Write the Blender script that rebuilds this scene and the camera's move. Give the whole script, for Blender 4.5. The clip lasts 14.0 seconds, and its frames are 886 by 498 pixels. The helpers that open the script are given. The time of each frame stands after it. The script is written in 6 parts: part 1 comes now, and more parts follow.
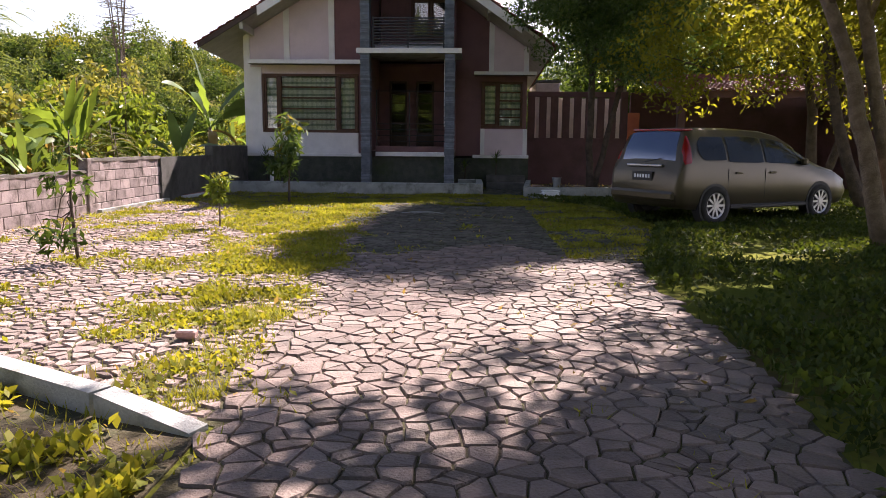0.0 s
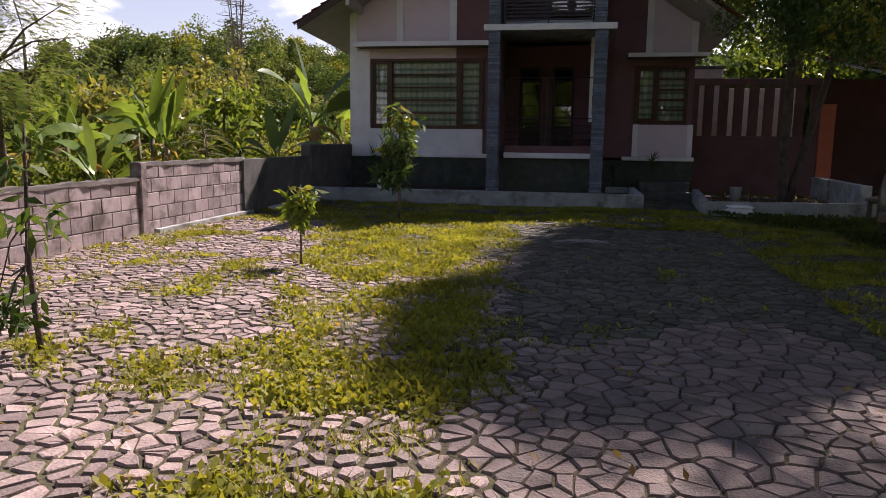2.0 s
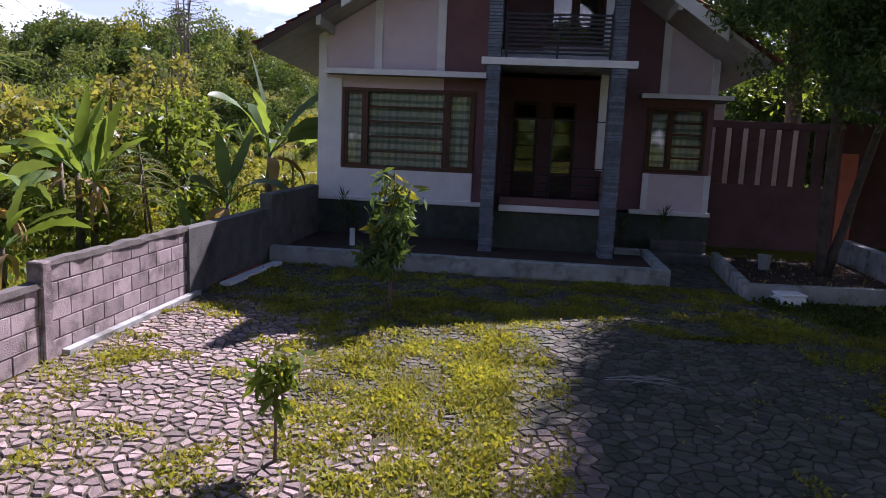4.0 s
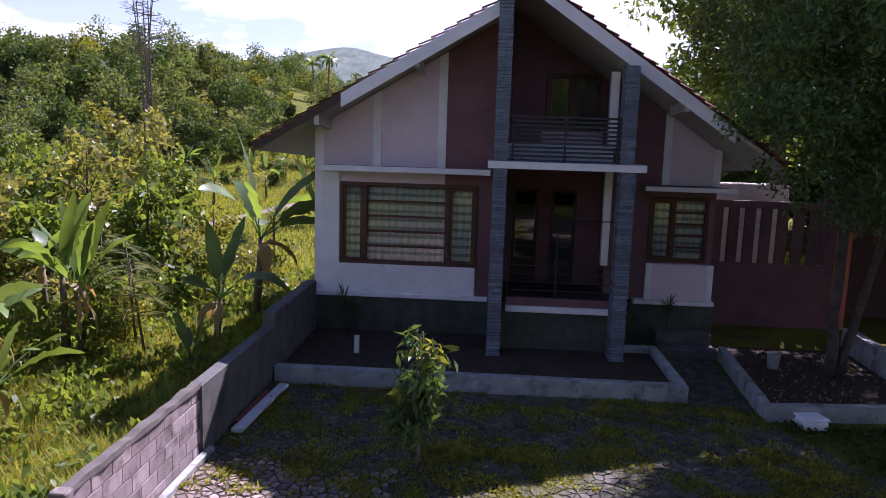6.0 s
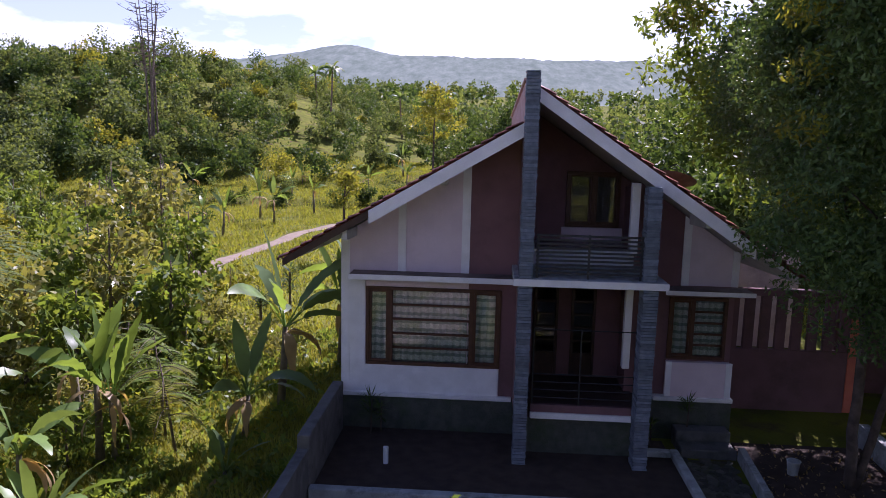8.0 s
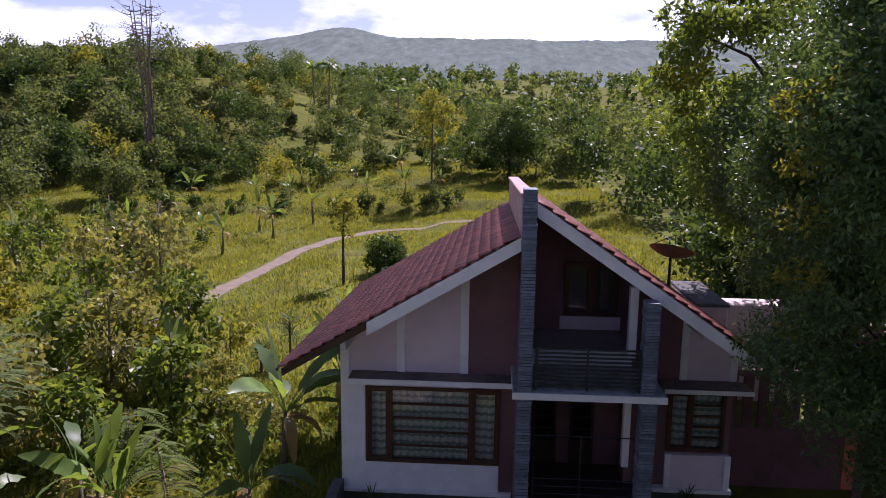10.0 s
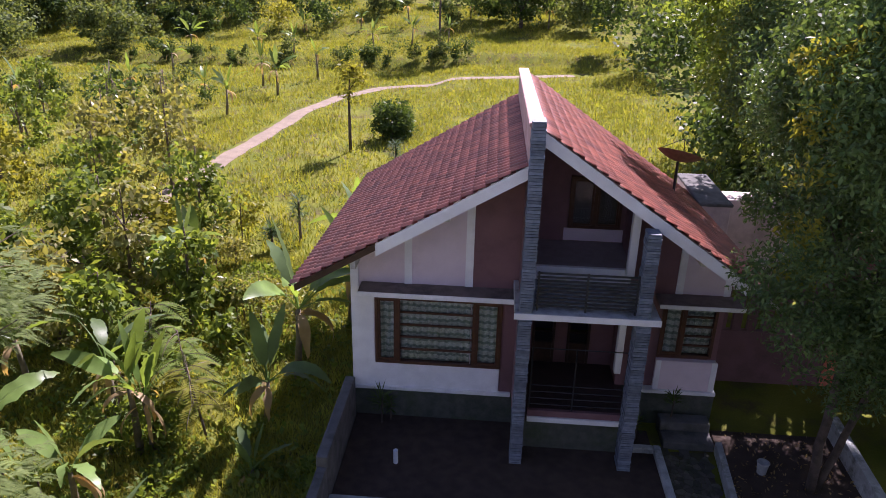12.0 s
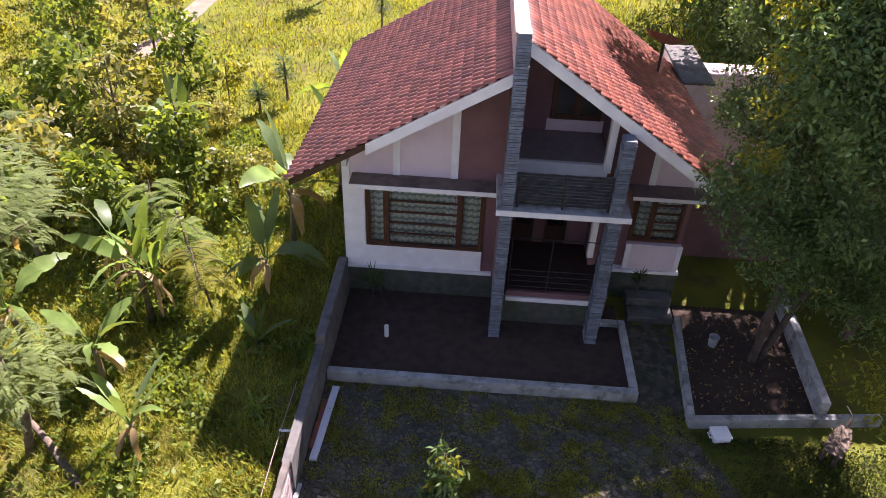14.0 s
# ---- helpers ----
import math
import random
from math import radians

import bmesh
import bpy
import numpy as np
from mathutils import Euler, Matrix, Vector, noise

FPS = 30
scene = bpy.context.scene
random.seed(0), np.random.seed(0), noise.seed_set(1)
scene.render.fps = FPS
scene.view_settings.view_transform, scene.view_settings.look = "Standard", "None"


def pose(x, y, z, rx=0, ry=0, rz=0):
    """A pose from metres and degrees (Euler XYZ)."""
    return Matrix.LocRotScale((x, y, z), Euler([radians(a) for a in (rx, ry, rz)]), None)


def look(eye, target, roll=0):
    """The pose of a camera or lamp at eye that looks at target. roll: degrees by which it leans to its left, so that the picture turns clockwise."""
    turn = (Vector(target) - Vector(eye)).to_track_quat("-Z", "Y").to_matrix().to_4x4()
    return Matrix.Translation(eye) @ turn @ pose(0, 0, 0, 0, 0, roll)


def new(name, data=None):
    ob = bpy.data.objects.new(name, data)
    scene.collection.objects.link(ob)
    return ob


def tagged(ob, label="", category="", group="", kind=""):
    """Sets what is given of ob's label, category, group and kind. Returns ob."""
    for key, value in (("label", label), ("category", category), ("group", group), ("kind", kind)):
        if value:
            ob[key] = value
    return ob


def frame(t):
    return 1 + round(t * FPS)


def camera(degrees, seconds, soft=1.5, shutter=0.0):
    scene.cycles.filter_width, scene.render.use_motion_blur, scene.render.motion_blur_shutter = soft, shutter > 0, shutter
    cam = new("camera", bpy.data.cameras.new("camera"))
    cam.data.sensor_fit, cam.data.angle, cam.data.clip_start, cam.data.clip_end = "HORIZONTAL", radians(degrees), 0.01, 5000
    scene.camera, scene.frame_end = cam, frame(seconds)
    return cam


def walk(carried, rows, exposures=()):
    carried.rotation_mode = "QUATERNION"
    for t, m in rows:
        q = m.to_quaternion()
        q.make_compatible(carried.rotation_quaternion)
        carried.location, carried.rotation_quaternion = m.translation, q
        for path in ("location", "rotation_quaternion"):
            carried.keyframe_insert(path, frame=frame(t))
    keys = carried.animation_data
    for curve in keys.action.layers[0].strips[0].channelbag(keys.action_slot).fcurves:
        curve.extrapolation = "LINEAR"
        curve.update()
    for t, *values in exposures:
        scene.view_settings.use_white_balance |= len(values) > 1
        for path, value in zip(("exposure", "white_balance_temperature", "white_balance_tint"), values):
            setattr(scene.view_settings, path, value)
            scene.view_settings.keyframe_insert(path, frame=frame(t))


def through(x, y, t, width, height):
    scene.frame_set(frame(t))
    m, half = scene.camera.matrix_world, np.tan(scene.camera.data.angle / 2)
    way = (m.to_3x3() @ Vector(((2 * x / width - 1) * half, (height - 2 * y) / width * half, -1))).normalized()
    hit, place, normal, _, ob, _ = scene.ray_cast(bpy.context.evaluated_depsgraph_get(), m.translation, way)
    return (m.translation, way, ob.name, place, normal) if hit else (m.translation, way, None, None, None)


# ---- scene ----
cam = camera(63.1, 14.0, 0.85)
PATH = [
    (0, (1.794, 0.332, 1.387), (1.721, 2.31, 1.098), 0.5),
    (0.5, (1.762, 0.931, 1.451), (1.736, 2.91, 1.159), 0.7),
    (1, (1.678, 1.84, 1.487), (1.634, 3.817, 1.183), 1.0),
    (1.5, (1.444, 2.941, 1.428), (1.253, 4.908, 1.121), 0.8),
    (2, (0.776, 4.262, 1.433), (0.414, 6.206, 1.132), 0.7),
    (2.5, (0.348, 5.104, 1.811), (-0.073, 7.033, 1.492), 1.1),
    (3, (0.048, 5.751, 2.13), (-0.352, 7.684, 1.808), 1.3),
    (3.5, (-0.175, 6.367, 2.252), (-0.486, 8.318, 1.939), 1.9),
    (4, (-0.501, 6.882, 2.494), (-0.72, 8.846, 2.186), 2.5),
    (4.2, (-0.6, 7.0, 2.744), (-0.794, 8.966, 2.428), 2.7),
    (6.5, (-1.585, 7.483, 4.926), (-1.703, 9.458, 4.636), 1.7),
    (7, (-1.635, 7.408, 5.542), (-1.764, 9.381, 5.245), 1.5),
    (7.5, (-1.863, 7.406, 6.105), (-1.989, 9.38, 5.807), 1.4),
    (8, (-2.04, 7.466, 6.808), (-2.166, 9.439, 6.503), 1.3),
    (8.5, (-2.124, 7.607, 7.528), (-2.247, 9.58, 7.224), 0.9),
    (8.7, (-2.13, 7.72, 7.76), (-2.246, 9.694, 7.458), 0.9),
    (10.8, (-2.041, 8.089, 10.201), (-2.17, 10.015, 9.678), 0.4),
    (11, (-2.052, 8.171, 10.322), (-2.177, 10.055, 9.663), 1.3),
    (11.5, (-2.018, 8.173, 10.481), (-2.148, 10.012, 9.706), 1.4),
    (12, (-2.119, 8.115, 11.115), (-2.246, 9.954, 10.338), 1.3),
    (12.5, (-2.162, 8.247, 11.603), (-2.261, 9.987, 10.622), 1.6),
    (13, (-2.114, 8.21, 11.991), (-2.191, 9.873, 10.882), 2.2),
    (13.5, (-2.193, 8.148, 12.639), (-2.258, 9.81, 11.528), 2.4),
    (14, (-2.169, 8.01, 12.965), (-2.229, 9.613, 11.771), 2.6),
]
walk(cam, [(t, look(eye, target, roll)) for t, eye, target, roll in PATH],
     [(0, 1.7, 6700, 27), (1, 1.35, 6650, 27), (1.5, 1.15, 6600, 28), (2, 0.98, 6500, 29), (2.5, 0.75, 6250, 30), (3, 0.95, 5850, 33), (4, 1.12, 5700, 34), (6.5, 1.25, 5500, 41), (8, 1.2, 5500, 42), (8.5, 1.08, 5450, 43), (11, 0.7, 5800, 41), (11.5, 1.42, 5750, 41), (12, 1.6, 5850, 40), (12.5, 1.85, 6000, 38), (14, 2.2, 6300, 36)])

# ---- world, sun ----
SUN = Vector((0.325, 0.88, 1.0)).normalized()
world = bpy.data.worlds.new("sky")
scene.world = world
world.use_nodes = True
wn, wl = world.node_tree.nodes, world.node_tree.links
wn.clear()
sky = wn.new("ShaderNodeTexSky")
sky.sky_type = 'NISHITA'
sky.sun_disc = False
sky.sun_elevation = math.asin(SUN.z)
sky.sun_rotation = math.atan2(SUN.x, SUN.y)
sky.altitude = 600
sky.dust_density = 0.4
sky.air_density = 1.1
coord = wn.new("ShaderNodeTexCoord")
stretch = wn.new("ShaderNodeMapping")
stretch.inputs["Scale"].default_value = (1.6, 1.6, 4.5)
cloud = wn.new("ShaderNodeTexNoise")
cloud.inputs["Scale"].default_value = 2.2
cloud.inputs["Detail"].default_value = 7
cloud.inputs["Roughness"].default_value = 0.55
ramp = wn.new("ShaderNodeValToRGB")
ramp.color_ramp.elements[0].position = 0.43
ramp.color_ramp.elements[0].color = (0.16, 0.16, 0.16, 1)
ramp.color_ramp.elements[1].position = 0.62
mixc = wn.new("ShaderNodeMix")
mixc.data_type = 'RGBA'
mixc.inputs["B"].default_value = (26.0, 26.5, 28.0, 1)
bg = wn.new("ShaderNodeBackground")
bg.inputs["Strength"].default_value = 0.042
wout = wn.new("ShaderNodeOutputWorld")
wl.new(coord.outputs["Generated"], stretch.inputs["Vector"])
wl.new(stretch.outputs["Vector"], cloud.inputs["Vector"])
wl.new(cloud.outputs["Fac"], ramp.inputs["Fac"])
sep = wn.new("ShaderNodeSeparateXYZ")
wl.new(coord.outputs["Generated"], sep.inputs["Vector"])
low = wn.new("ShaderNodeMapRange")
low.inputs["From Min"].default_value = 0.17
low.inputs["From Max"].default_value = 0.34
low.inputs["To Min"].default_value = 1.0
low.inputs["To Max"].default_value = 0.02
wl.new(sep.outputs["Z"], low.inputs["Value"])
veil = wn.new("ShaderNodeMath")
veil.operation = 'MULTIPLY'
wl.new(ramp.outputs["Color"], veil.inputs[0])
wl.new(low.outputs["Result"], veil.inputs[1])
wl.new(veil.outputs["Value"], mixc.inputs["Factor"])
wl.new(sky.outputs["Color"], mixc.inputs["A"])
wl.new(mixc.outputs["Result"], bg.inputs["Color"])
wl.new(bg.outputs["Background"], wout.inputs["Surface"])

sun_data = bpy.data.lights.new("sun", 'SUN')
sun_data.energy = 5.0
sun_data.angle = radians(0.55)
sun_data.color = (1.0, 0.93, 0.82)
sun = new("sun", sun_data)
sun.matrix_world = look((20, 60, 80), Vector((20, 60, 80)) - SUN)


# ---- materials ----
def mat(name, c1, c2, scale=6.0, fine=60.0, rough=0.8, bump=0.3, metal=0.0, vary=0.0, island=False, spec=0.4, dirt=None, dirt_scale=0.8, lo=0.35, hi=0.65):
    """Two-scale procedural surface: c1 to c2 by coarse noise, fine grain in value and relief."""
    m = bpy.data.materials.new(name)
    m.use_nodes = True
    n, l = m.node_tree.nodes, m.node_tree.links
    b = n["Principled BSDF"]
    geo = n.new("ShaderNodeNewGeometry")
    t1 = n.new("ShaderNodeTexNoise")
    t1.inputs["Scale"].default_value = scale
    t1.inputs["Detail"].default_value = 5
    t2 = n.new("ShaderNodeTexNoise")
    t2.inputs["Scale"].default_value = fine
    t2.inputs["Detail"].default_value = 3
    for t in (t1, t2):
        l.new(geo.outputs["Position"], t.inputs["Vector"])
    r = n.new("ShaderNodeMapRange")
    r.inputs["From Min"].default_value = lo
    r.inputs["From Max"].default_value = hi
    l.new(t1.outputs["Fac"], r.inputs["Value"])
    mx = n.new("ShaderNodeMix")
    mx.data_type = 'RGBA'
    mx.inputs["A"].default_value = (*c1, 1)
    mx.inputs["B"].default_value = (*c2, 1)
    l.new(r.outputs["Result"], mx.inputs["Factor"])
    col = mx.outputs["Result"]
    if dirt:
        t3 = n.new("ShaderNodeTexNoise")
        t3.inputs["Scale"].default_value = dirt_scale
        t3.inputs["Detail"].default_value = 8
        t3.inputs["Roughness"].default_value = 0.65
        l.new(geo.outputs["Position"], t3.inputs["Vector"])
        r3 = n.new("ShaderNodeMapRange")
        r3.inputs["From Min"].default_value = 0.50
        r3.inputs["From Max"].default_value = 0.68
        l.new(t3.outputs["Fac"], r3.inputs["Value"])
        m3 = n.new("ShaderNodeMix")
        m3.data_type = 'RGBA'
        m3.inputs["B"].default_value = (*dirt, 1)
        l.new(r3.outputs["Result"], m3.inputs["Factor"])
        l.new(col, m3.inputs["A"])
        col = m3.outputs["Result"]
    hsv = n.new("ShaderNodeHueSaturation")
    l.new(col, hsv.inputs["Color"])
    grain = n.new("ShaderNodeMapRange")
    grain.inputs["To Min"].default_value = 0.78
    grain.inputs["To Max"].default_value = 1.22
    l.new(t2.outputs["Fac"], grain.inputs["Value"])
    if vary:
        if island:
            src = geo.outputs["Random Per Island"]
        else:
            src = n.new("ShaderNodeObjectInfo").outputs["Random"]
        v = n.new("ShaderNodeMapRange")
        v.inputs["To Min"].default_value = 1 - vary
        v.inputs["To Max"].default_value = 1 + vary
        l.new(src, v.inputs["Value"])
        mul = n.new("ShaderNodeMath")
        mul.operation = 'MULTIPLY'
        l.new(v.outputs["Result"], mul.inputs[0])
        l.new(grain.outputs["Result"], mul.inputs[1])
        l.new(mul.outputs["Value"], hsv.inputs["Value"])
    else:
        l.new(grain.outputs["Result"], hsv.inputs["Value"])
    l.new(hsv.outputs["Color"], b.inputs["Base Color"])
    b.inputs["Roughness"].default_value = rough
    b.inputs["Metallic"].default_value = metal
    b.inputs["Specular IOR Level"].default_value = spec
    if bump:
        add = n.new("ShaderNodeMath")
        add.operation = 'ADD'
        l.new(t1.outputs["Fac"], add.inputs[0])
        l.new(t2.outputs["Fac"], add.inputs[1])
        bp = n.new("ShaderNodeBump")
        bp.inputs["Strength"].default_value = bump
        bp.inputs["Distance"].default_value = 0.02
        l.new(add.outputs["Value"], bp.inputs["Height"])
        l.new(bp.outputs["Normal"], b.inputs["Normal"])
    return m


def leaf_mat(name, c1, c2, through=0.45, rough=0.45, vary=0.35):
    """Leaves: island-varied colour, light passing through."""
    m = bpy.data.materials.new(name)
    m.use_nodes = True
    n, l = m.node_tree.nodes, m.node_tree.links
    b = n["Principled BSDF"]
    out = n["Material Output"]
    geo = n.new("ShaderNodeNewGeometry")
    mx = n.new("ShaderNodeMix")
    mx.data_type = 'RGBA'
    mx.inputs["A"].default_value = (*c1, 1)
    mx.inputs["B"].default_value = (*c2, 1)
    l.new(geo.outputs["Random Per Island"], mx.inputs["Factor"])
    t = n.new("ShaderNodeTexNoise")
    t.inputs["Scale"].default_value = 1.3
    t.inputs["Detail"].default_value = 4
    l.new(geo.outputs["Position"], t.inputs["Vector"])
    v = n.new("ShaderNodeMapRange")
    v.inputs["From Min"].default_value = 0.3
    v.inputs["From Max"].default_value = 0.7
    v.inputs["To Min"].default_value = 1 - vary
    v.inputs["To Max"].default_value = 1 + vary
    l.new(t.outputs["Fac"], v.inputs["Value"])
    hsv = n.new("ShaderNodeHueSaturation")
    l.new(mx.outputs["Result"], hsv.inputs["Color"])
    l.new(v.outputs["Result"], hsv.inputs["Value"])
    l.new(hsv.outputs["Color"], b.inputs["Base Color"])
    b.inputs["Roughness"].default_value = rough
    b.inputs["Specular IOR Level"].default_value = 0.14
    tr = n.new("ShaderNodeBsdfTranslucent")
    warm = n.new("ShaderNodeMix")
    warm.data_type = 'RGBA'
    warm.blend_type = 'MULTIPLY'
    warm.inputs["Factor"].default_value = 1.0
    warm.inputs["B"].default_value = (1.9, 1.7, 0.6, 1)
    l.new(hsv.outputs["Color"], warm.inputs["A"])
    l.new(warm.outputs["Result"], tr.inputs["Color"])
    ms = n.new("ShaderNodeMixShader")
    ms.inputs["Fac"].default_value = through
    l.new(b.outputs["BSDF"], ms.inputs[1])
    l.new(tr.outputs["BSDF"], ms.inputs[2])
    l.new(ms.outputs["Shader"], out.inputs["Surface"])
    return m


def glass_mat(name, tint=(0.92, 0.94, 0.93)):
    m = bpy.data.materials.new(name)
    m.use_nodes = True
    n, l = m.node_tree.nodes, m.node_tree.links
    out = n["Material Output"]
    n.remove(n["Principled BSDF"])
    tr = n.new("ShaderNodeBsdfTransparent")
    tr.inputs["Color"].default_value = (*tint, 1)
    gl = n.new("ShaderNodeBsdfGlossy")
    gl.inputs["Roughness"].default_value = 0.03
    fr = n.new("ShaderNodeFresnel")
    fr.inputs["IOR"].default_value = 1.6
    ms = n.new("ShaderNodeMixShader")
    l.new(fr.outputs["Fac"], ms.inputs["Fac"])
    l.new(tr.outputs["BSDF"], ms.inputs[1])
    l.new(gl.outputs["BSDF"], ms.inputs[2])
    l.new(ms.outputs["Shader"], out.inputs["Surface"])
    return m


M_WHITE = mat("white_paint", (0.78, 0.77, 0.78), (0.70, 0.69, 0.70), 3, 90, 0.75, 0.08, dirt=(0.66, 0.65, 0.66), dirt_scale=1.4)
M_PINK = mat("pale_pink_paint", (0.66, 0.55, 0.60), (0.61, 0.50, 0.55), 2, 90, 0.8, 0.10, dirt=(0.57, 0.47, 0.52), dirt_scale=0.9)
M_MAUVE = mat("mauve_paint", (0.20, 0.105, 0.112), (0.17, 0.088, 0.095), 2, 80, 0.8, 0.12, dirt=(0.13, 0.07, 0.072), dirt_scale=0.9)
M_SKIRT = mat("dark_plinth_stone", (0.05, 0.058, 0.048), (0.085, 0.09, 0.075), 5, 40, 0.9, 0.7, dirt=(0.05, 0.07, 0.035), dirt_scale=1.5)
M_LEDGE = mat("slate_ledgestone", (0.11, 0.135, 0.175), (0.165, 0.19, 0.235), 9, 60, 0.75, 0.5, vary=0.28, island=True)
M_WOOD = mat("brown_window_wood", (0.06, 0.024, 0.013), (0.09, 0.036, 0.018), 8, 120, 0.5, 0.15)
M_DARKWOOD = mat("dark_door_wood", (0.035, 0.016, 0.011), (0.055, 0.025, 0.016), 8, 120, 0.5, 0.15)
M_GLASS = glass_mat("window_glass")
M_CURTAIN = mat("plaid_curtain", (0.74, 0.75, 0.70), (0.60, 0.62, 0.58), 10, 70, 0.95, 0.2)
cn, cl = M_CURTAIN.node_tree.nodes, M_CURTAIN.node_tree.links
cgeo = cn.new("ShaderNodeNewGeometry")
src = cn["Principled BSDF"].inputs["Base Color"].links[0].from_socket
for axis_name, period, tone in (('Z', 1.7, (0.42, 0.50, 0.49, 1)), ('X', 2.1, (0.80, 0.83, 0.81, 1))):
    wave = cn.new("ShaderNodeTexWave")
    wave.bands_direction = axis_name
    wave.inputs["Scale"].default_value = period
    wave.inputs["Distortion"].default_value = 0.4
    cl.new(cgeo.outputs["Position"], wave.inputs["Vector"])
    band = cn.new("ShaderNodeMapRange")
    band.inputs["From Min"].default_value = 0.55
    band.inputs["From Max"].default_value = 0.8
    cl.new(wave.outputs["Fac"], band.inputs["Value"])
    stripe = cn.new("ShaderNodeMix")
    stripe.data_type = 'RGBA'
    stripe.blend_type = 'MULTIPLY'
    stripe.inputs["B"].default_value = tone
    cl.new(band.outputs["Result"], stripe.inputs["Factor"])
    cl.new(src, stripe.inputs["A"])
    src = stripe.outputs["Result"]
cl.new(src, cn["Principled BSDF"].inputs["Base Color"])
# dark base colour stands in for the dimness indoors
M_ROOM = mat("darkened_room_plaster", (0.10, 0.085, 0.075), (0.07, 0.06, 0.055), 2, 60, 0.9, 0.1)
M_SLAB = mat("weathered_concrete", (0.40, 0.41, 0.41), (0.30, 0.31, 0.31), 4, 60, 0.9, 0.4, dirt=(0.16, 0.16, 0.14), dirt_scale=2.0)
M_KERB = mat("stained_kerb_cement", (0.38, 0.40, 0.40), (0.26, 0.28, 0.27), 3, 50, 0.9, 0.5, dirt=(0.09, 0.10, 0.08), dirt_scale=2.2)
M_BLOCK = mat("concrete_block", (0.40, 0.325, 0.325), (0.31, 0.25, 0.25), 5, 70, 0.95, 0.6, vary=0.22, dirt=(0.13, 0.105, 0.095), dirt_scale=2.5)
M_MORTAR = mat("dark_mortar", (0.13, 0.115, 0.105), (0.09, 0.08, 0.07), 5, 60, 0.95, 0.5)
M_TILE = mat("red_clay_tile", (0.27, 0.082, 0.054), (0.19, 0.058, 0.042), 3, 70, 0.55, 0.3, vary=0.35, island=True, dirt=(0.15, 0.05, 0.045), dirt_scale=1.2)
M_RIDGE = mat("ridge_cement", (0.50, 0.33, 0.31), (0.40, 0.24, 0.22), 4, 60, 0.85, 0.3)
M_SOFFIT = mat("soffit_board", (0.50, 0.48, 0.44), (0.42, 0.40, 0.36), 3, 60, 0.85, 0.15)
M_STONE = mat("pinkish_paving_stone", (0.225, 0.167, 0.146), (0.150, 0.113, 0.100), 4, 60, 0.72, 0.5, vary=0.30, island=True, dirt=(0.15, 0.125, 0.11), dirt_scale=1.1)
M_STONE_P = mat("pinkish_single_stone", (0.225, 0.167, 0.146), (0.150, 0.113, 0.100), 4, 60, 0.72, 0.5, vary=0.30, dirt=(0.15, 0.125, 0.11), dirt_scale=1.1)
M_STONE2_P = mat("pale_single_cobble", (0.32, 0.245, 0.225), (0.20, 0.15, 0.137), 5, 60, 0.78, 0.5, vary=0.4, dirt=(0.17, 0.14, 0.12), dirt_scale=1.3)
M_TILE_P = mat("red_single_tile", (0.27, 0.082, 0.054), (0.19, 0.058, 0.042), 3, 70, 0.55, 0.3, vary=0.35, dirt=(0.15, 0.05, 0.045), dirt_scale=1.2)
M_STONE2 = mat("pale_cobble_stone", (0.32, 0.245, 0.225), (0.20, 0.15, 0.137), 5, 60, 0.78, 0.5, vary=0.4, island=True, dirt=(0.17, 0.14, 0.12), dirt_scale=1.3)
M_SOIL = mat("dark_garden_soil", (0.040, 0.026, 0.019), (0.062, 0.042, 0.031), 4, 50, 0.95, 0.9)
M_METAL = mat("dark_iron", (0.035, 0.037, 0.042), (0.05, 0.05, 0.055), 10, 90, 0.5, 0.1, metal=0.6)
M_BARK = mat("grey_brown_bark", (0.10, 0.075, 0.055), (0.17, 0.13, 0.10), 7, 40, 0.95, 0.9)
M_BARKD = mat("dark_bark", (0.055, 0.042, 0.034), (0.10, 0.075, 0.06), 7, 40, 0.95, 0.9)
M_LEAF = leaf_mat("broad_green_leaves", (0.082, 0.130, 0.028), (0.150, 0.198, 0.042))
M_LEAFY = leaf_mat("yellow_green_leaves", (0.14, 0.16, 0.025), (0.20, 0.20, 0.035), 0.5)
M_LEAFD = leaf_mat("dark_green_leaves", (0.038, 0.070, 0.024), (0.070, 0.110, 0.034), 0.36)
M_BANANA = leaf_mat("banana_leaf", (0.10, 0.175, 0.04), (0.16, 0.235, 0.07), 0.34, 0.35, 0.4)
M_BANANAD = leaf_mat("dull_banana_leaf", (0.065, 0.115, 0.04), (0.12, 0.17, 0.075), 0.4, 0.4, 0.3)
M_DRY = leaf_mat("dry_leaf", (0.22, 0.15, 0.07), (0.32, 0.24, 0.13), 0.35)
M_GRASS = leaf_mat("short_grass", (0.16, 0.19, 0.025), (0.26, 0.25, 0.05), 0.4, 0.6, 0.35)
M_FIELD = leaf_mat("tall_field_grass", (0.15, 0.19, 0.025), (0.23, 0.23, 0.04), 0.4, 0.6, 0.3)
# leaf colour darkened to deepen the tree shade on the verge
M_VERGE = leaf_mat("shade_darkened_ground_cover", (0.030, 0.052, 0.013), (0.070, 0.095, 0.022), 0.35, 0.6, 0.4)
M_FEATHER = leaf_mat("feathery_leaflets", (0.09, 0.128, 0.042), (0.15, 0.19, 0.065), 0.4)
M_STAINED = mat("stained_grey_plaster", (0.13, 0.125, 0.12), (0.085, 0.085, 0.08), 3, 50, 0.92, 0.5, dirt=(0.05, 0.052, 0.045), dirt_scale=1.8)
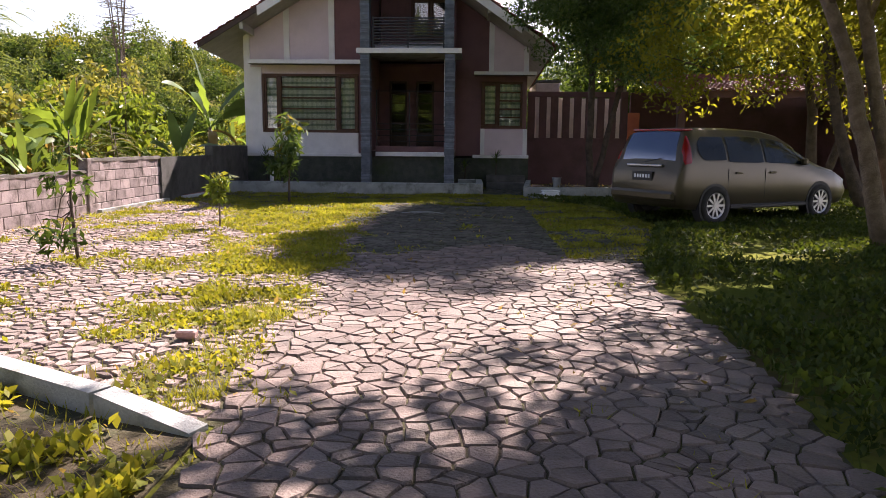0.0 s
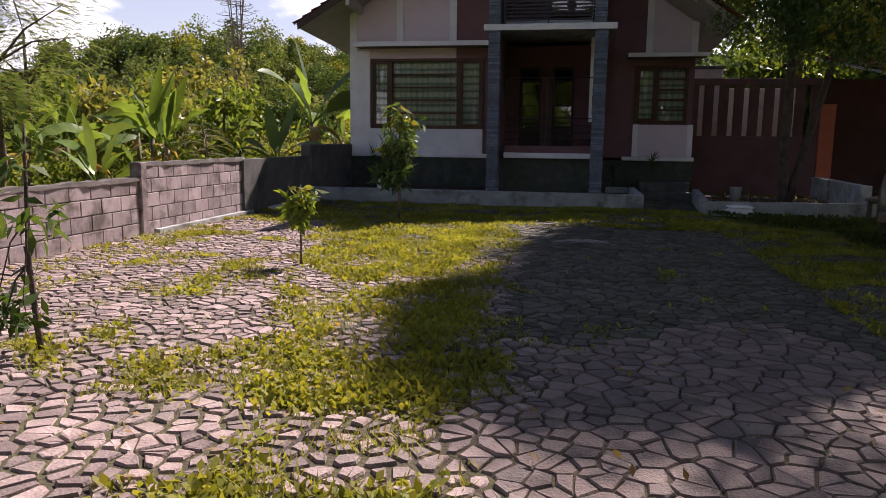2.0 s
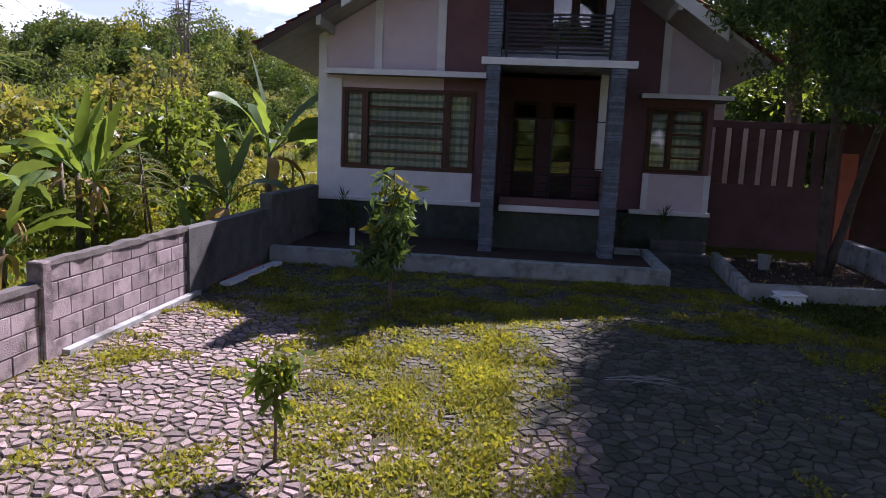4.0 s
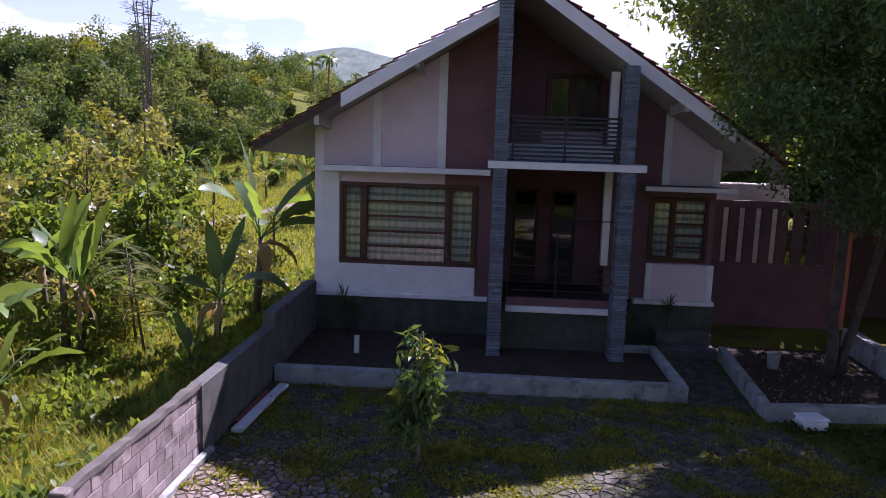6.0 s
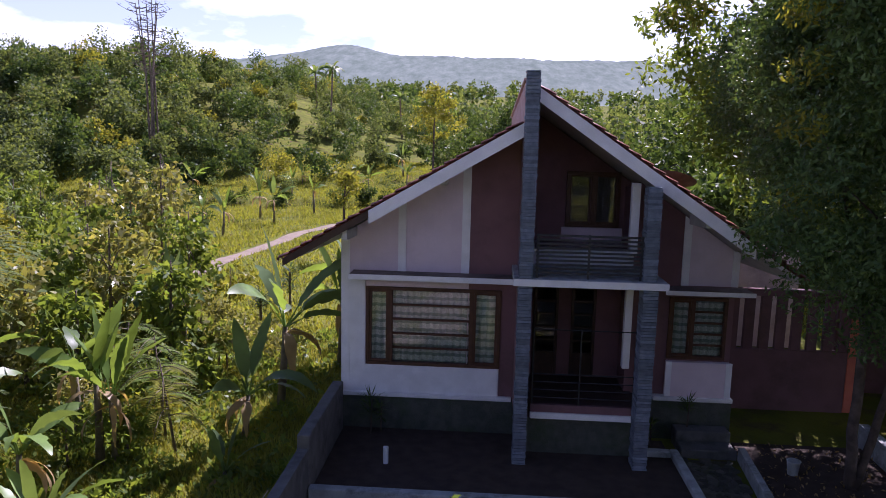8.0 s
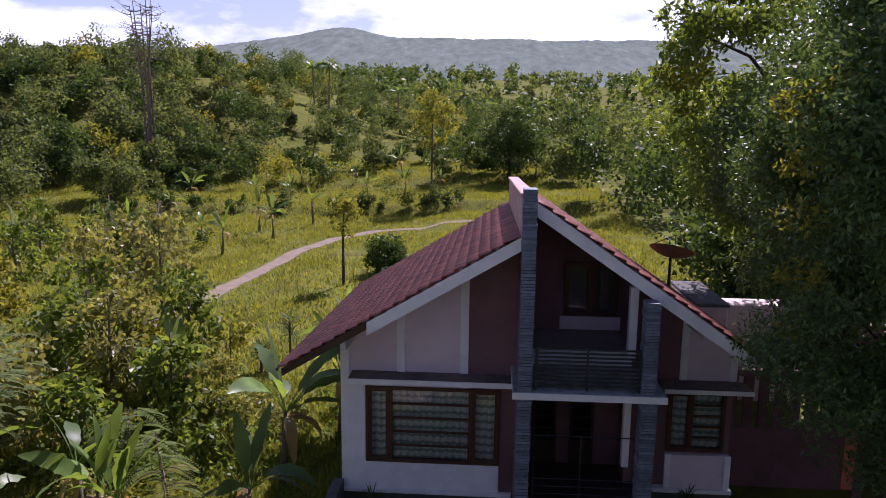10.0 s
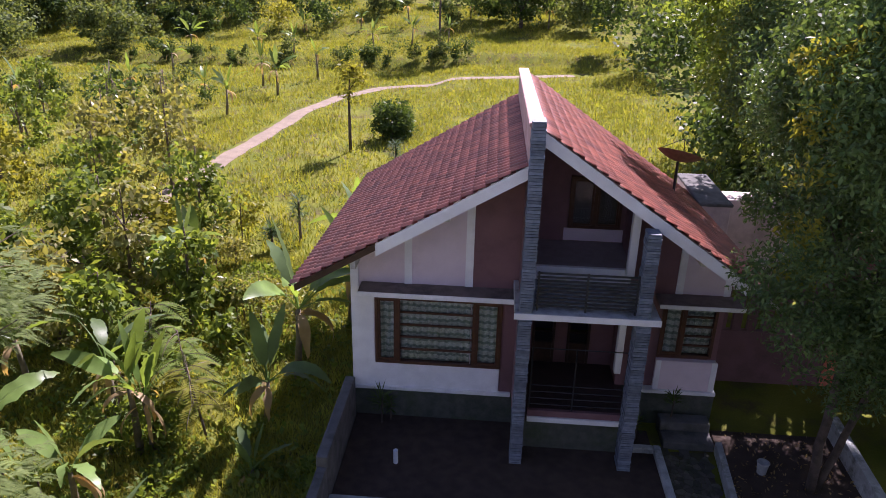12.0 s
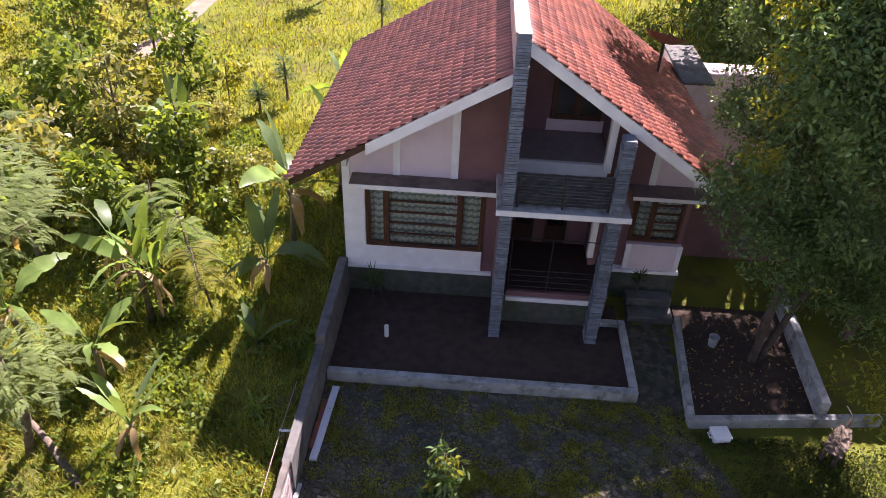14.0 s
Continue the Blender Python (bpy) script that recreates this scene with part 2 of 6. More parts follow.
# moss plus painted shade: a darker stone for the shaded paving
M_STONE3 = mat("shade_darkened_mossy_cobble", (0.115, 0.100, 0.083), (0.070, 0.070, 0.050), 3, 60, 0.85, 0.5, vary=0.35, island=True, dirt=(0.06, 0.07, 0.035), dirt_scale=2.0)
M_WOODS = leaf_mat("hill_wood_leaves", (0.066, 0.098, 0.040), (0.120, 0.152, 0.060), 0.42, 0.6, 0.5)
M_TEAK = leaf_mat("pale_young_leaves", (0.135, 0.155, 0.045), (0.23, 0.225, 0.085), 0.4, 0.35, 0.4)
M_EVER = leaf_mat("evergreen_leaves", (0.050, 0.098, 0.036), (0.115, 0.175, 0.060), 0.26, 0.4, 0.4)
for m in (M_WOODS, M_LEAFD):
    m.node_tree.nodes["Principled BSDF"].inputs["Specular IOR Level"].default_value = 0.08
M_FENCE = mat("dull_mauve_paint", (0.155, 0.080, 0.084), (0.125, 0.065, 0.068), 2, 80, 0.85, 0.12, dirt=(0.09, 0.05, 0.05), dirt_scale=0.9)
M_STEM = mat("banana_stem", (0.10, 0.085, 0.05), (0.17, 0.14, 0.085), 5, 40, 0.8, 0.3)
M_DIRTPATH = mat("pale_dirt_path", (0.22, 0.172, 0.122), (0.16, 0.125, 0.09), 1.5, 20, 0.95, 0.5)
M_BOX = mat("white_box_plastic", (0.86, 0.88, 0.90), (0.80, 0.82, 0.85), 8, 60, 0.45, 0.05)
M_PALE = mat("pale_plastic", (0.72, 0.74, 0.76), (0.65, 0.67, 0.70), 8, 60, 0.5, 0.05)


# ---- mesh helpers ----
ORIGIN = {}


class Geo:
    """Collects vertices and faces in world metres."""
    def __init__(self):
        self.v, self.f = [], []

    def add(self, vs, fs):
        k = len(self.v)
        self.v += [tuple(p) for p in vs]
        self.f += [tuple(i + k for i in f) for f in fs]
        return self

    def box(self, x0, x1, y0, y1, z0, z1, bev=0.0):
        if bev <= 0:
            vs = [(x, y, z) for z in (z0, z1) for y in (y0, y1) for x in (x0, x1)]
            return self.add(vs, [(0, 2, 3, 1), (4, 5, 7, 6), (0, 1, 5, 4), (2, 6, 7, 3), (0, 4, 6, 2), (1, 3, 7, 5)])
        b = min(bev, (x1 - x0) * 0.45, (y1 - y0) * 0.45, (z1 - z0) * 0.45)
        bm = bmesh.new()
        bmesh.ops.create_cube(bm, size=1.0)
        for v in bm.verts:
            v.co = ((x0 + x1) / 2 + v.co.x * (x1 - x0), (y0 + y1) / 2 + v.co.y * (y1 - y0), (z0 + z1) / 2 + v.co.z * (z1 - z0))
        bmesh.ops.bevel(bm, geom=list(bm.edges), offset=b, segments=1, affect='EDGES')
        self.add([v.co.copy() for v in bm.verts], [[v.index for v in f.verts] for f in bm.faces])
        bm.free()
        return self

    def prism(self, poly, y0, y1):
        """A polygon in x and z, drawn anticlockwise seen from the front (-y), from y0 to y1."""
        n = len(poly)
        vs = [(x, y0, z) for x, z in poly] + [(x, y1, z) for x, z in poly]
        fs = [tuple(range(n)), tuple(range(2 * n - 1, n - 1, -1))]
        fs += [((i + 1) % n, i, i + n, (i + 1) % n + n) for i in range(n)]
        return self.add(vs, fs)

    def slab(self, poly, z0, z1):
        """A polygon in x and y, anticlockwise seen from above, from z0 up to z1."""
        n = len(poly)
        vs = [(x, y, z0) for x, y in poly] + [(x, y, z1) for x, y in poly]
        fs = [tuple(range(n - 1, -1, -1)), tuple(range(n, 2 * n))]
        fs += [(i, (i + 1) % n, (i + 1) % n + n, i + n) for i in range(n)]
        return self.add(vs, fs)

    def tube(self, pts, radii, n=8, caps=True):
        pts = [Vector(p) for p in pts]
        k = len(self.v)
        side = None
        for i, p in enumerate(pts):
            d = (pts[min(i + 1, len(pts) - 1)] - pts[max(i - 1, 0)]).normalized()
            if side is None:
                side = d.cross(Vector((0, 0, 1)) if abs(d.z) < 0.9 else Vector((1, 0, 0))).normalized()
            side = (side - d * side.dot(d)).normalized()
            up = d.cross(side)
            for j in range(n):
                a = 2 * math.pi * j / n
                self.v.append(tuple(p + (side * math.cos(a) + up * math.sin(a)) * radii[i]))
        for i in range(len(pts) - 1):
            for j in range(n):
                a, b = k + i * n + j, k + i * n + (j + 1) % n
                self.f.append((a, b, b + n, a + n))
        if caps:
            self.f.append(tuple(k + j for j in reversed(range(n))))
            self.f.append(tuple(k + (len(pts) - 1) * n + j for j in range(n)))
        return self


def link_mesh(name, verts, faces, material, parent=None, label="", smooth=False, origin=None):
    o = ORIGIN[parent] if parent else Vector(origin or (0, 0, 0))
    me = bpy.data.meshes.new(name)
    me.from_pydata([(v[0] - o.x, v[1] - o.y, v[2] - o.z) for v in verts], [], faces)
    if smooth:
        me.polygons.foreach_set("use_smooth", [True] * len(me.polygons))
    me.materials.append(material)
    me.update()
    ob = new(name, me)
    if parent:
        ob.parent = parent
    else:
        ob.location = o
    ORIGIN[ob] = o
    if label:
        tagged(ob, label)
    return ob


def part(name, geo, material, parent, label="", smooth=False):
    return link_mesh(name, geo.v, geo.f, material, parent, label, smooth)


def solo(name, geo, material, origin, label, category, group="", kind="", smooth=False):
    return tagged(link_mesh(name, geo.v, geo.f, material, None, "", smooth, origin), label, category, group, kind)


def thing(name, origin, label, category, group="", kind=""):
    ob = new(name)
    ob.empty_display_size = 0.2
    ob.location = origin
    ORIGIN[ob] = Vector(origin)
    return tagged(ob, label, category, group, kind)


def big_mesh(name, v, f, material, origin=(0, 0, 0), parent=None, smooth=False):
    """From numpy arrays: v (n, 3) in world metres, f (m, k) with k the same for all faces."""
    o = ORIGIN[parent] if parent else Vector(origin)
    me = bpy.data.meshes.new(name)
    k = f.shape[1]
    me.vertices.add(len(v))
    me.vertices.foreach_set("co", (v - np.array(o)).astype(np.float32).ravel())
    me.loops.add(f.size)
    me.loops.foreach_set("vertex_index", f.astype(np.int32).ravel())
    me.polygons.add(len(f))
    me.polygons.foreach_set("loop_start", np.arange(0, f.size, k, dtype=np.int32))
    if smooth:
        me.polygons.foreach_set("use_smooth", np.ones(len(f), dtype=bool))
    me.materials.append(material)
    me.update(calc_edges=True)
    me.validate()
    ob = new(name, me)
    if parent:
        ob.parent = parent
    else:
        ob.location = o
    ORIGIN[ob] = o
    return ob


# ---- ground ----
def smooth01(t):
    t = min(max(t, 0.0), 1.0)
    return t * t * (3 - 2 * t)


def wall_x(y):
    return -5.37 - (20 - y) * 0.004


def ground_z(x, y):
    """Height of the one ground sheet."""
    z = 0.0
    left = wall_x(min(max(y, 2), 23)) - x
    z -= 0.55 * smooth01((left - 0.3) / 3.0) + 0.35 * smooth01((left - 4) / 14.0)
    z += 0.10 * noise.noise((x * 0.25, y * 0.25, 3.0)) * smooth01((left - 0.5) / 2.0)
    if y > 60:
        z += 0.9 * smooth01((y - 82) / 3.0) + 1.0 * smooth01((y - 100) / 8)
        # wooded slope to the left, gentler rise ahead
        d = y - 95
        s = smooth01((-x - 5 + 0.12 * d) / 70.0)
        z += smooth01(d / 62.0) * (2.5 + 13.5 * s) * (1.0 - 0.5 * smooth01((y - 260) / 200))
        z += 46 * smooth01((y - 240) / 700.0)
        z += 3.0 * noise.noise((x * 0.018, y * 0.018, 0.0)) * smooth01(d / 60)
    return z


def axis(lo, hi, near_lo, near_hi, step, grow=1.22):
    a = list(np.arange(near_lo, near_hi + 1e-6, step))
    s = step
    while a[-1] < hi:
        s *= grow
        a.append(min(a[-1] + s, hi))
    s = step
    while a[0] > lo:
        s *= grow
        a.insert(0, max(a[0] - s, lo))
    return a


def build_ground():
    xs = axis(-1500, 1500, -30, 16, 0.8)
    ys = axis(-600, 1400, -4, 110, 1.0)
    nx = len(xs)
    v = np.array([(x, y, ground_z(x, y)) for y in ys for x in xs])
    f = np.array([(j * nx + i, j * nx + i + 1, (j + 1) * nx + i + 1, (j + 1) * nx + i) for j in range(len(ys) - 1) for i in range(nx - 1)])
    ob = big_mesh("ground", v, f, M_GROUND, smooth=True)
    return tagged(ob, "grassy earth ground sloping away to a field and hills", "ground", kind="structure")


M_GROUND = mat("grassy_earth", (0.085, 0.105, 0.018), (0.150, 0.155, 0.026), 0.5, 18, 0.95, 0.6, dirt=(0.085, 0.066, 0.036), dirt_scale=0.9, spec=0.03)
build_ground()


# ---- the house ----
def z_left(x):
    return 7.18 + 0.59 * (x + 1.37)


def z_right(x):
    return 7.85 - 0.66 * (x + 1.15)


M_FLOOR = mat("grey_pink_tile_floor", (0.30, 0.25, 0.255), (0.24, 0.20, 0.205), 4, 60, 0.6, 0.1)
house = thing("house", (-0.8, 27.0, 0.0), "pink and mauve gabled house with red tiled roof", "house")
Y_L, Y_R, Y_B = 23.15, 23.86, 31.6


def wall_opening(x0, x1, z0, z1, top, wx0, wx1, wz0, wz1, y0, y1):
    """A wall from x0 to x1 with one window opening; top(x) gives its upper edge."""
    ring = [(x0, z0), (x1, z0), (x1, top(x1)), (x0, top(x0)), (wx0, wz0), (wx1, wz0), (wx1, wz1), (wx0, wz1)]
    vs = [(x, y0, z) for x, z in ring] + [(x, y1, z) for x, z in ring]
    fs = []
    for i in range(4):
        j = (i + 1) % 4
        fs += [(i, j, 4 + j, 4 + i), (8 + j, 8 + i, 12 + i, 12 + j), (j, i, 8 + i, 8 + j), (4 + i, 4 + j, 12 + j, 12 + i)]
    return Geo().add(vs, fs)


def under_l(x):
    return z_left(x) - 0.17


def under_r(x):
    return z_right(x) - 0.17


# front walls
part("wall", wall_opening(-5.28, -2.45, 1.0, 0, under_l, -4.74, -2.46, 1.70, 3.50, Y_L, Y_L + 0.16), M_PINK, house, "pale pink painted plaster wall")
part("wall", Geo().prism([(-2.45, 3.50), (-1.72, 3.50), (-1.72, 1.0), (-1.40, 1.0), (-1.40, under_l(-1.40)), (-2.45, under_l(-2.45))], Y_L - 0.012, Y_L + 0.16), M_MAUVE, house, "mauve painted plaster wall")
part("wall", Geo().box(-2.45, -1.722, Y_L, Y_L + 0.16, 1.0, 1.70), M_PINK, house, "pale pink painted plaster wall")
part("lower_wall_panel", Geo().prism([(-5.11, 1.06), (-1.74, 1.06), (-1.74, 1.70), (-4.76, 1.70), (-4.76, 3.70), (-5.11, 3.70)], Y_L - 0.035, Y_L - 0.002), M_WHITE, house, "white painted wall below the window")
part("base_ledge", Geo().box(-5.32, -1.43, Y_L - 0.10, Y_L + 0.02, 0.96, 1.06, 0.012), M_WHITE, house, "white ledge over the plinth")
for x0, x1 in ((-5.30, -5.11), (-4.03, -3.86), (-2.63, -2.45)):
    z0 = 1.06 if x0 < -5 else 3.84
    part("wall_strip", Geo().prism([(x0, z0), (x1, z0), (x1, under_l(x1) - 0.02), (x0, under_l(x0) - 0.02)], Y_L - 0.04, Y_L - 0.003), M_WHITE, house, "white vertical trim strip")

part("wall", wall_opening(1.38, 3.72, 1.0, 0, under_r, 2.22, 3.58, 1.90, 3.35, Y_R, Y_R + 0.16), M_MAUVE, house, "mauve painted plaster wall")
part("upper_wall_panel", Geo().prism([(2.62, 3.62), (3.66, 3.62), (3.66, under_r(3.66)), (2.62, under_r(2.62))], Y_R - 0.02, Y_R - 0.002), M_PINK, house, "pale pink wall panel")
for x0, x1, z0 in ((2.45, 2.62, 3.62), (3.60, 3.76, 3.62)):
    part("wall_strip", Geo().prism([(x0, z0), (x1, z0), (x1, under_r(x1) - 0.02), (x0, under_r(x0) - 0.02)], Y_R - 0.045, Y_R - 0.003), M_WHITE, house, "white vertical trim strip")
part("lower_wall_panel", Geo().box(2.22, 3.72, Y_R - 0.16, Y_R - 0.003, 1.04, 1.86, 0.01), M_PINK, house, "pale pink panel below the window")
for x0, x1 in ((2.20, 2.34), (3.60, 3.74)):
    part("panel_strip", Geo().box(x0, x1, Y_R - 0.172, Y_R - 0.162, 1.05, 1.87), M_WHITE, house, "white edge strip of the panel")
part("base_ledge", Geo().box(1.95, 3.80, Y_R - 0.22, Y_R - 0.002, 0.94, 1.04, 0.012), M_WHITE, house, "white ledge over the plinth")

# side and back walls, inner partition walls
part("wall", Geo().box(-5.28, -5.12, Y_L + 0.16, Y_B - 0.6, 0.0, under_l(-5.28)), M_PINK, house, "plain pink side wall")
part("wall", Geo().box(3.56, 3.72, Y_R + 0.16, Y_B - 0.6, 0.0, under_r(3.72)), M_PINK, house, "plain pink side wall")
part("wall", Geo().prism([(-5.12, 0), (3.56, 0), (3.56, under_r(3.56)), (-1.2, under_r(-1.2)), (-1.4, under_l(-1.4)), (-5.12, under_l(-5.12))], Y_B - 0.76, Y_B - 0.6), M_PINK, house, "plain pink back wall")
part("wall", Geo().box(-1.40, -1.24, 22.0, 24.6, 1.0, 7.1), M_MAUVE, house, "mauve porch side wall")
part("wall", Geo().box(1.22, 1.38, 23.6, 24.8, 1.0, 5.9), M_MAUVE, house, "mauve porch side wall")

# plinth
for x0, x1, y0, y1, z1 in ((-5.34, -1.20, Y_L - 0.06, Y_L + 0.4, 0.96), (-1.20, 1.28, 22.20, 22.5, 0.98), (1.28, 3.80, Y_R - 0.14, Y_R + 0.3, 0.94)):
    part("plinth", Geo().box(x0, x1, y0, y1, -0.1, z1), M_SKIRT, house, "dark mossy stone plinth")

# porch
M_PORCH = mat("dark_porch_tile", (0.060, 0.038, 0.033), (0.045, 0.028, 0.025), 4, 60, 0.6, 0.15)
part("porch_floor", Geo().box(-1.24, 1.38, 22.18, 24.6, 0.98, 1.16), M_PORCH, house, "reddish porch floor")
part("porch_edge", Geo().box(-1.06, 1.24, 22.06, 22.20, 1.0, 1.13, 0.01), M_WHITE, house, "white porch edge")
part("porch_step_band", Geo().box(-1.06, 1.24, 22.10, 22.20, 1.134, 1.30, 0.008), M_MAUVE, house, "mauve band on the porch edge")
g = wall_opening(-1.24, -0.15, 1.16, 0, lambda x: 3.95, -0.90, -0.30, 1.17, 3.40, 24.5, 24.64)
part("wall", g, M_MAUVE, house, "mauve porch back wall")
part("wall", wall_opening(-0.15, 1.38, 1.16, 0, lambda x: 3.95, 0.02, 0.62, 1.17, 3.40, 24.5, 24.64), M_MAUVE, house, "mauve porch back wall")


def barred_window(name, x0, x1, z0, z1, y, bays, label, bars=4, curtain=True, parent=house):
    """Timber window: outer frame, mullions, glass, level bars, curtain behind. bays: fractions of the width with bar or not."""
    w = thing_part(name, parent, label)
    t = 0.075
    g = Geo()
    g.box(x0, x1, y - 0.05, y + 0.09, z0, z0 + t, 0.008).box(x0, x1, y - 0.05, y + 0.09, z1 - t, z1, 0.008)
    g.box(x0, x0 + t, y - 0.05, y + 0.09, z0 + t, z1 - t, 0.008).box(x1 - t, x1, y - 0.05, y + 0.09, z0 + t, z1 - t, 0.008)
    part("frame", g, M_WOOD, w)
    xs = [x0 + t + (x1 - x0 - 2 * t) * f for f, _ in bays] + [x1 - t]
    for i, (f, barred) in enumerate(bays):
        a, b = xs[i], xs[i + 1]
        if i:
            part("mullion", Geo().box(a - 0.05, a + 0.05, y - 0.045, y + 0.085, z0 + t, z1 - t, 0.008), M_WOOD, w)
            a += 0.05
        if i < len(bays) - 1:
            b -= 0.05
        p = part("pane", Geo().box(a, b, y + 0.030, y + 0.036, z0 + t, z1 - t), M_GLASS, w)
        p.visible_shadow = False
        if barred:
            for k in range(1, bars + 1):
                z = z0 + t + (z1 - z0 - 2 * t) * k / (bars + 1)
                part("bar", Geo().box(a, b, y - 0.02, y + 0.028, z - 0.024, z + 0.024, 0.006), M_WOOD, w)
        else:
            g = Geo()
            s = 0.05
            g.box(a, a + s, y - 0.025, y + 0.028, z0 + t, z1 - t, 0.005).box(b - s, b, y - 0.025, y + 0.028, z0 + t, z1 - t, 0.005)
            g.box(a + s, b - s, y - 0.025, y + 0.028, z0 + t, z0 + t + s, 0.005).box(a + s, b - s, y - 0.025, y + 0.028, z1 - t - s, z1 - t, 0.005)
            part("casement", g, M_WOOD, w)
    if curtain:
        n = int((x1 - x0) / 0.035)
        g = Geo()
        vs = []
        for i in range(n + 1):
            x = x0 + (x1 - x0) * i / n
            yy = y + 0.13 + 0.03 * math.sin(i * 1.25) + 0.012 * math.sin(i * 0.37)
            vs += [(x, yy, z0 - 0.1), (x, yy, z1 + 0.1)]
        g.add(vs, [(2 * i, 2 * i + 2, 2 * i + 3, 2 * i + 1) for i in range(n)])
        part("curtain", g, M_CURTAIN, w, "pale folded curtain behind the glass", smooth=True)
    return w


def thing_part(name, parent, label):
    """An empty part of a thing, to hold pieces."""
    ob = new(name)
    ob.parent = parent
    ORIGIN[ob] = ORIGIN[parent]
    return tagged(ob, label)


barred_window("window", -4.74, -1.72, 1.70, 3.50, Y_L, ((0, False), (0.165, True), (0.80, False)), "wide brown timber window with level bars", 4)
barred_window("window", 2.22, 3.58, 1.90, 3.35, Y_R, ((0, False), (0.40, True)), "brown timber window with level bars", 4)
barred_window("window", -0.20, 1.12, 4.90, 6.22, 24.9, ((0, False), (0.5, False)), "upper timber window on the balcony", 3, False)
part("sill_panel", Geo().box(-0.28, 1.22, 24.925, 24.948, 4.42, 4.88, 0.006), M_PINK, house, "pale pink panel below the upper window")
# no room here: an added dark panel on the solid wall imitates its dimness
part("window_backing", Geo().box(-0.20, 1.12, 24.941, 24.948, 4.90, 6.22), M_ROOM, house, "dark panel standing in for a dim room")
for x in (-0.90, 0.02):
    d = thing_part("door", house, "dark timber door with barred glass")
    g = Geo()
    g.box(x, x + 0.07, 24.46, 24.6, 1.17, 3.40, 0.008).box(x + 0.53, x + 0.60, 24.46, 24.6, 1.17, 3.40, 0.008)
    g.box(x + 0.07, x + 0.53, 24.46, 24.6, 3.32, 3.40, 0.008).box(x + 0.07, x + 0.53, 24.46, 24.6, 2.98, 3.04, 0.008)
    g.box(x + 0.07, x + 0.53, 24.48, 24.58, 1.17, 1.75, 0.008)
    part("frame", g, M_DARKWOOD, d)
    part("pane", Geo().box(x + 0.07, x + 0.53, 24.53, 24.536, 1.75, 2.98), M_GLASS, d).visible_shadow = False
    for k in range(3):
        part("bar", Geo().box(x + 0.07, x + 0.53, 24.49, 24.52, 2.03 + k * 0.32, 2.07 + k * 0.32, 0.004), M_DARKWOOD, d)
# interior behind the doors and windows, its dimness put in the dark colour
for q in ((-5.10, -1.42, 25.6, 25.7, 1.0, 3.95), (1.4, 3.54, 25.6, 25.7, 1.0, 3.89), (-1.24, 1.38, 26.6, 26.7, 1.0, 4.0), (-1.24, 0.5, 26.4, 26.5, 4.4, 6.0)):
    part("inner_wall", Geo().box(*q), M_ROOM, house, "inner room wall, coloured dark for dimness")
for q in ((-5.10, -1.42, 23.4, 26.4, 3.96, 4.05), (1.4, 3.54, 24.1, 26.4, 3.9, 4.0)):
    part("inner_ceiling", Geo().box(*q), M_ROOM, house, "inner room ceiling, coloured dark for dimness")
part("inner_floor", Geo().box(-5.10, 3.54, 24.9, 26.4, 0.9, 0.99), M_ROOM, house, "inner room floor, coloured dark for dimness")

# canopies over the windows
M_CANOPY = mat("dusty_brown_cement", (0.21, 0.165, 0.145), (0.15, 0.12, 0.105), 4, 60, 0.9, 0.4, dirt=(0.10, 0.085, 0.075), dirt_scale=2.0)
part("canopy", Geo().box(-5.04, -1.48, 22.58, Y_L - 0.002, 3.76, 3.86, 0.012), M_CANOPY, house, "thin concrete canopy over the window")
part("canopy_edge", Geo().box(-5.05, -1.47, 22.55, 22.578, 3.75, 3.87, 0.006), M_WHITE, house, "white canopy edge")
part("canopy", Geo().box(1.98, 3.96, 23.25, Y_R - 0.002, 3.52, 3.60, 0.012), M_CANOPY, house, "thin concrete canopy over the window")
part("canopy_edge", Geo().box(1.97, 3.97, 23.22, 23.248, 3.51, 3.61, 0.006), M_WHITE, house, "white canopy edge")

# balcony
part("balcony_slab", Geo().box(-1.52, 1.58, 21.52, 23.3, 3.95, 4.09, 0.015), M_SLAB, house, "weathered concrete balcony slab")
part("balcony_edge", Geo().box(-1.53, 1.59, 21.50, 21.518, 3.945, 4.085, 0.004), M_WHITE, house, "stained white slab edge")
part("balcony_floor", Geo().box(-1.24, 1.22, 23.3, 24.95, 4.05, 4.40), M_FLOOR, house, "grey-pink raised balcony floor")
part("balcony_step", Geo().box(-1.22, 1.20, 23.22, 23.34, 4.10, 4.43, 0.01), M_WHITE, house, "white balcony step edge")
g = Geo()
g.prism([(-1.24, 4.40), (1.38, 4.40), (1.38, under_r(1.38)), (-1.15, under_r(-1.15)), (-1.24, under_r(-1.15))], 24.95, 25.1)
part("wall", g, M_MAUVE, house, "mauve upper wall behind the balcony")
part("wall_column", Geo().box(1.02, 1.20, 22.9, 23.1, 4.40, 6.0, 0.01), M_WHITE, house, "white column beside the balcony")
part("wall_column", Geo().box(1.02, 1.18, 22.9, 23.1, 1.9, 3.945, 0.01), M_WHITE, house, "white column beside the porch")
rail = thing_part("balcony_rail", house, "dark iron balcony railing with level bars")
for x in (-1.06, -0.02, 1.04):
    part("rail_post", Geo().box(x - 0.02, x + 0.02, 21.68, 21.72, 4.09, 4.98), M_METAL, rail)
for k in range(10):
    z = 4.20 + k * 0.083
    part("rail_bar", Geo().box(-1.10, 1.08, 21.69, 21.71, z - 0.021, z + 0.021, 0.004), M_METAL, rail)
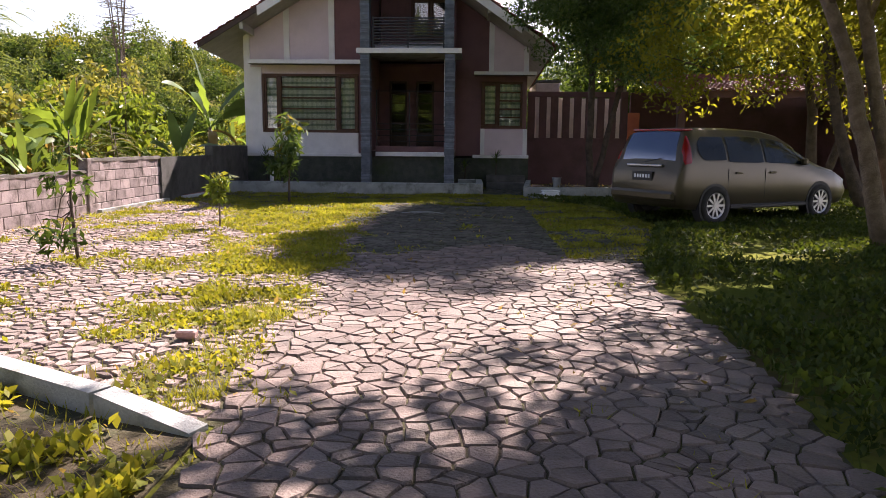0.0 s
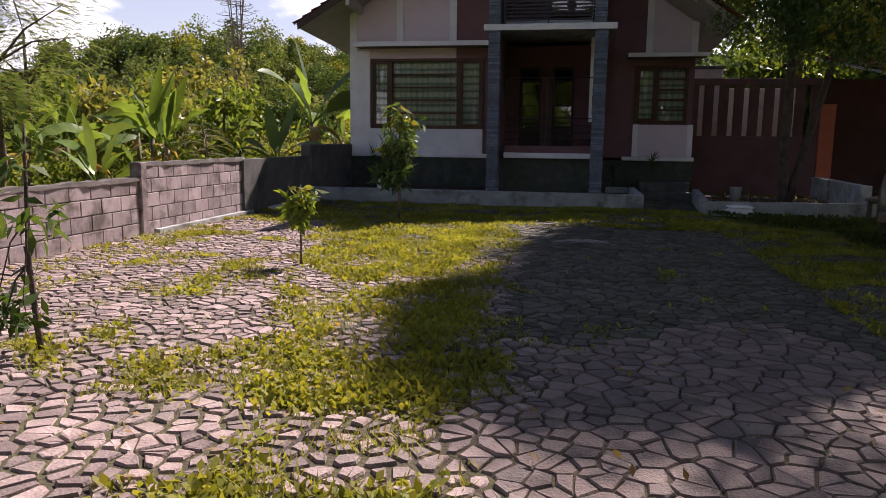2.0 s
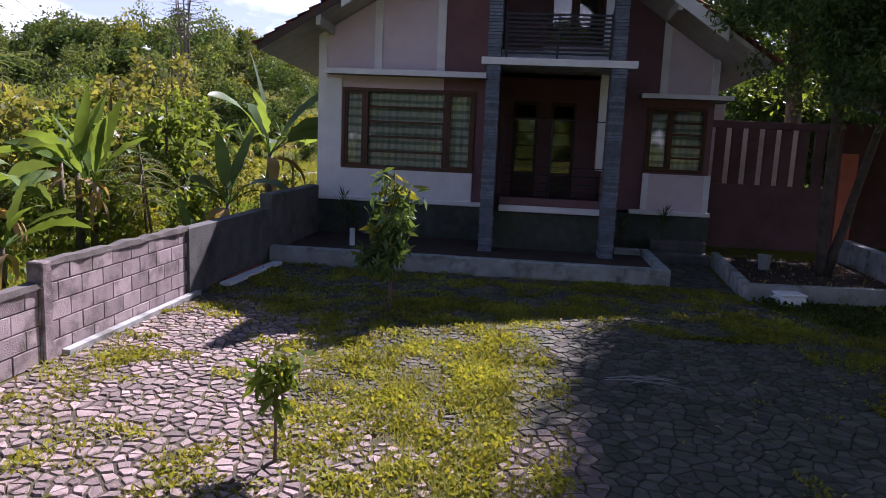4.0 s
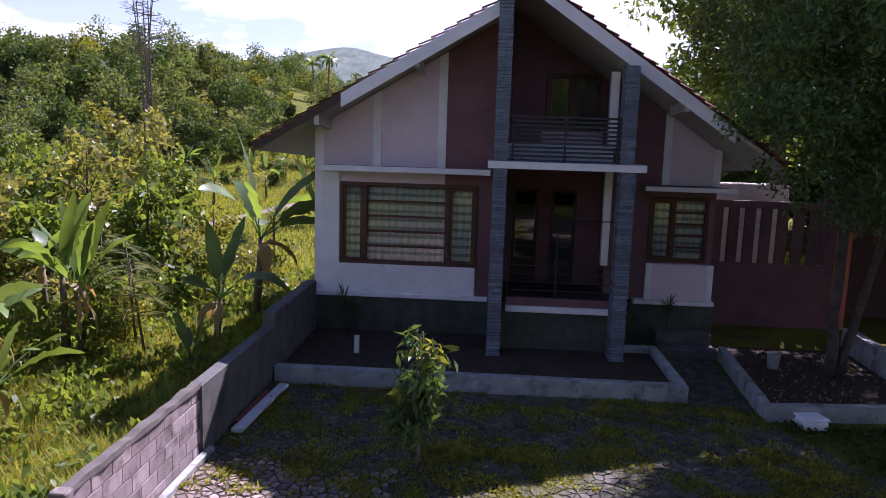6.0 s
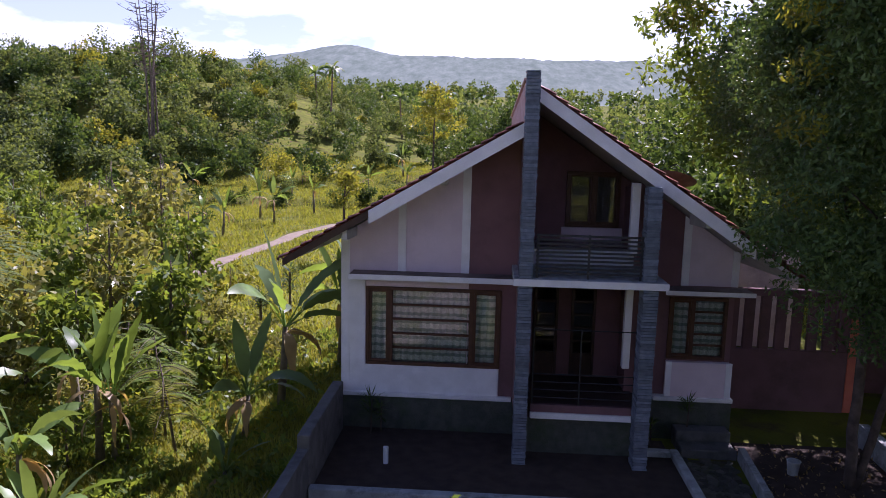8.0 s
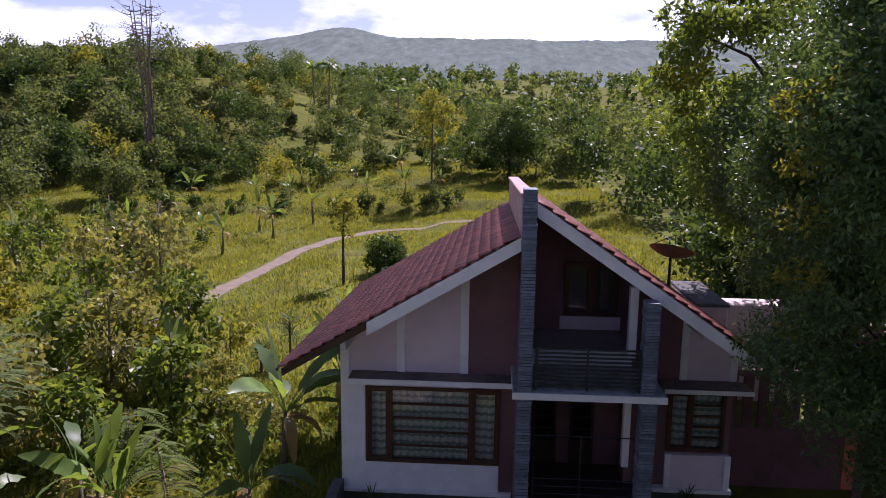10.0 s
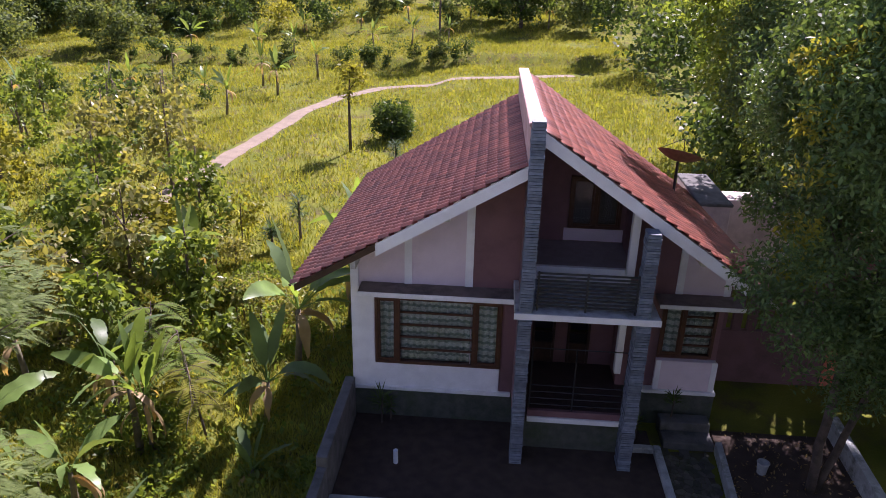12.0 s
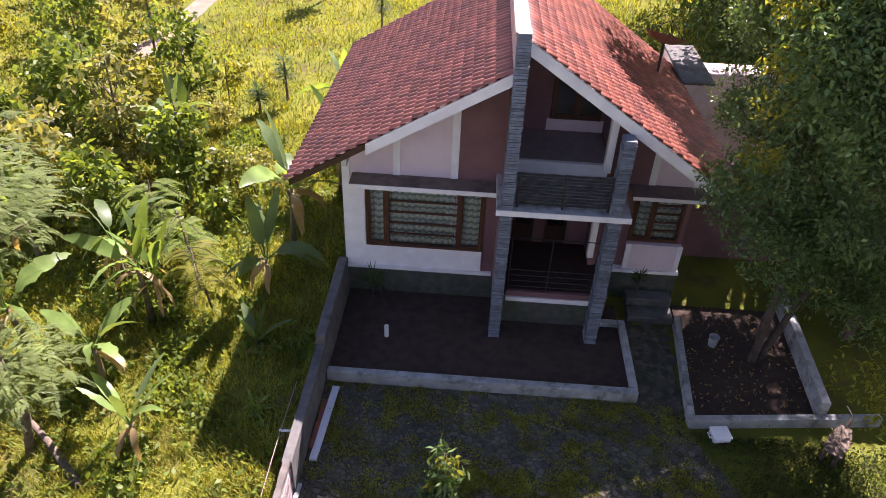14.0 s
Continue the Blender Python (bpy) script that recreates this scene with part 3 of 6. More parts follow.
rail = thing_part("porch_rail", house, "dark iron porch railing with level bars")
for x in (-1.03, -0.02, 1.14):
    part("rail_post", Geo().box(x - 0.015, x + 0.015, 22.13, 22.16, 1.30, 2.95), M_METAL, rail)
for z in (1.45, 1.62, 1.79, 1.96, 2.92):
    part("rail_bar", Geo().tube([(-1.05, 22.145, z), (1.18, 22.145, z)], [0.012, 0.012], 6), M_METAL, rail)


def ledge_pillar(x0, x1, y0, y1, z0, z1, seed, cut=None):
    """Thin stacked stone courses round a core."""
    rnd = random.Random(seed)
    g = Geo()
    z = z0
    while z < z1:
        h = min(rnd.uniform(0.05, 0.075), z1 - z)
        d = rnd.uniform(0.0, 0.018)
        e = rnd.uniform(0.0, 0.018)
        g.box(x0 - d, x1 + e, y0 - e, y1 + d, z, z + h - 0.012)
        z += h
    g.box(x0 + 0.02, x1 - 0.02, y0 + 0.02, y1 - 0.02, z0, z1 - 0.02)
    return g


tagged(part("pillar", ledge_pillar(-1.41, -1.16, 21.55, 21.95, 0.05, 8.12, 4), M_LEDGE, house, "tall grey ledgestone pillar up to the ridge"), kind="stuff")
tagged(part("pillar", ledge_pillar(1.10, 1.38, 21.55, 21.95, 0.05, 3.94, 5), M_LEDGE, house, "grey ledgestone pillar"), kind="stuff")
tagged(part("pillar", ledge_pillar(1.08, 1.34, 21.58, 21.93, 4.10, 5.96, 6), M_LEDGE, house, "grey ledgestone pillar"), kind="stuff")

# roof
part("ridge_wall", Geo().box(-1.42, -1.18, 21.95, Y_B, 6.9, 7.92), M_RIDGE, house, "pinkish ridge wall between the roof planes")
part("ridge_cap", Geo().box(-1.46, -1.14, 21.9, Y_B + 0.02, 7.92, 8.0, 0.02), M_RIDGE, house, "cement ridge cap")
roof_l = part("roof", Geo().prism([(-6.28, z_left(-6.28) - 0.14), (-1.42, z_left(-1.42) - 0.14), (-1.42, z_left(-1.42) - 0.04), (-6.28, z_left(-6.28) - 0.04)], 21.98, Y_B), M_SOFFIT, house, "tiled roof slope with pale soffit")
roof_r = part("roof", Geo().prism([(-1.18, z_right(-1.18) - 0.14), (4.35, z_right(4.35) - 0.14), (4.35, z_right(4.35) - 0.04), (-1.18, z_right(-1.18) - 0.04)], 21.98, Y_B), M_SOFFIT, house, "tiled roof slope with pale soffit")
for x0, x1, zf in ((-4.50, -1.42, z_left), (-1.16, 3.38, z_right)):
    part("bargeboard", Geo().prism([(x0, zf(x0) - 0.30), (x1, zf(x1) - 0.30), (x1, zf(x1) - 0.02), (x0, zf(x0) - 0.02)], 21.92, 21.976), M_WHITE, house, "grey-white bargeboard along the gable")
part("verge_edge", Geo().prism([(-6.29, z_left(-6.29) - 0.17), (-4.504, z_left(-4.504) - 0.17), (-4.504, z_left(-4.504) - 0.01), (-6.29, z_left(-6.29) - 0.01)], 21.93, 21.976), M_DARKWOOD, house, "dark tile edge at the low end of the gable")
for x, zf in ((-5.0, z_left), (-3.0, z_left), (2.4, z_right)):
    part("rafter", Geo().prism([(x - 0.05, zf(x) - 0.36), (x + 0.05, zf(x) - 0.36), (x + 0.05, zf(x) - 0.15), (x - 0.05, zf(x) - 0.15)], 21.99, Y_L), M_SOFFIT, house)


# the right half stands a little narrower than drawn above, and the roof falls a little to the back
ROOF_FALL = 0.045
for ob in house.children_recursive:
    if ob.type == 'MESH':
        off = ORIGIN[ob].x
        for v in ob.data.vertices:
            if v.co.x + off > -1.0:
                v.co.x = -1.0 - off + (v.co.x + off + 1.0) * 0.966
            y = v.co.y + ORIGIN[ob].y
            if y > 21.98 and (v.co.z > 4.44 or ob.name.startswith(("roof", "ridge"))):
                v.co.z -= ROOF_FALL * (y - 21.98)
        ob.data.update()


# ---- yard walls, kerbs, beds ----
def run_wall(p0, p1, w, z0, z1):
    """A straight wall between two plan points."""
    a, b = Vector(p0), Vector(p1)
    d = (b - a).normalized()
    n = Vector((-d.y, d.x)) * w / 2
    g = Geo()
    return g.slab([tuple(a - n), tuple(b - n), tuple(b + n), tuple(a + n)], z0, z1)


terrace = thing("planting_terrace", (-1.5, 21.0, 0), "low stained cement kerb round a dark soil bed before the house", "planter")
part("kerb", Geo().box(-5.24, 2.13, 19.82, 20.02, -0.1, 0.33, 0.02), M_KERB, terrace)
part("kerb", Geo().box(1.96, 2.14, 20.024, 22.40, -0.1, 0.33, 0.02), M_KERB, terrace)
part("kerb", Geo().box(1.42, 1.956, 22.22, 22.40, -0.1, 0.33, 0.02), M_KERB, terrace)
part("soil", Geo().box(-5.23, 1.96, 20.02, 23.1, -0.1, 0.20), M_SOIL, terrace)
bed = thing("tree_bed", (5.0, 21.0, 0), "low cement kerb round a leaf-strewn tree bed", "planter")
part("kerb", run_wall((3.26, 19.33), (3.58, 22.7), 0.14, -0.1, 0.30), M_KERB, bed)
part("kerb", run_wall((3.19, 19.25), (7.7, 19.72), 0.16, -0.1, 0.28), M_KERB, bed)
part("kerb", run_wall((6.32, 19.68), (6.55, 23.6), 0.20, -0.1, 0.62), M_KERB, bed, "taller cement side wall")
part("soil", Geo().slab([(3.28, 19.32), (6.3, 19.62), (6.5, 23.4), (3.60, 23.4)], -0.1, 0.12), M_SOIL, bed)
solo("garden_side_wall", Geo().box(-5.49, -5.245, 20.0, 23.08, -0.5, 1.28, 0.02), M_STAINED, (-5.37, 21.6, 0), "grey plastered garden wall beside the house", "wall", kind="structure")
solo("garden_wall", run_wall((wall_x(16.7), 16.7), (wall_x(20.0), 20.0), 0.2, -0.6, 1.02), M_STAINED, (-5.6, 18.4, 0), "grey plastered stretch of the garden wall", "wall", kind="structure")
solo("path_step", Geo().box(2.3, 3.5, 22.7, 23.2, -0.05, 0.2, 0.02).box(2.3, 3.5, 23.2, 23.6, -0.05, 0.42, 0.02), M_STAINED, (2.9, 23.1, 0), "two worn cement steps beside the house", "steps", kind="structure")


def block_wall(y0, y1, courses, name, label):
    """Concrete blocks laid in running bond over a mortar core."""
    core = solo(name, run_wall((wall_x(y0), y0), (wall_x(y1), y1), 0.085, -0.6, courses * 0.205 - 0.005), M_MORTAR, (wall_x(y0), y0, 0), label, "wall", kind="structure")
    a, b = Vector((wall_x(y0), y0)), Vector((wall_x(y1), y1))
    d = (b - a).normalized()
    length = (b - a).length
    ang = math.atan2(d.y, d.x)
    rnd = random.Random(int(y0 * 10))
    meshes = []
    for ln in (0.395, 0.19):
        bm = bmesh.new()
        bmesh.ops.create_cube(bm, size=1.0)
        for v in bm.verts:
            v.co = (v.co.x * ln, v.co.y * 0.115, v.co.z * 0.193)
        bmesh.ops.bevel(bm, geom=list(bm.edges), offset=0.006, segments=1, affect='EDGES')
        me = bpy.data.meshes.new("block")
        bm.to_mesh(me)
        bm.free()
        me.materials.append(M_BLOCK)
        meshes.append(me)
    for c in range(courses):
        s = 0.0 if c % 2 == 0 else -0.2025
        while s < length - 0.05:
            ln = 0.405
            me = meshes[0]
            mid = s + 0.2025
            if s < 0:
                me, mid = meshes[1], 0.101
            elif s + ln > length + 0.1:
                me, mid = meshes[1], s + 0.101
            p = a + d * mid
            ob = new("block", me)
            ob.parent = core
            ob.location = (p.x - ORIGIN[core].x + rnd.uniform(-0.003, 0.003), p.y - ORIGIN[core].y, 0.10 + c * 0.205)
            ob.rotation_euler = (rnd.uniform(-0.006, 0.006), 0, ang + rnd.uniform(-0.008, 0.008))
            s += ln
    return core


block_wall(13.62, 16.72, 5, "block_wall", "grey-pink concrete block garden wall, upper stretch")
block_wall(5.0, 13.60, 4, "block_wall", "grey-pink concrete block garden wall, lower stretch")

def coping(y0, y1, z, seed):
    """Rough dark mortar run along the wall's top."""
    rnd = random.Random(seed)
    g = Geo()
    n = int((y1 - y0) / 0.16)
    vs = []
    for i in range(n + 1):
        y = y0 + (y1 - y0) * i / n
        x = wall_x(y)
        w = 0.072 + rnd.uniform(-0.012, 0.014)
        h = 0.018 + rnd.uniform(-0.010, 0.022)
        vs += [(x - w, y, z - 0.02), (x - w * 0.8, y, z + h), (x + w * 0.8, y, z + h * 0.9), (x + w, y, z - 0.02 - rnd.uniform(0, 0.02))]
    g.add(vs, [(4 * i + k, 4 * i + k + 1, 4 * i + k + 5, 4 * i + k + 4) for i in range(n) for k in range(3)] + [(0, 1, 2, 3), (4 * n + 3, 4 * n + 2, 4 * n + 1, 4 * n)])
    return g


solo("wall_coping", coping(13.60, 16.74, 1.025, 3), M_MORTAR, (wall_x(15), 15, 1.0), "rough dark mortar along the wall top, upper stretch", "coping", kind="structure")
solo("wall_coping", coping(5.0, 13.56, 0.82, 4), M_MORTAR, (wall_x(9), 9, 0.8), "rough dark mortar along the wall top, lower stretch", "coping", kind="structure")
solo("wall_post", Geo().box(wall_x(13.61) - 0.09, wall_x(13.61) + 0.09, 13.53, 13.69, -0.3, 1.06, 0.015), M_BLOCK, (wall_x(13.61), 13.6, 0), "plastered post where the block wall steps up", "post", kind="structure")
solo("wall_foot_kerb", run_wall((wall_x(13.8) + 0.13, 13.8), (wall_x(16.9) + 0.13, 16.9), 0.10, -0.05, 0.08), M_SLAB, (-5.6, 15, 0), "pale cement strip along the foot of the wall", "kerb", kind="structure")
kerb = thing("driveway_kerb", (-0.1, 3.8, 0), "pale cement kerb between the cobbles and the verge", "kerb", kind="structure")
for p0, p1, h0, h1 in (((-3.60, 5.67), (-1.86, 4.75), 0.14, 0.14), ((-1.84, 4.74), (-0.08, 3.81), 0.14, 0.13), ((-0.06, 3.80), (0.52, 3.57), 0.13, 0.03)):
    g = run_wall(p0, p1, 0.13, -0.1, 0.13)
    rk = random.Random(int(h1 * 100))
    part("kerb_stone", Geo().add([(x + rk.uniform(-.006, .006), y, z if z < 0 else (h0 if k % 4 in (0, 3) else h1)) for k, (x, y, z) in enumerate(g.v)], g.f), M_SLAB, kerb)


# ---- fence, carport, annex ----
fence = thing("slatted_fence", (5.5, 26.0, 0), "mauve fence with upright slots beside the house", "fence")
part("fence_base", Geo().box(3.74, 7.2, 25.92, 26.08, -0.1, 1.62, 0.01), M_FENCE, fence)
part("fence_beam", Geo().box(3.74, 7.2, 25.90, 26.10, 3.02, 3.2, 0.01), M_FENCE, fence)
for k in range(9):
    part("slat", Geo().box(3.76 + k * 0.40, 3.76 + k * 0.40 + 0.25, 25.94, 26.06, 1.62, 3.02, 0.01), M_FENCE, fence)
M_ORANGE = mat("orange_paint", (0.55, 0.16, 0.09), (0.48, 0.13, 0.08), 3, 60, 0.7, 0.1)
solo("side_gate", Geo().box(7.22, 7.62, 25.95, 26.05, 0.0, 2.5, 0.01), M_ORANGE, (7.4, 26, 0), "narrow orange painted gate at the fence end", "gate")
carport = thing("carport", (10.5, 25.0, 0), "mauve walled carport under a low red tiled roof", "carport")
part("wall", Geo().box(7.65, 14.5, 27.6, 27.8, -0.1, 3.3), M_FENCE, carport)
part("wall", Geo().box(14.3, 14.5, 22.5, 27.6, -0.1, 3.0), M_FENCE, carport)
part("post", Geo().box(8.0, 8.22, 22.6, 22.82, -0.1, 2.95, 0.01), M_FENCE, carport)
part("roof", Geo().add([(7.5, 22.0, 2.92), (14.6, 22.0, 2.92), (14.6, 28.0, 3.9), (7.5, 28.0, 3.9), (7.5, 22.0, 2.98), (14.6, 22.0, 2.98), (14.6, 28.0, 3.96), (7.5, 28.0, 3.96)],
     [(0, 3, 2, 1), (4, 5, 6, 7), (0, 1, 5, 4), (1, 2, 6, 5), (2, 3, 7, 6), (3, 0, 4, 7)]), M_SOFFIT, carport)
part("fascia", Geo().box(7.5, 14.6, 21.94, 21.99, 2.78, 2.98, 0.005), M_FENCE, carport)
M_ANNEX = mat("pale_annex_plaster", (0.62, 0.50, 0.48), (0.54, 0.43, 0.41), 3, 60, 0.85, 0.2, dirt=(0.42, 0.33, 0.31), dirt_scale=1.2)
annex = thing("rear_annex", (5.2, 31, 0), "pinkish plastered rear annex behind the house", "building")
part("wall", Geo().box(4.35, 5.3, 29.8, 33.0, -0.1, 3.82, 0.03), M_ANNEX, annex)
part("parapet", Geo().box(4.31, 5.34, 29.76, 33.04, 3.824, 3.92, 0.02), M_STAINED, annex, "stained cement parapet")
# pale wall added so that the fence slots look bright
part("wall", Geo().box(5.304, 8.4, 32.0, 33.0, -0.1, 3.35, 0.03), M_ANNEX, annex)

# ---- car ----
# champagne paint darkened: the deep tree shade is put into its colour
M_CARPAINT = mat("shade_darkened_champagne_paint", (0.082, 0.068, 0.044), (0.072, 0.060, 0.039), 1.5, 200, 0.30, 0.0, metal=0.4, spec=0.5)
M_CARGLASS = mat("tinted_car_glass", (0.010, 0.012, 0.013), (0.016, 0.018, 0.020), 2, 50, 0.07, 0.0, spec=0.25)
# blue base colour imitates the sky reflected in dark glass
M_REARGLASS = mat("sky_coloured_rear_glass", (0.10, 0.13, 0.18), (0.08, 0.10, 0.15), 2, 50, 0.10, 0.0, metal=0.75)
M_TYRE = mat("tyre_rubber", (0.02, 0.02, 0.02), (0.03, 0.03, 0.03), 8, 60, 0.9, 0.2)
M_ALLOY = mat("silver_alloy", (0.5, 0.5, 0.5), (0.42, 0.42, 0.42), 6, 80, 0.35, 0.0, metal=0.8)
M_REDLAMP = mat("red_lamp_plastic", (0.30, 0.012, 0.012), (0.24, 0.01, 0.01), 6, 80, 0.2, 0.0, spec=0.6)
M_BLACK = mat("black_plastic", (0.02, 0.02, 0.022), (0.03, 0.03, 0.032), 6, 80, 0.6, 0.05)


def build_car(loc, heading):
    car = thing("parked_car", (0, 0, 0), "champagne-coloured family car parked under the trees", "car")
    st = [(0.00, .74, .74, .70, .42, .62, .70), (0.05, .82, .81, .74, .34, .82, .92), (0.12, .84, .825, .72, .30, .97, 1.06), (0.17, .845, .83, .69, .28, .99, 1.30),
          (0.27, .845, .832, .65, .27, .99, 1.52), (0.48, .845, .835, .62, .26, .98, 1.59), (1.05, .85, .84, .605, .25, .97, 1.60), (1.6, .85, .84, .60, .25, .96, 1.60),
          (2.2, .85, .84, .595, .25, .95, 1.575), (2.6, .85, .84, .59, .25, .95, 1.51), (2.95, .85, .835, .59, .25, .95, 1.38), (3.3, .85, .83, .61, .25, .94, 1.17), (3.62, .84, .81, .66, .25, .91, 0.985),
          (4.0, .83, .79, .65, .26, .84, 0.90), (4.3, .80, .75, .60, .28, .74, 0.79), (4.48, .72, .68, .55, .33, .62, .67), (4.55, .62, .60, .50, .40, .52, .56)]

    def ring(s, grow=0.0):
        x, wl, wb, wr, zb, zt, zr = s
        h = [(wl * 0.93, zb), (wl, zb + 0.12), (wl + 0.006, (zb + zt) / 2 + 0.05), (wb, zt), ((wb + wr) / 2 + 0.02, (zt + zr) / 2 + 0.01), (wr, zr - 0.045), (wr - 0.10, zr - 0.008), (wr * 0.4, zr + 0.012)]
        h = [(w + grow, z + (grow if k >= 4 else 0)) for k, (w, z) in enumerate(h)]
        return [(x, -w, z) for w, z in h] + [(x, w, z) for w, z in reversed(h)]
    rings = [ring(s) for s in st]
    n = len(rings[0])
    g = Geo()
    vs = [p for r in rings for p in r]
    fs = [(i * n + j, i * n + (j + 1) % n, (i + 1) * n + (j + 1) % n, (i + 1) * n + j) for i in range(len(rings) - 1) for j in range(n)]
    fs += [tuple(range(n - 1, -1, -1)), tuple((len(rings) - 1) * n + j for j in range(n))]
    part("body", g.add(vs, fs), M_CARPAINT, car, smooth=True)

    def patch(name, i0, i1, j0, j1, material, label=""):
        gg = Geo()
        rr = [ring(s, 0.006) for s in st[i0:i1 + 1]]
        m = j1 - j0 + 1
        gg.add([r[j] for r in rr for j in range(j0, j1 + 1)], [(a * m + b, a * m + b + 1, (a + 1) * m + b + 1, (a + 1) * m + b) for a in range(len(rr) - 1) for b in range(m - 1)])
        return part(name, gg, material, car, label, smooth=True)

    def flank(x, u, s, lift=0.010):
        """Point on the upper side: u runs from the belt (0) to the roof edge (1)."""
        i = max(k for k in range(len(st) - 1) if st[k][0] <= x)
        f = (x - st[i][0]) / (st[i + 1][0] - st[i][0])
        a, b = ring(st[i]), ring(st[i + 1])
        row = [Vector(a[j]).lerp(Vector(b[j]), f) for j in (3, 4, 5)]
        p = row[0].lerp(row[1], u * 2) if u < 0.5 else row[1].lerp(row[2], u * 2 - 1)
        return Vector((p.x, s * (abs(p.y) + lift), p.z + lift * 0.3))

    def pane(name, x0, x1, lo, hi, s, round0, round1, material, label=""):
        """Glass strip on the flank with rounded ends."""
        gg = Geo()
        n, m = 14, 5
        pts = []
        for a in range(n + 1):
            t = a / n
            k = 1.0
            if t < 0.25:
                k = 1 - round0 * (1 - math.sin(math.pi * t / 0.5)) ** 1.2
            elif t > 0.75:
                k = 1 - round1 * (1 - math.sin(math.pi * (1 - t) / 0.5)) ** 1.2
            mid, half = (lo + hi) / 2, (hi - lo) / 2 * k
            pts += [flank(x0 + (x1 - x0) * t, mid - half + 2 * half * b / m, s) for b in range(m + 1)]
        gg.add(pts, [(a * (m + 1) + b, a * (m + 1) + b + 1, (a + 1) * (m + 1) + b + 1, (a + 1) * (m + 1) + b) for a in range(n) for b in range(m)])
        return part(name, gg, material, car, label, smooth=True)
    for s in (-1, 1):
        pane("side_window", 0.46, 1.10, 0.14, 0.80, s, 0.75, 0.06, M_CARGLASS)
        pane("side_window", 1.16, 2.02, 0.10, 0.82, s, 0.06, 0.06, M_CARGLASS)
        pane("side_window", 2.08, 3.22, 0.10, 0.82, s, 0.06, 0.5, M_CARGLASS)
        pane("tail_lamp", 0.13, 0.30, 0.05, 0.98, s, 0.1, 0.2, M_REDLAMP, "tall red tail lamp")
        part("door_handle", Geo().box(1.30, 1.46, s * 0.862 - 0.015, s * 0.862 + 0.015, 0.84, 0.875, 0.008), M_CARPAINT, car)
        part("door_handle", Geo().box(2.15, 2.31, s * 0.862 - 0.015, s * 0.862 + 0.015, 0.84, 0.875, 0.008), M_CARPAINT, car)
        part("door_seam", Geo().box(2.045, 2.053, s * 0.852 - 0.004, s * 0.852 + 0.004, 0.42, 0.93), M_BLACK, car)
        part("door_seam", Geo().box(1.125, 1.133, s * 0.852 - 0.004, s * 0.852 + 0.004, 0.60, 0.93), M_BLACK, car)
        part("side_skirt", Geo().box(1.2, 3.2, s * 0.83 - 0.03, s * 0.83 + 0.03, 0.25, 0.33, 0.02), M_BLACK, car)
    patch("rear_window", 2, 4, 6, 9, M_REARGLASS, "rear glass coloured blue-grey for the sky reflection")
    patch("windscreen", 10, 12, 6, 9, M_CARGLASS)
    part("spoiler", Geo().box(0.30, 0.52, -0.60, 0.60, 1.545, 1.585, 0.015), M_REDLAMP, car, "dark red roof spoiler")
    part("bumper", Geo().box(-0.045, 0.10, -0.76, 0.76, 0.40, 0.56, 0.04), M_CARPAINT, car)
    part("trim_bar", Geo().box(0.02, 0.075, -0.42, 0.42, 0.955, 0.99, 0.008), M_ALLOY, car, "bright tailgate trim bar")
    plate = part("number_plate", Geo().box(-0.012, 0.05, -0.24, 0.24, 0.72, 0.87, 0.006), M_BLACK, car, "dark number plate")
    for k in range(6):
        part("plate_bar", Geo().box(-0.016, -0.013, -0.19 + k * 0.066, -0.15 + k * 0.066, 0.765, 0.825), M_PALE, plate)
    part("wiper", Geo().tube([(0.10, 0.05, 1.03), (0.13, -0.35, 1.10)], [0.012, 0.008], 6), M_BLACK, car)
    for s in (-1, 1):
        part("mirror", Geo().box(3.0, 3.12, s * 0.86 - 0.06, s * 0.86 + 0.06, 0.98, 1.10, 0.03), M_CARPAINT, car)
        part("headlight", Geo().box(4.30, 4.48, s * 0.60 - 0.10, s * 0.60 + 0.10, 0.60, 0.72, 0.03), M_PALE, car, "clear headlight")
        for x in (0.83, 3.55):
            y = s * 0.79
            g = Geo()
            prof = [(0.21, 0.095), (0.30, 0.10), (0.322, 0.07), (0.322, -0.07), (0.30, -0.10), (0.21, -0.095)]
            m, q = 28, len(prof)
            g.add([(x + r * math.cos(2 * math.pi * a / m), y + o, 0.322 + r * math.sin(2 * math.pi * a / m)) for a in range(m) for r, o in prof],
                  [(a * q + b, a * q + (b + 1) % q, ((a + 1) % m) * q + (b + 1) % q, ((a + 1) % m) * q + b) for a in range(m) for b in range(q)])
            wheel = part("wheel", g, M_TYRE, car, "black tyre on an alloy rim", smooth=True)
            g = Geo()
            yo = y + s * 0.085
            for k in range(10):
                a = 2 * math.pi * k / 10
                c, d = math.cos(a), math.sin(a)
                p = Vector((x, yo, 0.322))
                t = Vector((-d, 0, c)) * 0.018
                r0, r1 = Vector((c, 0, d)) * 0.05, Vector((c, 0, d)) * 0.205
                w = Vector((0, s * 0.012, 0))
                g.add([p + r0 - t, p + r1 - t, p + r1 + t, p + r0 + t, p + r0 - t + w, p + r1 - t + w, p + r1 + t + w, p + r0 + t + w], [(0, 1, 2, 3), (4, 7, 6, 5), (0, 4, 5, 1), (3, 2, 6, 7)])
            g.tube([(x, yo - 0.02, 0.322), (x, yo + 0.02, 0.322)], [0.055, 0.05], 14)
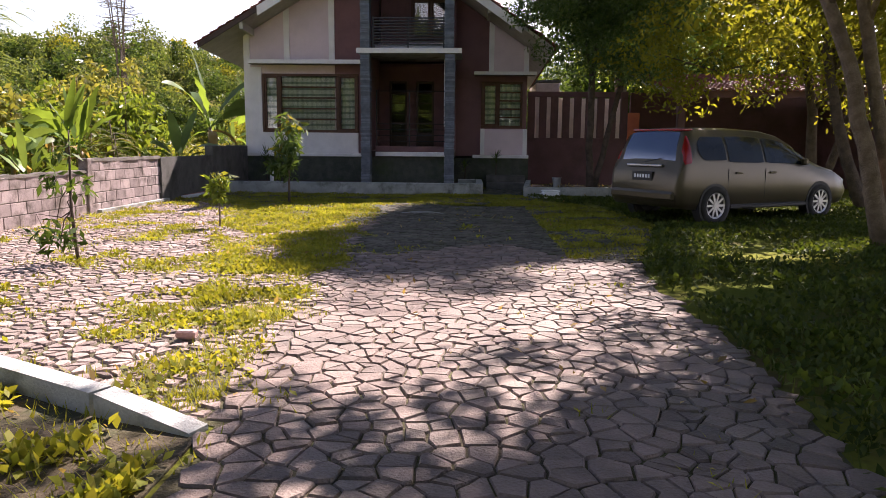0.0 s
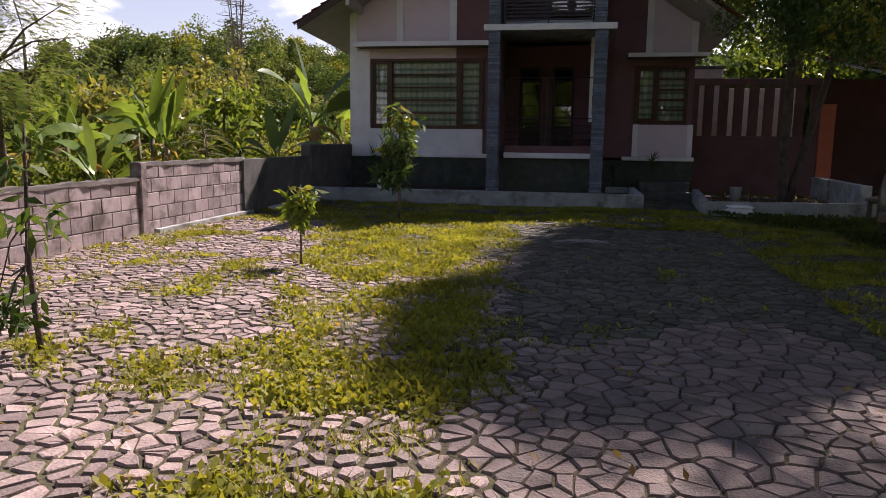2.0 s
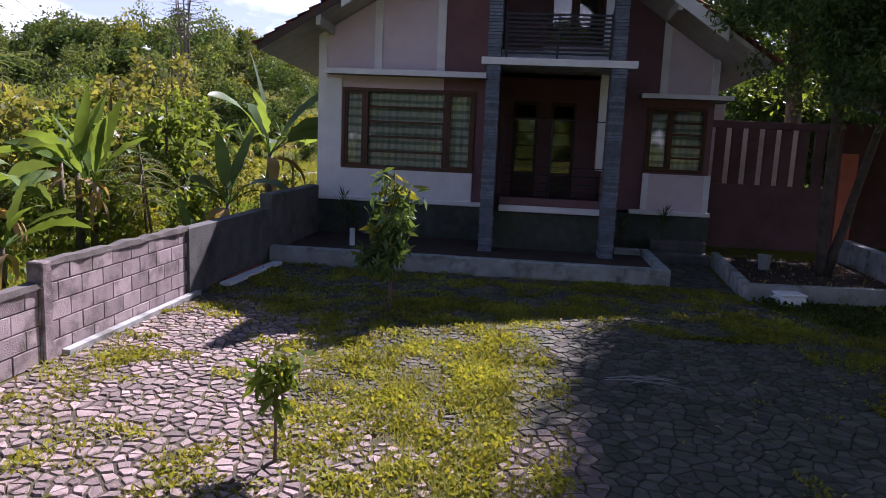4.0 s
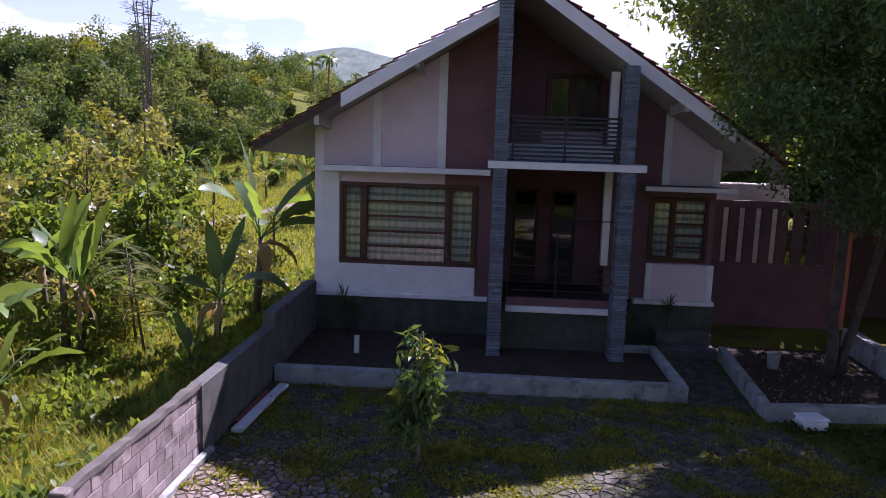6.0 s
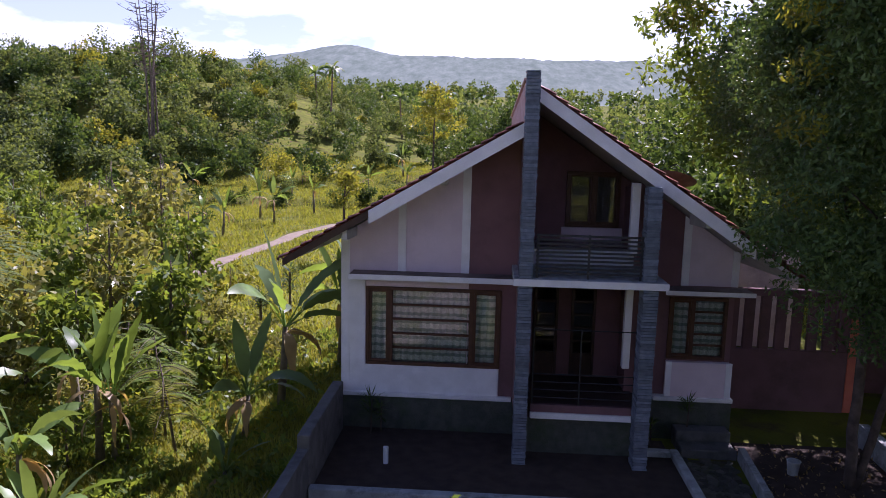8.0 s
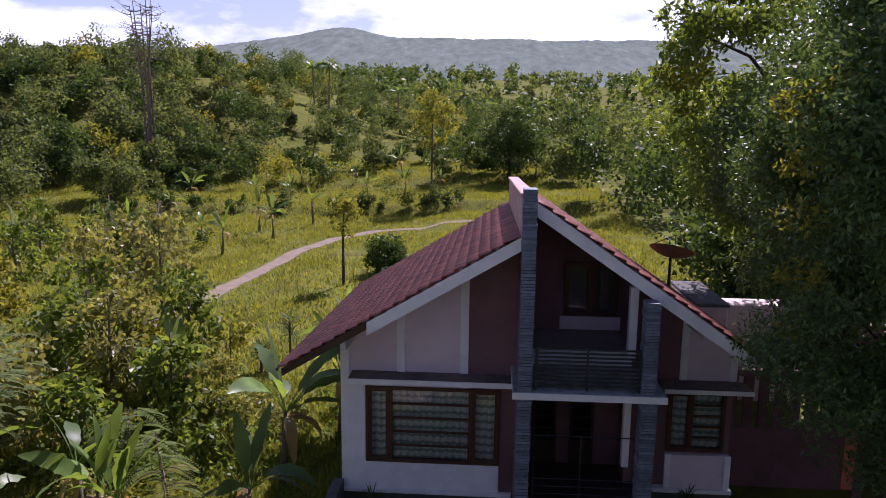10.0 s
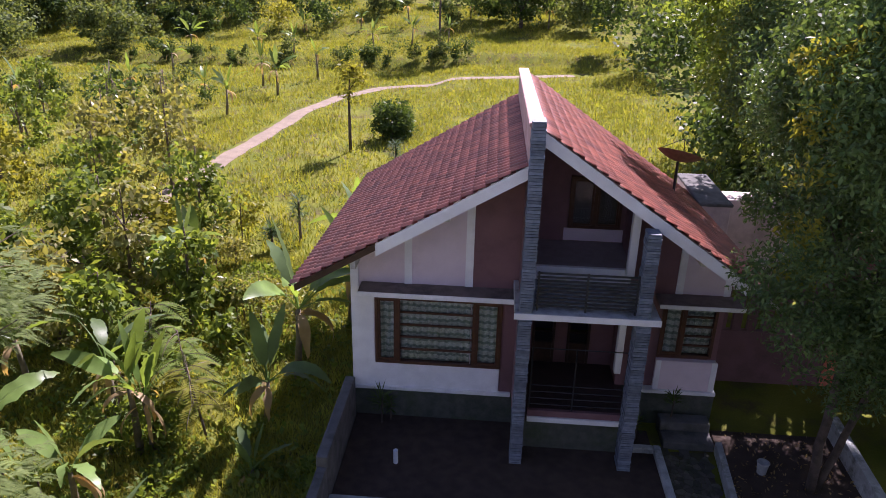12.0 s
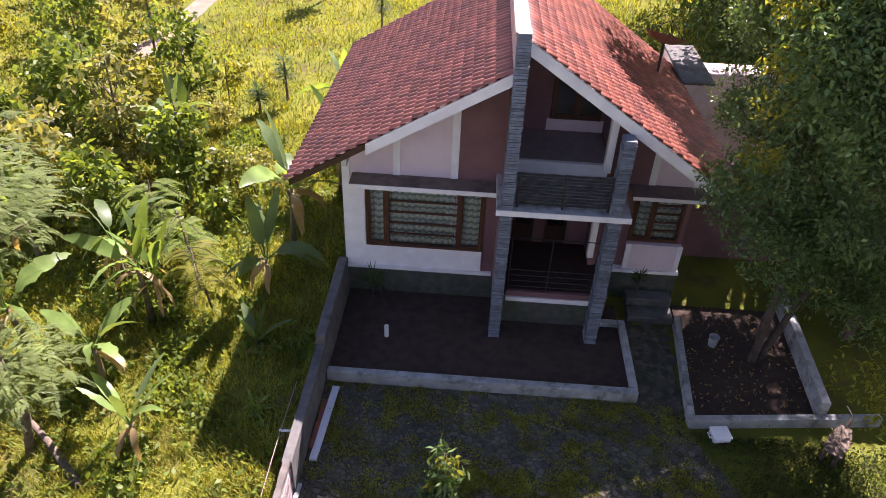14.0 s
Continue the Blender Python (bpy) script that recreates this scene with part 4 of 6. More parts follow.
            g.add([(x + r * math.cos(2 * math.pi * a / 28), yo + o, 0.322 + r * math.sin(2 * math.pi * a / 28)) for a in range(28) for r, o in ((0.19, 0.0), (0.218, s * 0.015))],
                  [(2 * a, 2 * a + 1, 2 * ((a + 1) % 28) + 1, 2 * ((a + 1) % 28)) for a in range(28)])
            part("rim", g, M_ALLOY, wheel, "silver multi-spoke rim")
            part("arch", Geo().tube([(x, s * 0.70, 0.322), (x, s * 0.862, 0.322)], [0.365, 0.365], 24), M_BLACK, car)
    car.location = loc
    car.scale = (1.04, 1.04, 1.05)
    car.rotation_euler = (0, 0, radians(heading))
    return car


build_car((4.86, 13.40, 0.02), 30)


# ---- plants ----
RNG = np.random.default_rng(7)


def unit(v):
    return v / np.maximum(np.linalg.norm(v, axis=1, keepdims=True), 1e-9)


def leaves(p, size, width=0.42, up=0.5, droop=0.2, rng=None):
    """Folded four-cornered leaves at p (n, 3): arrays of vertices and quads."""
    r = rng or RNG
    n = len(p)
    size = np.broadcast_to(np.asarray(size, float), (n,)) * r.uniform(0.65, 1.25, n)
    d = unit(r.normal(size=(n, 3)) + np.array((0, 0, -droop)))
    nn = r.normal(size=(n, 3)) + np.array((0, 0, up * 2))
    s = unit(np.cross(d, nn))
    w = unit(np.cross(s, d))
    L = size[:, None]
    a = p
    b = p + d * L * 0.5 + s * L * width * 0.5 + w * L * 0.08
    c = p + d * L
    e = p + d * L * 0.5 - s * L * width * 0.5 + w * L * 0.08
    v = np.stack((a, b, c, e), axis=1).reshape(-1, 3)
    f = np.arange(4 * n).reshape(n, 4)
    return v, f


def clump_points(centres, radii, per, rng=None, squash=0.7):
    """Leaf points gathered in uneven clumps, denser to the outside."""
    r = rng or RNG
    out = []
    for c, rad in zip(centres, radii):
        k = max(3, int(per * r.uniform(0.6, 1.4)))
        q = unit(r.normal(size=(k, 3))) * (r.uniform(0.25, 1.0, (k, 1)) ** 0.55) * rad
        q[:, 2] *= squash
        out.append(q + c)
    return np.concatenate(out)


def crown_centres(c, radii, n, rng, shell=0.55):
    q = unit(rng.normal(size=(n, 3))) * rng.uniform(shell, 1.0, (n, 1))
    return np.array(c) + q * np.array(radii)


def tree(name, trunks, crown, n_clump, per, leaf, material, label, bark=None, clump=(0.5, 1.0), limbs=7, seed=1, young=None, droop=0.25, width=0.42, group="", shell=0.5, category="tree"):
    """trunks: lists of (x, y, z, radius); crown: (centre, radii) or several; young: (centre, radius, count) clumps of bright leaves."""
    rng = np.random.default_rng(seed)
    base = trunks[0][0][:3]
    t = thing(name, base, label, category, group)
    tops = []
    for tr in trunks:
        pts, rad = [], []
        for i in range(len(tr) - 1):
            for k in range(3):
                u = k / 3
                q = np.array(tr[i]) * (1 - u) + np.array(tr[i + 1]) * u
                pts.append(q[:3] + rng.normal(size=3) * q[3] * 0.12)
                rad.append(q[3])
        pts.append(np.array(tr[-1][:3]))
        rad.append(tr[-1][3])
        part("trunk", Geo().tube(pts, rad, 10), bark or M_BARK, t, smooth=True)
        tops.append((pts, rad))
    crowns = crown if isinstance(crown, list) else [crown]
    cs = np.concatenate([crown_centres(c, r, max(3, n_clump // len(crowns)), rng, shell) for c, r in crowns])
    for k in range(limbs):
        pts, rad = tops[k % len(tops)]
        i = len(pts) // 2 + int(rng.integers(0, len(pts) - len(pts) // 2))
        a, b = np.array(pts[i]), cs[int(rng.integers(0, len(cs)))]
        m1 = a * 0.6 + b * 0.4 + np.array((0, 0, 0.12 * np.linalg.norm(b - a)))
        m2 = a * 0.25 + b * 0.75 + rng.normal(size=3) * 0.1
        r0 = rad[i] * 0.55
        part("limb", Geo().tube([a, m1, m2, b], [r0, r0 * 0.7, r0 * 0.45, r0 * 0.15], 6), bark or M_BARK, t, smooth=True)
    p = clump_points(cs, rng.uniform(clump[0], clump[1], len(cs)), per, rng)
    v, f = leaves(p, leaf, width, 0.4, droop, rng)
    big_mesh("crown", v, f, material, parent=t)
    if young:
        p = np.concatenate([clump_points([c], [r], k, rng) for c, r, k in young])
        v, f = leaves(p, leaf, width, 0.4, droop, rng)
        tagged(big_mesh("young_leaves", v, f, M_LEAFY, parent=t), "bright yellow-green leaf clumps")
    return t


def blade(geo_v, geo_f, a, d, up, length, width, bend, tear, rng, n=9):
    """One banana leaf: midrib arc with two ragged, slightly folded halves."""
    side = d.cross(Vector((0, 0, 1))).normalized()
    roll = rng.uniform(-0.95, 0.95)
    side = side * math.cos(roll) + Vector((0, 0, 1)) * math.sin(roll)
    pts = []
    p = Vector(a)
    ang = up
    for i in range(n + 1):
        pts.append(p.copy())
        dirv = d * math.cos(ang) + Vector((0, 0, 1)) * math.sin(ang)
        p = p + dirv * (length / n)
        ang -= bend / n
    rows = []
    for i, q in enumerate(pts):
        u = i / n
        w = width * (math.sin(math.pi * min(1, 0.06 + u ** 0.85 * 0.93)) ** 0.75) * (0.15 if i == 0 else 1)
        rows.append((q, w))
    k = len(geo_v)
    for i, (q, w) in enumerate(rows):
        for s in (-1, 1):
            jag = 1 - (rng.random() * tear)
            geo_v.append(tuple(q + side * s * w * 0.5 * jag + Vector((0, 0, 0.10 * w - rng.random() * tear * 0.25 * w))))
        geo_v.append(tuple(q))
    for i in range(n):
        o = k + i * 3
        geo_f.append((o + 2, o + 1, o + 4, o + 5))
        geo_f.append((o, o + 2, o + 5, o + 3))
    return pts


def banana(base, stem_h, n, length, seed, label="banana plant with broad ragged leaves", upright=0.35, dull=0.3, stems=1):
    rng = random.Random(seed)
    t = thing("banana_plant", base, label, "plant", "banana plants in the garden")
    for s in range(stems):
        b = Vector(base) + Vector((rng.uniform(-0.5, 0.5), rng.uniform(-0.4, 0.4), 0)) * (1 if s else 0)
        h = stem_h * (1 if s == 0 else rng.uniform(0.6, 0.95))
        top = b + Vector((rng.uniform(-0.18, 0.18), rng.uniform(-0.15, 0.15), h))
        r = 0.055 + 0.028 * h
        part("stem", Geo().tube([b, b.lerp(top, 0.5) + Vector((0.02, 0.01, 0)), top], [r, r * 0.8, r * 0.5], 9), M_STEM, t, smooth=True)
        for k in range(n):
            a = 2.4 * k + rng.uniform(-0.4, 0.4)
            d = Vector((math.cos(a), math.sin(a), 0))
            up = rng.uniform(1.2, 1.5) if rng.random() < upright else rng.uniform(0.35, 1.1)
            v, f = [], []
            st = top + d * 0.03
            pl = 0.25 * length
            tip = st + (d * math.cos(up) + Vector((0, 0, math.sin(up)))) * pl
            L = length * rng.uniform(0.7, 1.1)
            blade(v, f, tip, d, up - 0.05, L, 0.27 * L * rng.uniform(0.85, 1.15), rng.uniform(0.5, 1.7) if up < 1.2 else rng.uniform(0.1, 0.5), rng.uniform(0.10, 0.55), rng, 14)
            leaf = link_mesh("leaf", v, f, M_BANANAD if rng.random() < dull else M_BANANA, t, "", True)
            part("stalk", Geo().tube([st, tip], [0.025, 0.016], 5), M_BANANA, leaf)
        for k in range(3):
            a = rng.uniform(0, 6.28)
            d = Vector((math.cos(a), math.sin(a), 0))
            v, f = [], []
            blade(v, f, top - Vector((0, 0, 0.15)), d, 0.1, length * 0.7, 0.16 * length, 2.2, 0.6, rng, 7)
            tagged(link_mesh("dry_leaf", v, f, M_DRY, t, "", True), "hanging dry leaf")
    return t


def pinnate(name, base, height, n, length, seed, material, label, lean=(0, 0), group=""):
    """Slender stem with a head of feathered compound leaves."""
    rng = np.random.default_rng(seed)
    b = Vector(base)
    top = b + Vector((lean[0], lean[1], height))
    t = thing(name, base, label, "plant", group)
    part("stem", Geo().tube([b, b.lerp(top, 0.5), top], [0.035, 0.028, 0.015], 7), M_BARK, t, smooth=True)
    ps, ds = [], []
    for k in range(n):
        a = 2.4 * k + rng.uniform(-0.3, 0.3)
        u = k / n
        st = b.lerp(top, 0.45 + 0.55 * u)
        d = Vector((math.cos(a), math.sin(a), 0))
        L = length * rng.uniform(0.7, 1.1)
        pts = [st + d * L * s + Vector((0, 0, L * (0.45 * s - 0.75 * s * s))) for s in np.linspace(0, 1, 7)]
        part("leaf_stalk", Geo().tube(pts, [0.012] * 6 + [0.004], 4), M_STEM, t)
        side = d.cross(Vector((0, 0, 1)))
        for s in np.linspace(0.18, 1, 15):
            q = st + d * L * s + Vector((0, 0, L * (0.45 * s - 0.75 * s * s)))
            for sg in (-1, 1):
                ps.append(q)
                ds.append((side * sg + d * 0.45 + Vector((0, 0, -0.15))).normalized() * L * 0.26 * (1.1 - 0.7 * abs(s - 0.5)))
    p, d = np.array(ps), np.array(ds)
    s = unit(np.cross(d, np.array((0, 0, 1.0)))) * np.linalg.norm(d, axis=1, keepdims=True) * 0.11
    v = np.stack((p, p + d * 0.5 + s, p + d, p + d * 0.5 - s), 1).reshape(-1, 3)
    tagged(big_mesh("foliage", v, np.arange(len(v)).reshape(-1, 4), material, parent=t), kind="stuff")
    return t


def on(x, y, dz=0.0):
    return (x, y, ground_z(x, y) + dz)


# trees on the right
tree("forked_tree", [[(5.25, 21.4, 0.0, 0.11), (5.2, 21.4, 1.3, 0.10), (5.2, 21.4, 3.2, 0.09), (5.6, 21.2, 7.5, 0.08), (5.0, 20.8, 11.5, 0.04)], [(5.35, 21.4, 0.1, 0.095), (5.7, 21.5, 1.6, 0.08), (6.1, 21.5, 3.4, 0.07), (7.3, 21.4, 7.0, 0.05)]],
     [((5.6, 19.2, 8.8), (2.9, 3.4, 3.6)), ((6.8, 20.2, 6.8), (2.0, 1.6, 2.6)), ((4.6, 20.4, 6.2), (1.9, 2.2, 2.8)), ((4.8, 18.8, 9.0), (2.2, 1.8, 1.8)), ((6.0, 20.5, 4.4), (1.9, 1.6, 1.3)), ((4.9, 22.4, 8.0), (1.9, 2.0, 2.6)), ((4.2, 18.9, 9.6), (1.5, 1.6, 1.6)), ((5.6, 21.0, 12.0), (2.0, 2.0, 1.9)), ((4.9, 21.8, 9.8), (1.6, 2.0, 2.2)), ((5.2, 20.8, 12.4), (1.4, 1.6, 1.3)), ((5.9, 27.2, 7.9), (1.3, 1.7, 1.9)), ((5.5, 28.6, 9.0), (1.2, 1.5, 1.3)), ((7.3, 27.0, 7.6), (1.8, 1.6, 1.9)), ((4.9, 27.4, 8.0), (0.8, 1.3, 1.0)), ((4.4, 22.9, 9.2), (1.2, 1.4, 1.8)), ((6.0, 20.9, 11.4), (2.4, 2.0, 2.0))], 860, 370, 0.122, M_EVER,
     # last list: brighter leaf colour paints the crown's left edge as sunlit
     "large forked evergreen tree with a dense dark green crown", M_BARKD, (0.55, 1.05), 9, 11, [((2.6, 19.1, 9.7), 0.55, 260), ((2.6, 18.9, 8.85), 0.45, 180), ((3.0, 18.9, 9.9), 0.5, 150), ((2.7, 19.1, 8.0), 0.45, 150), ((2.8, 19.2, 7.1), 0.4, 160), ((3.5, 20.4, 5.9), 0.55, 200)])
tree("leaning_tree", [[(7.5, 10.4, 0.0, 0.14), (7.12, 10.4, 1.4, 0.11), (6.8, 10.4, 2.55, 0.095), (6.45, 10.6, 3.6, 0.085), (6.2, 10.8, 6.5, 0.05)], [(7.75, 10.5, 0.0, 0.12), (7.4, 10.45, 1.4, 0.095), (7.08, 10.4, 2.6, 0.085), (6.8, 10.3, 3.6, 0.08), (7.0, 10.2, 6.5, 0.05)]],
     [((6.3, 9.2, 7.0), (2.0, 1.8, 1.2)), ((6.6, 8.6, 6.6), (2.0, 2.0, 1.0)), ((4.9, 7.4, 6.9), (1.5, 1.9, 0.9)), ((6.1, 10.2, 7.3), (1.5, 0.9, 0.7)), ((7.2, 12.4, 5.6), (2.0, 1.6, 1.0)), ((7.9, 9.6, 6.2), (2.6, 2.6, 1.7)), ((8.2, 8.6, 6.0), (2.4, 2.4, 1.4)), ((8.4, 13.6, 7.0), (1.8, 1.4, 0.9)), ((4.6, 8.5, 7.2), (0.9, 1.2, 0.5)), ((7.0, 6.4, 6.6), (2.4, 2.2, 1.2)), ((6.0, 6.8, 7.2), (2.4, 2.2, 1.0)), ((6.7, 11.3, 6.4), (1.1, 0.9, 0.7)), ((8.3, 11.2, 6.4), (1.6, 1.2, 0.9))], 403, 170, 0.19, M_LEAF, "leaning twin-trunked tree with fine light-green leaves", M_BARK, (0.26, 0.66), 10, 12,
     # clumps near z 7 are unseen, added to shape dappled shade on the lane
     [((2.0, 9.6, 7.2), 0.42, 90), ((2.7, 9.3, 7.3), 0.5, 130), ((1.4, 9.5, 7.0), 0.3, 50), ((3.0, 10.4, 7.1), 0.30, 40), ((4.6, 11.2, 7.2), 0.36, 60), ((5.2, 11.6, 7.3), 0.32, 50), ((4.0, 10.4, 7.2), 0.34, 55), ((5.5, 11.0, 7.2), 0.4, 80), ((3.2, 9.7, 7.0), 0.5, 150), ((3.8, 9.9, 7.1), 0.55, 170), ((4.4, 9.7, 7.0), 0.6, 190), ((5.0, 10.0, 7.1), 0.6, 190), ((5.5, 10.4, 7.0), 0.6, 180), ((3.5, 9.2, 7.1), 0.55, 170), ((4.2, 9.2, 7.2), 0.6, 180), ((4.9, 9.3, 7.1), 0.6, 180), ((4.3, 11.1, 7.1), 0.4, 90), ((5.3, 12.0, 7.0), 0.45, 110), ((5.7, 11.5, 7.0), 0.6, 170), ((6.3, 12.0, 6.9), 0.65, 190), ((6.5, 11.2, 7.2), 0.6, 170), ((6.0, 10.9, 7.4), 0.55, 150), ((7.0, 12.8, 6.8), 0.6, 170), ((6.2, 12.9, 6.9), 0.5, 120), ((5.8, 13.0, 3.6), 0.6, 160), ((6.8, 13.4, 3.5), 0.7, 200), ((5.3, 12.6, 4.1), 0.5, 120), ((7.8, 14.0, 3.4), 0.7, 180)])
tree("leafy_yard_tree", [[(10.4, 18.8, 0.0, 0.14), (10.0, 18.4, 2.2, 0.11), (9.4, 18.0, 4.6, 0.06)], [(10.5, 18.8, 0.1, 0.11), (11.0, 18.4, 2.4, 0.09), (11.6, 17.8, 4.8, 0.05)]], [((7.0, 17.4, 3.6), (1.9, 1.1, 1.6)), ((8.8, 17.0, 4.2), (2.0, 1.2, 1.7)), ((11.0, 17.2, 4.0), (2.2, 1.3, 2.0)), ((7.6, 16.6, 5.6), (2.2, 1.2, 1.3))], 110, 90, 0.15, M_LEAFY,
     "backlit yellow-green broadleaf tree behind the parked car", M_BARKD, (0.35, 0.75), 10, 18)
tree("slender_tree", [[(10.4, 16.5, 0.0, 0.15), (10.0, 16.5, 1.05, 0.13), (9.6, 16.5, 2.36, 0.11), (9.3, 16.5, 3.8, 0.09), (9.1, 16.6, 6.5, 0.04)]], ((9.4, 17.2, 4.9), (2.4, 1.6, 1.8)), 70, 130, 0.16, M_LEAFY,
     "slender dark-trunked tree beside the parked car", M_BARKD, (0.4, 0.8), 8, 13, [((8.3, 16.6, 3.7), 0.7, 160), ((9.6, 16.9, 3.3), 0.7, 160)])
tree("tall_tree", [[(8.5, 33.0, 0.0, 0.3), (8.3, 33.0, 5.0, 0.24), (7.8, 33.0, 12.0, 0.1)]], [((6.0, 32.5, 10.5), (3.0, 3.0, 4.5)), ((9.5, 33, 8.5), (4.5, 3.5, 4.5))], 130, 170, 0.28, M_LEAF,
     "tall broadleaf tree behind the house", M_BARKD, (0.6, 1.2), 9, 14, [((4.0, 32.0, 11.0), 0.9, 160), ((5.5, 31.5, 9.0), 0.8, 140)])
tree("tall_tree", [[(14.0, 29.5, 0.0, 0.3), (13.8, 29.5, 5.0, 0.24), (13.5, 29.5, 11.0, 0.1)]], ((13.5, 29.5, 8.8), (5.0, 3.0, 4.6)), 60, 90, 0.26, M_LEAF,
     "tall dark broadleaf tree behind the carport", M_BARKD, (0.7, 1.3), 8, 15)
tree("roadside_tree", [[(13.0, 15.5, 0.0, 0.18), (12.6, 15.5, 3.0, 0.15), (12.2, 15.5, 8.0, 0.06)]], ((12.2, 16.0, 5.6), (3.4, 2.4, 3.0)), 60, 90, 0.18, M_LEAFY,
     "leafy tree at the yard's edge", M_BARKD, (0.6, 1.1), 7, 16, [((10.6, 15.6, 3.4), 0.8, 200), ((12.0, 15.0, 2.8), 0.8, 200)])
tree("roadside_tree", [[(16.5, 22.0, 0.0, 0.2), (16.2, 22.0, 3.5, 0.16), (15.8, 22.0, 9.0, 0.06)]], ((15.8, 22.5, 5.6), (3.8, 2.4, 3.6)), 56, 80, 0.22, M_LEAFY,
     "leafy tree at the yard's edge", M_BARKD, (0.6, 1.2), 7, 17, [((13.8, 21.0, 3.2), 0.9, 180)])

# added out of view, beside and above the camera, to darken the foreground shade
tree("roadside_tree", [[(8.6, 3.4, 0.0, 0.17), (8.3, 3.4, 2.6, 0.14), (7.6, 3.6, 5.5, 0.06)]], [((6.6, 3.4, 6.0), (2.8, 2.8, 1.4)), ((8.6, 2.0, 6.4), (2.6, 2.8, 1.6)), ((4.0, 1.6, 7.4), (2.6, 2.8, 1.0)), ((1.2, 0.0, 8.0), (2.8, 3.0, 1.0)), ((-2.0, -2.4, 8.2), (3.0, 3.0, 1.2)), ((4.6, -3.6, 7.4), (3.6, 3.0, 1.4))], 330, 200, 0.24, M_LEAF,
     "unseen leafy tree added to block sky light over the driveway", M_BARKD, (0.4, 0.9), 8, 19)

# saplings in the yard
tree("young_mango_tree", [[(-2.30, 16.5, 0.0, 0.03), (-2.28, 16.5, 0.9, 0.022), (-2.26, 16.45, 2.0, 0.01)]], [((-2.26, 16.45, 1.55), (0.27, 0.27, 0.55)), ((-2.34, 16.4, 0.9), (0.34, 0.32, 0.32))], 36, 15, 0.21, M_EVER,
     "young mango tree with drooping long leaves", M_BARK, (0.10, 0.20), 6, 21, [((-2.2, 16.4, 1.75), 0.22, 26), ((-2.4, 16.35, 1.2), 0.2, 18)], 0.6, 0.3, category="sapling")
tree("small_sapling", [[(-2.26, 11.85, 0.0, 0.014), (-2.26, 11.85, 0.4, 0.012), (-2.24, 11.85, 0.8, 0.006)]], ((-2.24, 11.85, 0.64), (0.15, 0.15, 0.24)), 14, 10, 0.17, M_LEAF,
     "thin green sapling planted among the cobbles", M_BARK, (0.06, 0.12), 3, 22, [((-2.24, 11.85, 0.84), 0.1, 12)], 0.5, 0.3, category="sapling")
tree("wilting_sapling", [[(-2.66, 8.3, 0.0, 0.02), (-2.71, 8.3, 0.6, 0.018), (-2.71, 8.35, 1.5, 0.008)]], [((-2.71, 8.3, 1.0), (0.30, 0.28, 0.40)), ((-2.81, 8.2, 0.35), (0.28, 0.2, 0.14))], 20, 9, 0.15, M_LEAFD,
     "thin sapling with sparse drooping dark leaves", M_BARKD, (0.09, 0.18), 5, 23, None, 0.8, 0.35, category="sapling")

# banana plants and garden plants beyond the wall
banana(on(-10.4, 21.9), 1.9, 6, 1.65, 31, "banana plant with bright upright and drooping leaves", 0.42, 0.2, 2)
banana(on(-11.3, 22.6), 2.1, 6, 1.5, 32, upright=0.4)
banana(on(-10.7, 19.6), 1.4, 7, 1.5, 33, "banana plant with drooping pale leaves", 0.15, 0.4)
banana(on(-7.35, 25.2), 2.2, 9, 2.3, 34, "banana plant with dark ragged leaves beside the house", 0.2, 0.6)
banana(on(-7.7, 23.4), 1.1, 8, 1.6, 35, "small banana plant with dark leaves", 0.4, 0.7)
banana(on(-6.9, 18.7), 0.12, 6, 0.5, 36, "very small young banana shoot", 0.2, 0.3)
banana(on(-7.3, 20.9), 0.3, 5, 1.0, 37, "small banana shoot in the shade", 0.5, 0.8)
banana(on(-6.4, 28.2), 2.0, 7, 1.6, 38, "banana plant with bright leaves behind the house corner", 0.6, 0.1)
banana(on(-6.6, 31.5), 2.3, 7, 1.6, 39, upright=0.5, dull=0.1)
banana(on(-12.2, 29.9), 2.3, 7, 1.3, 40, "old banana plant with dark stems", 0.2, 0.8, 2)
banana(on(-13.2, 29.7), 2.0, 6, 1.3, 41, "old banana plant with dark stems", 0.2, 0.8, 2)
banana(on(-13.0, 20.5), 1.7, 7, 1.6, 42, upright=0.3)
banana(on(-9.3, 18.0), 0.9, 7, 1.4, 44, "small banana plant with pale drooping leaves", 0.2, 0.4)
banana(on(-11.9, 16.6), 1.2, 7, 1.6, 45, "banana plant with drooping pale leaves", 0.2, 0.5)
banana(on(-14.5, 24.0), 1.8, 7, 1.5, 43, upright=0.4)
rg = random.Random(5)
for x, y in ((-22, 60), (-20.5, 68), (-23, 72), (-26, 66), (-30, 62), (-19, 76), (-24, 86), (-16, 90), (-29, 90), (-36, 88), (-12, 92), (-33, 76), (-8, 94), (-27, 102), (-20, 104), (-14, 106), (-6, 108), (-38, 60), (-31, 50), (0, 108), (4, 104)):
    banana(on(x, y), rg.uniform(1.2, 2.4), 6, rg.uniform(1.3, 2.0), int(100 + y * 3 + x), "banana plant standing in the field", 0.45, 0.4)
pinnate("cassava_plant", on(-9.6, 23.4), 2.6, 16, 1.0, 51, M_LEAF, "slender garden plant with feathered leaves", (-0.25, 0.1))
pinnate("cassava_plant", on(-9.0, 22.6), 2.2, 14, 0.9, 52, M_LEAFY, "slender garden plant with yellowing feathered leaves", (-0.3, 0.0))
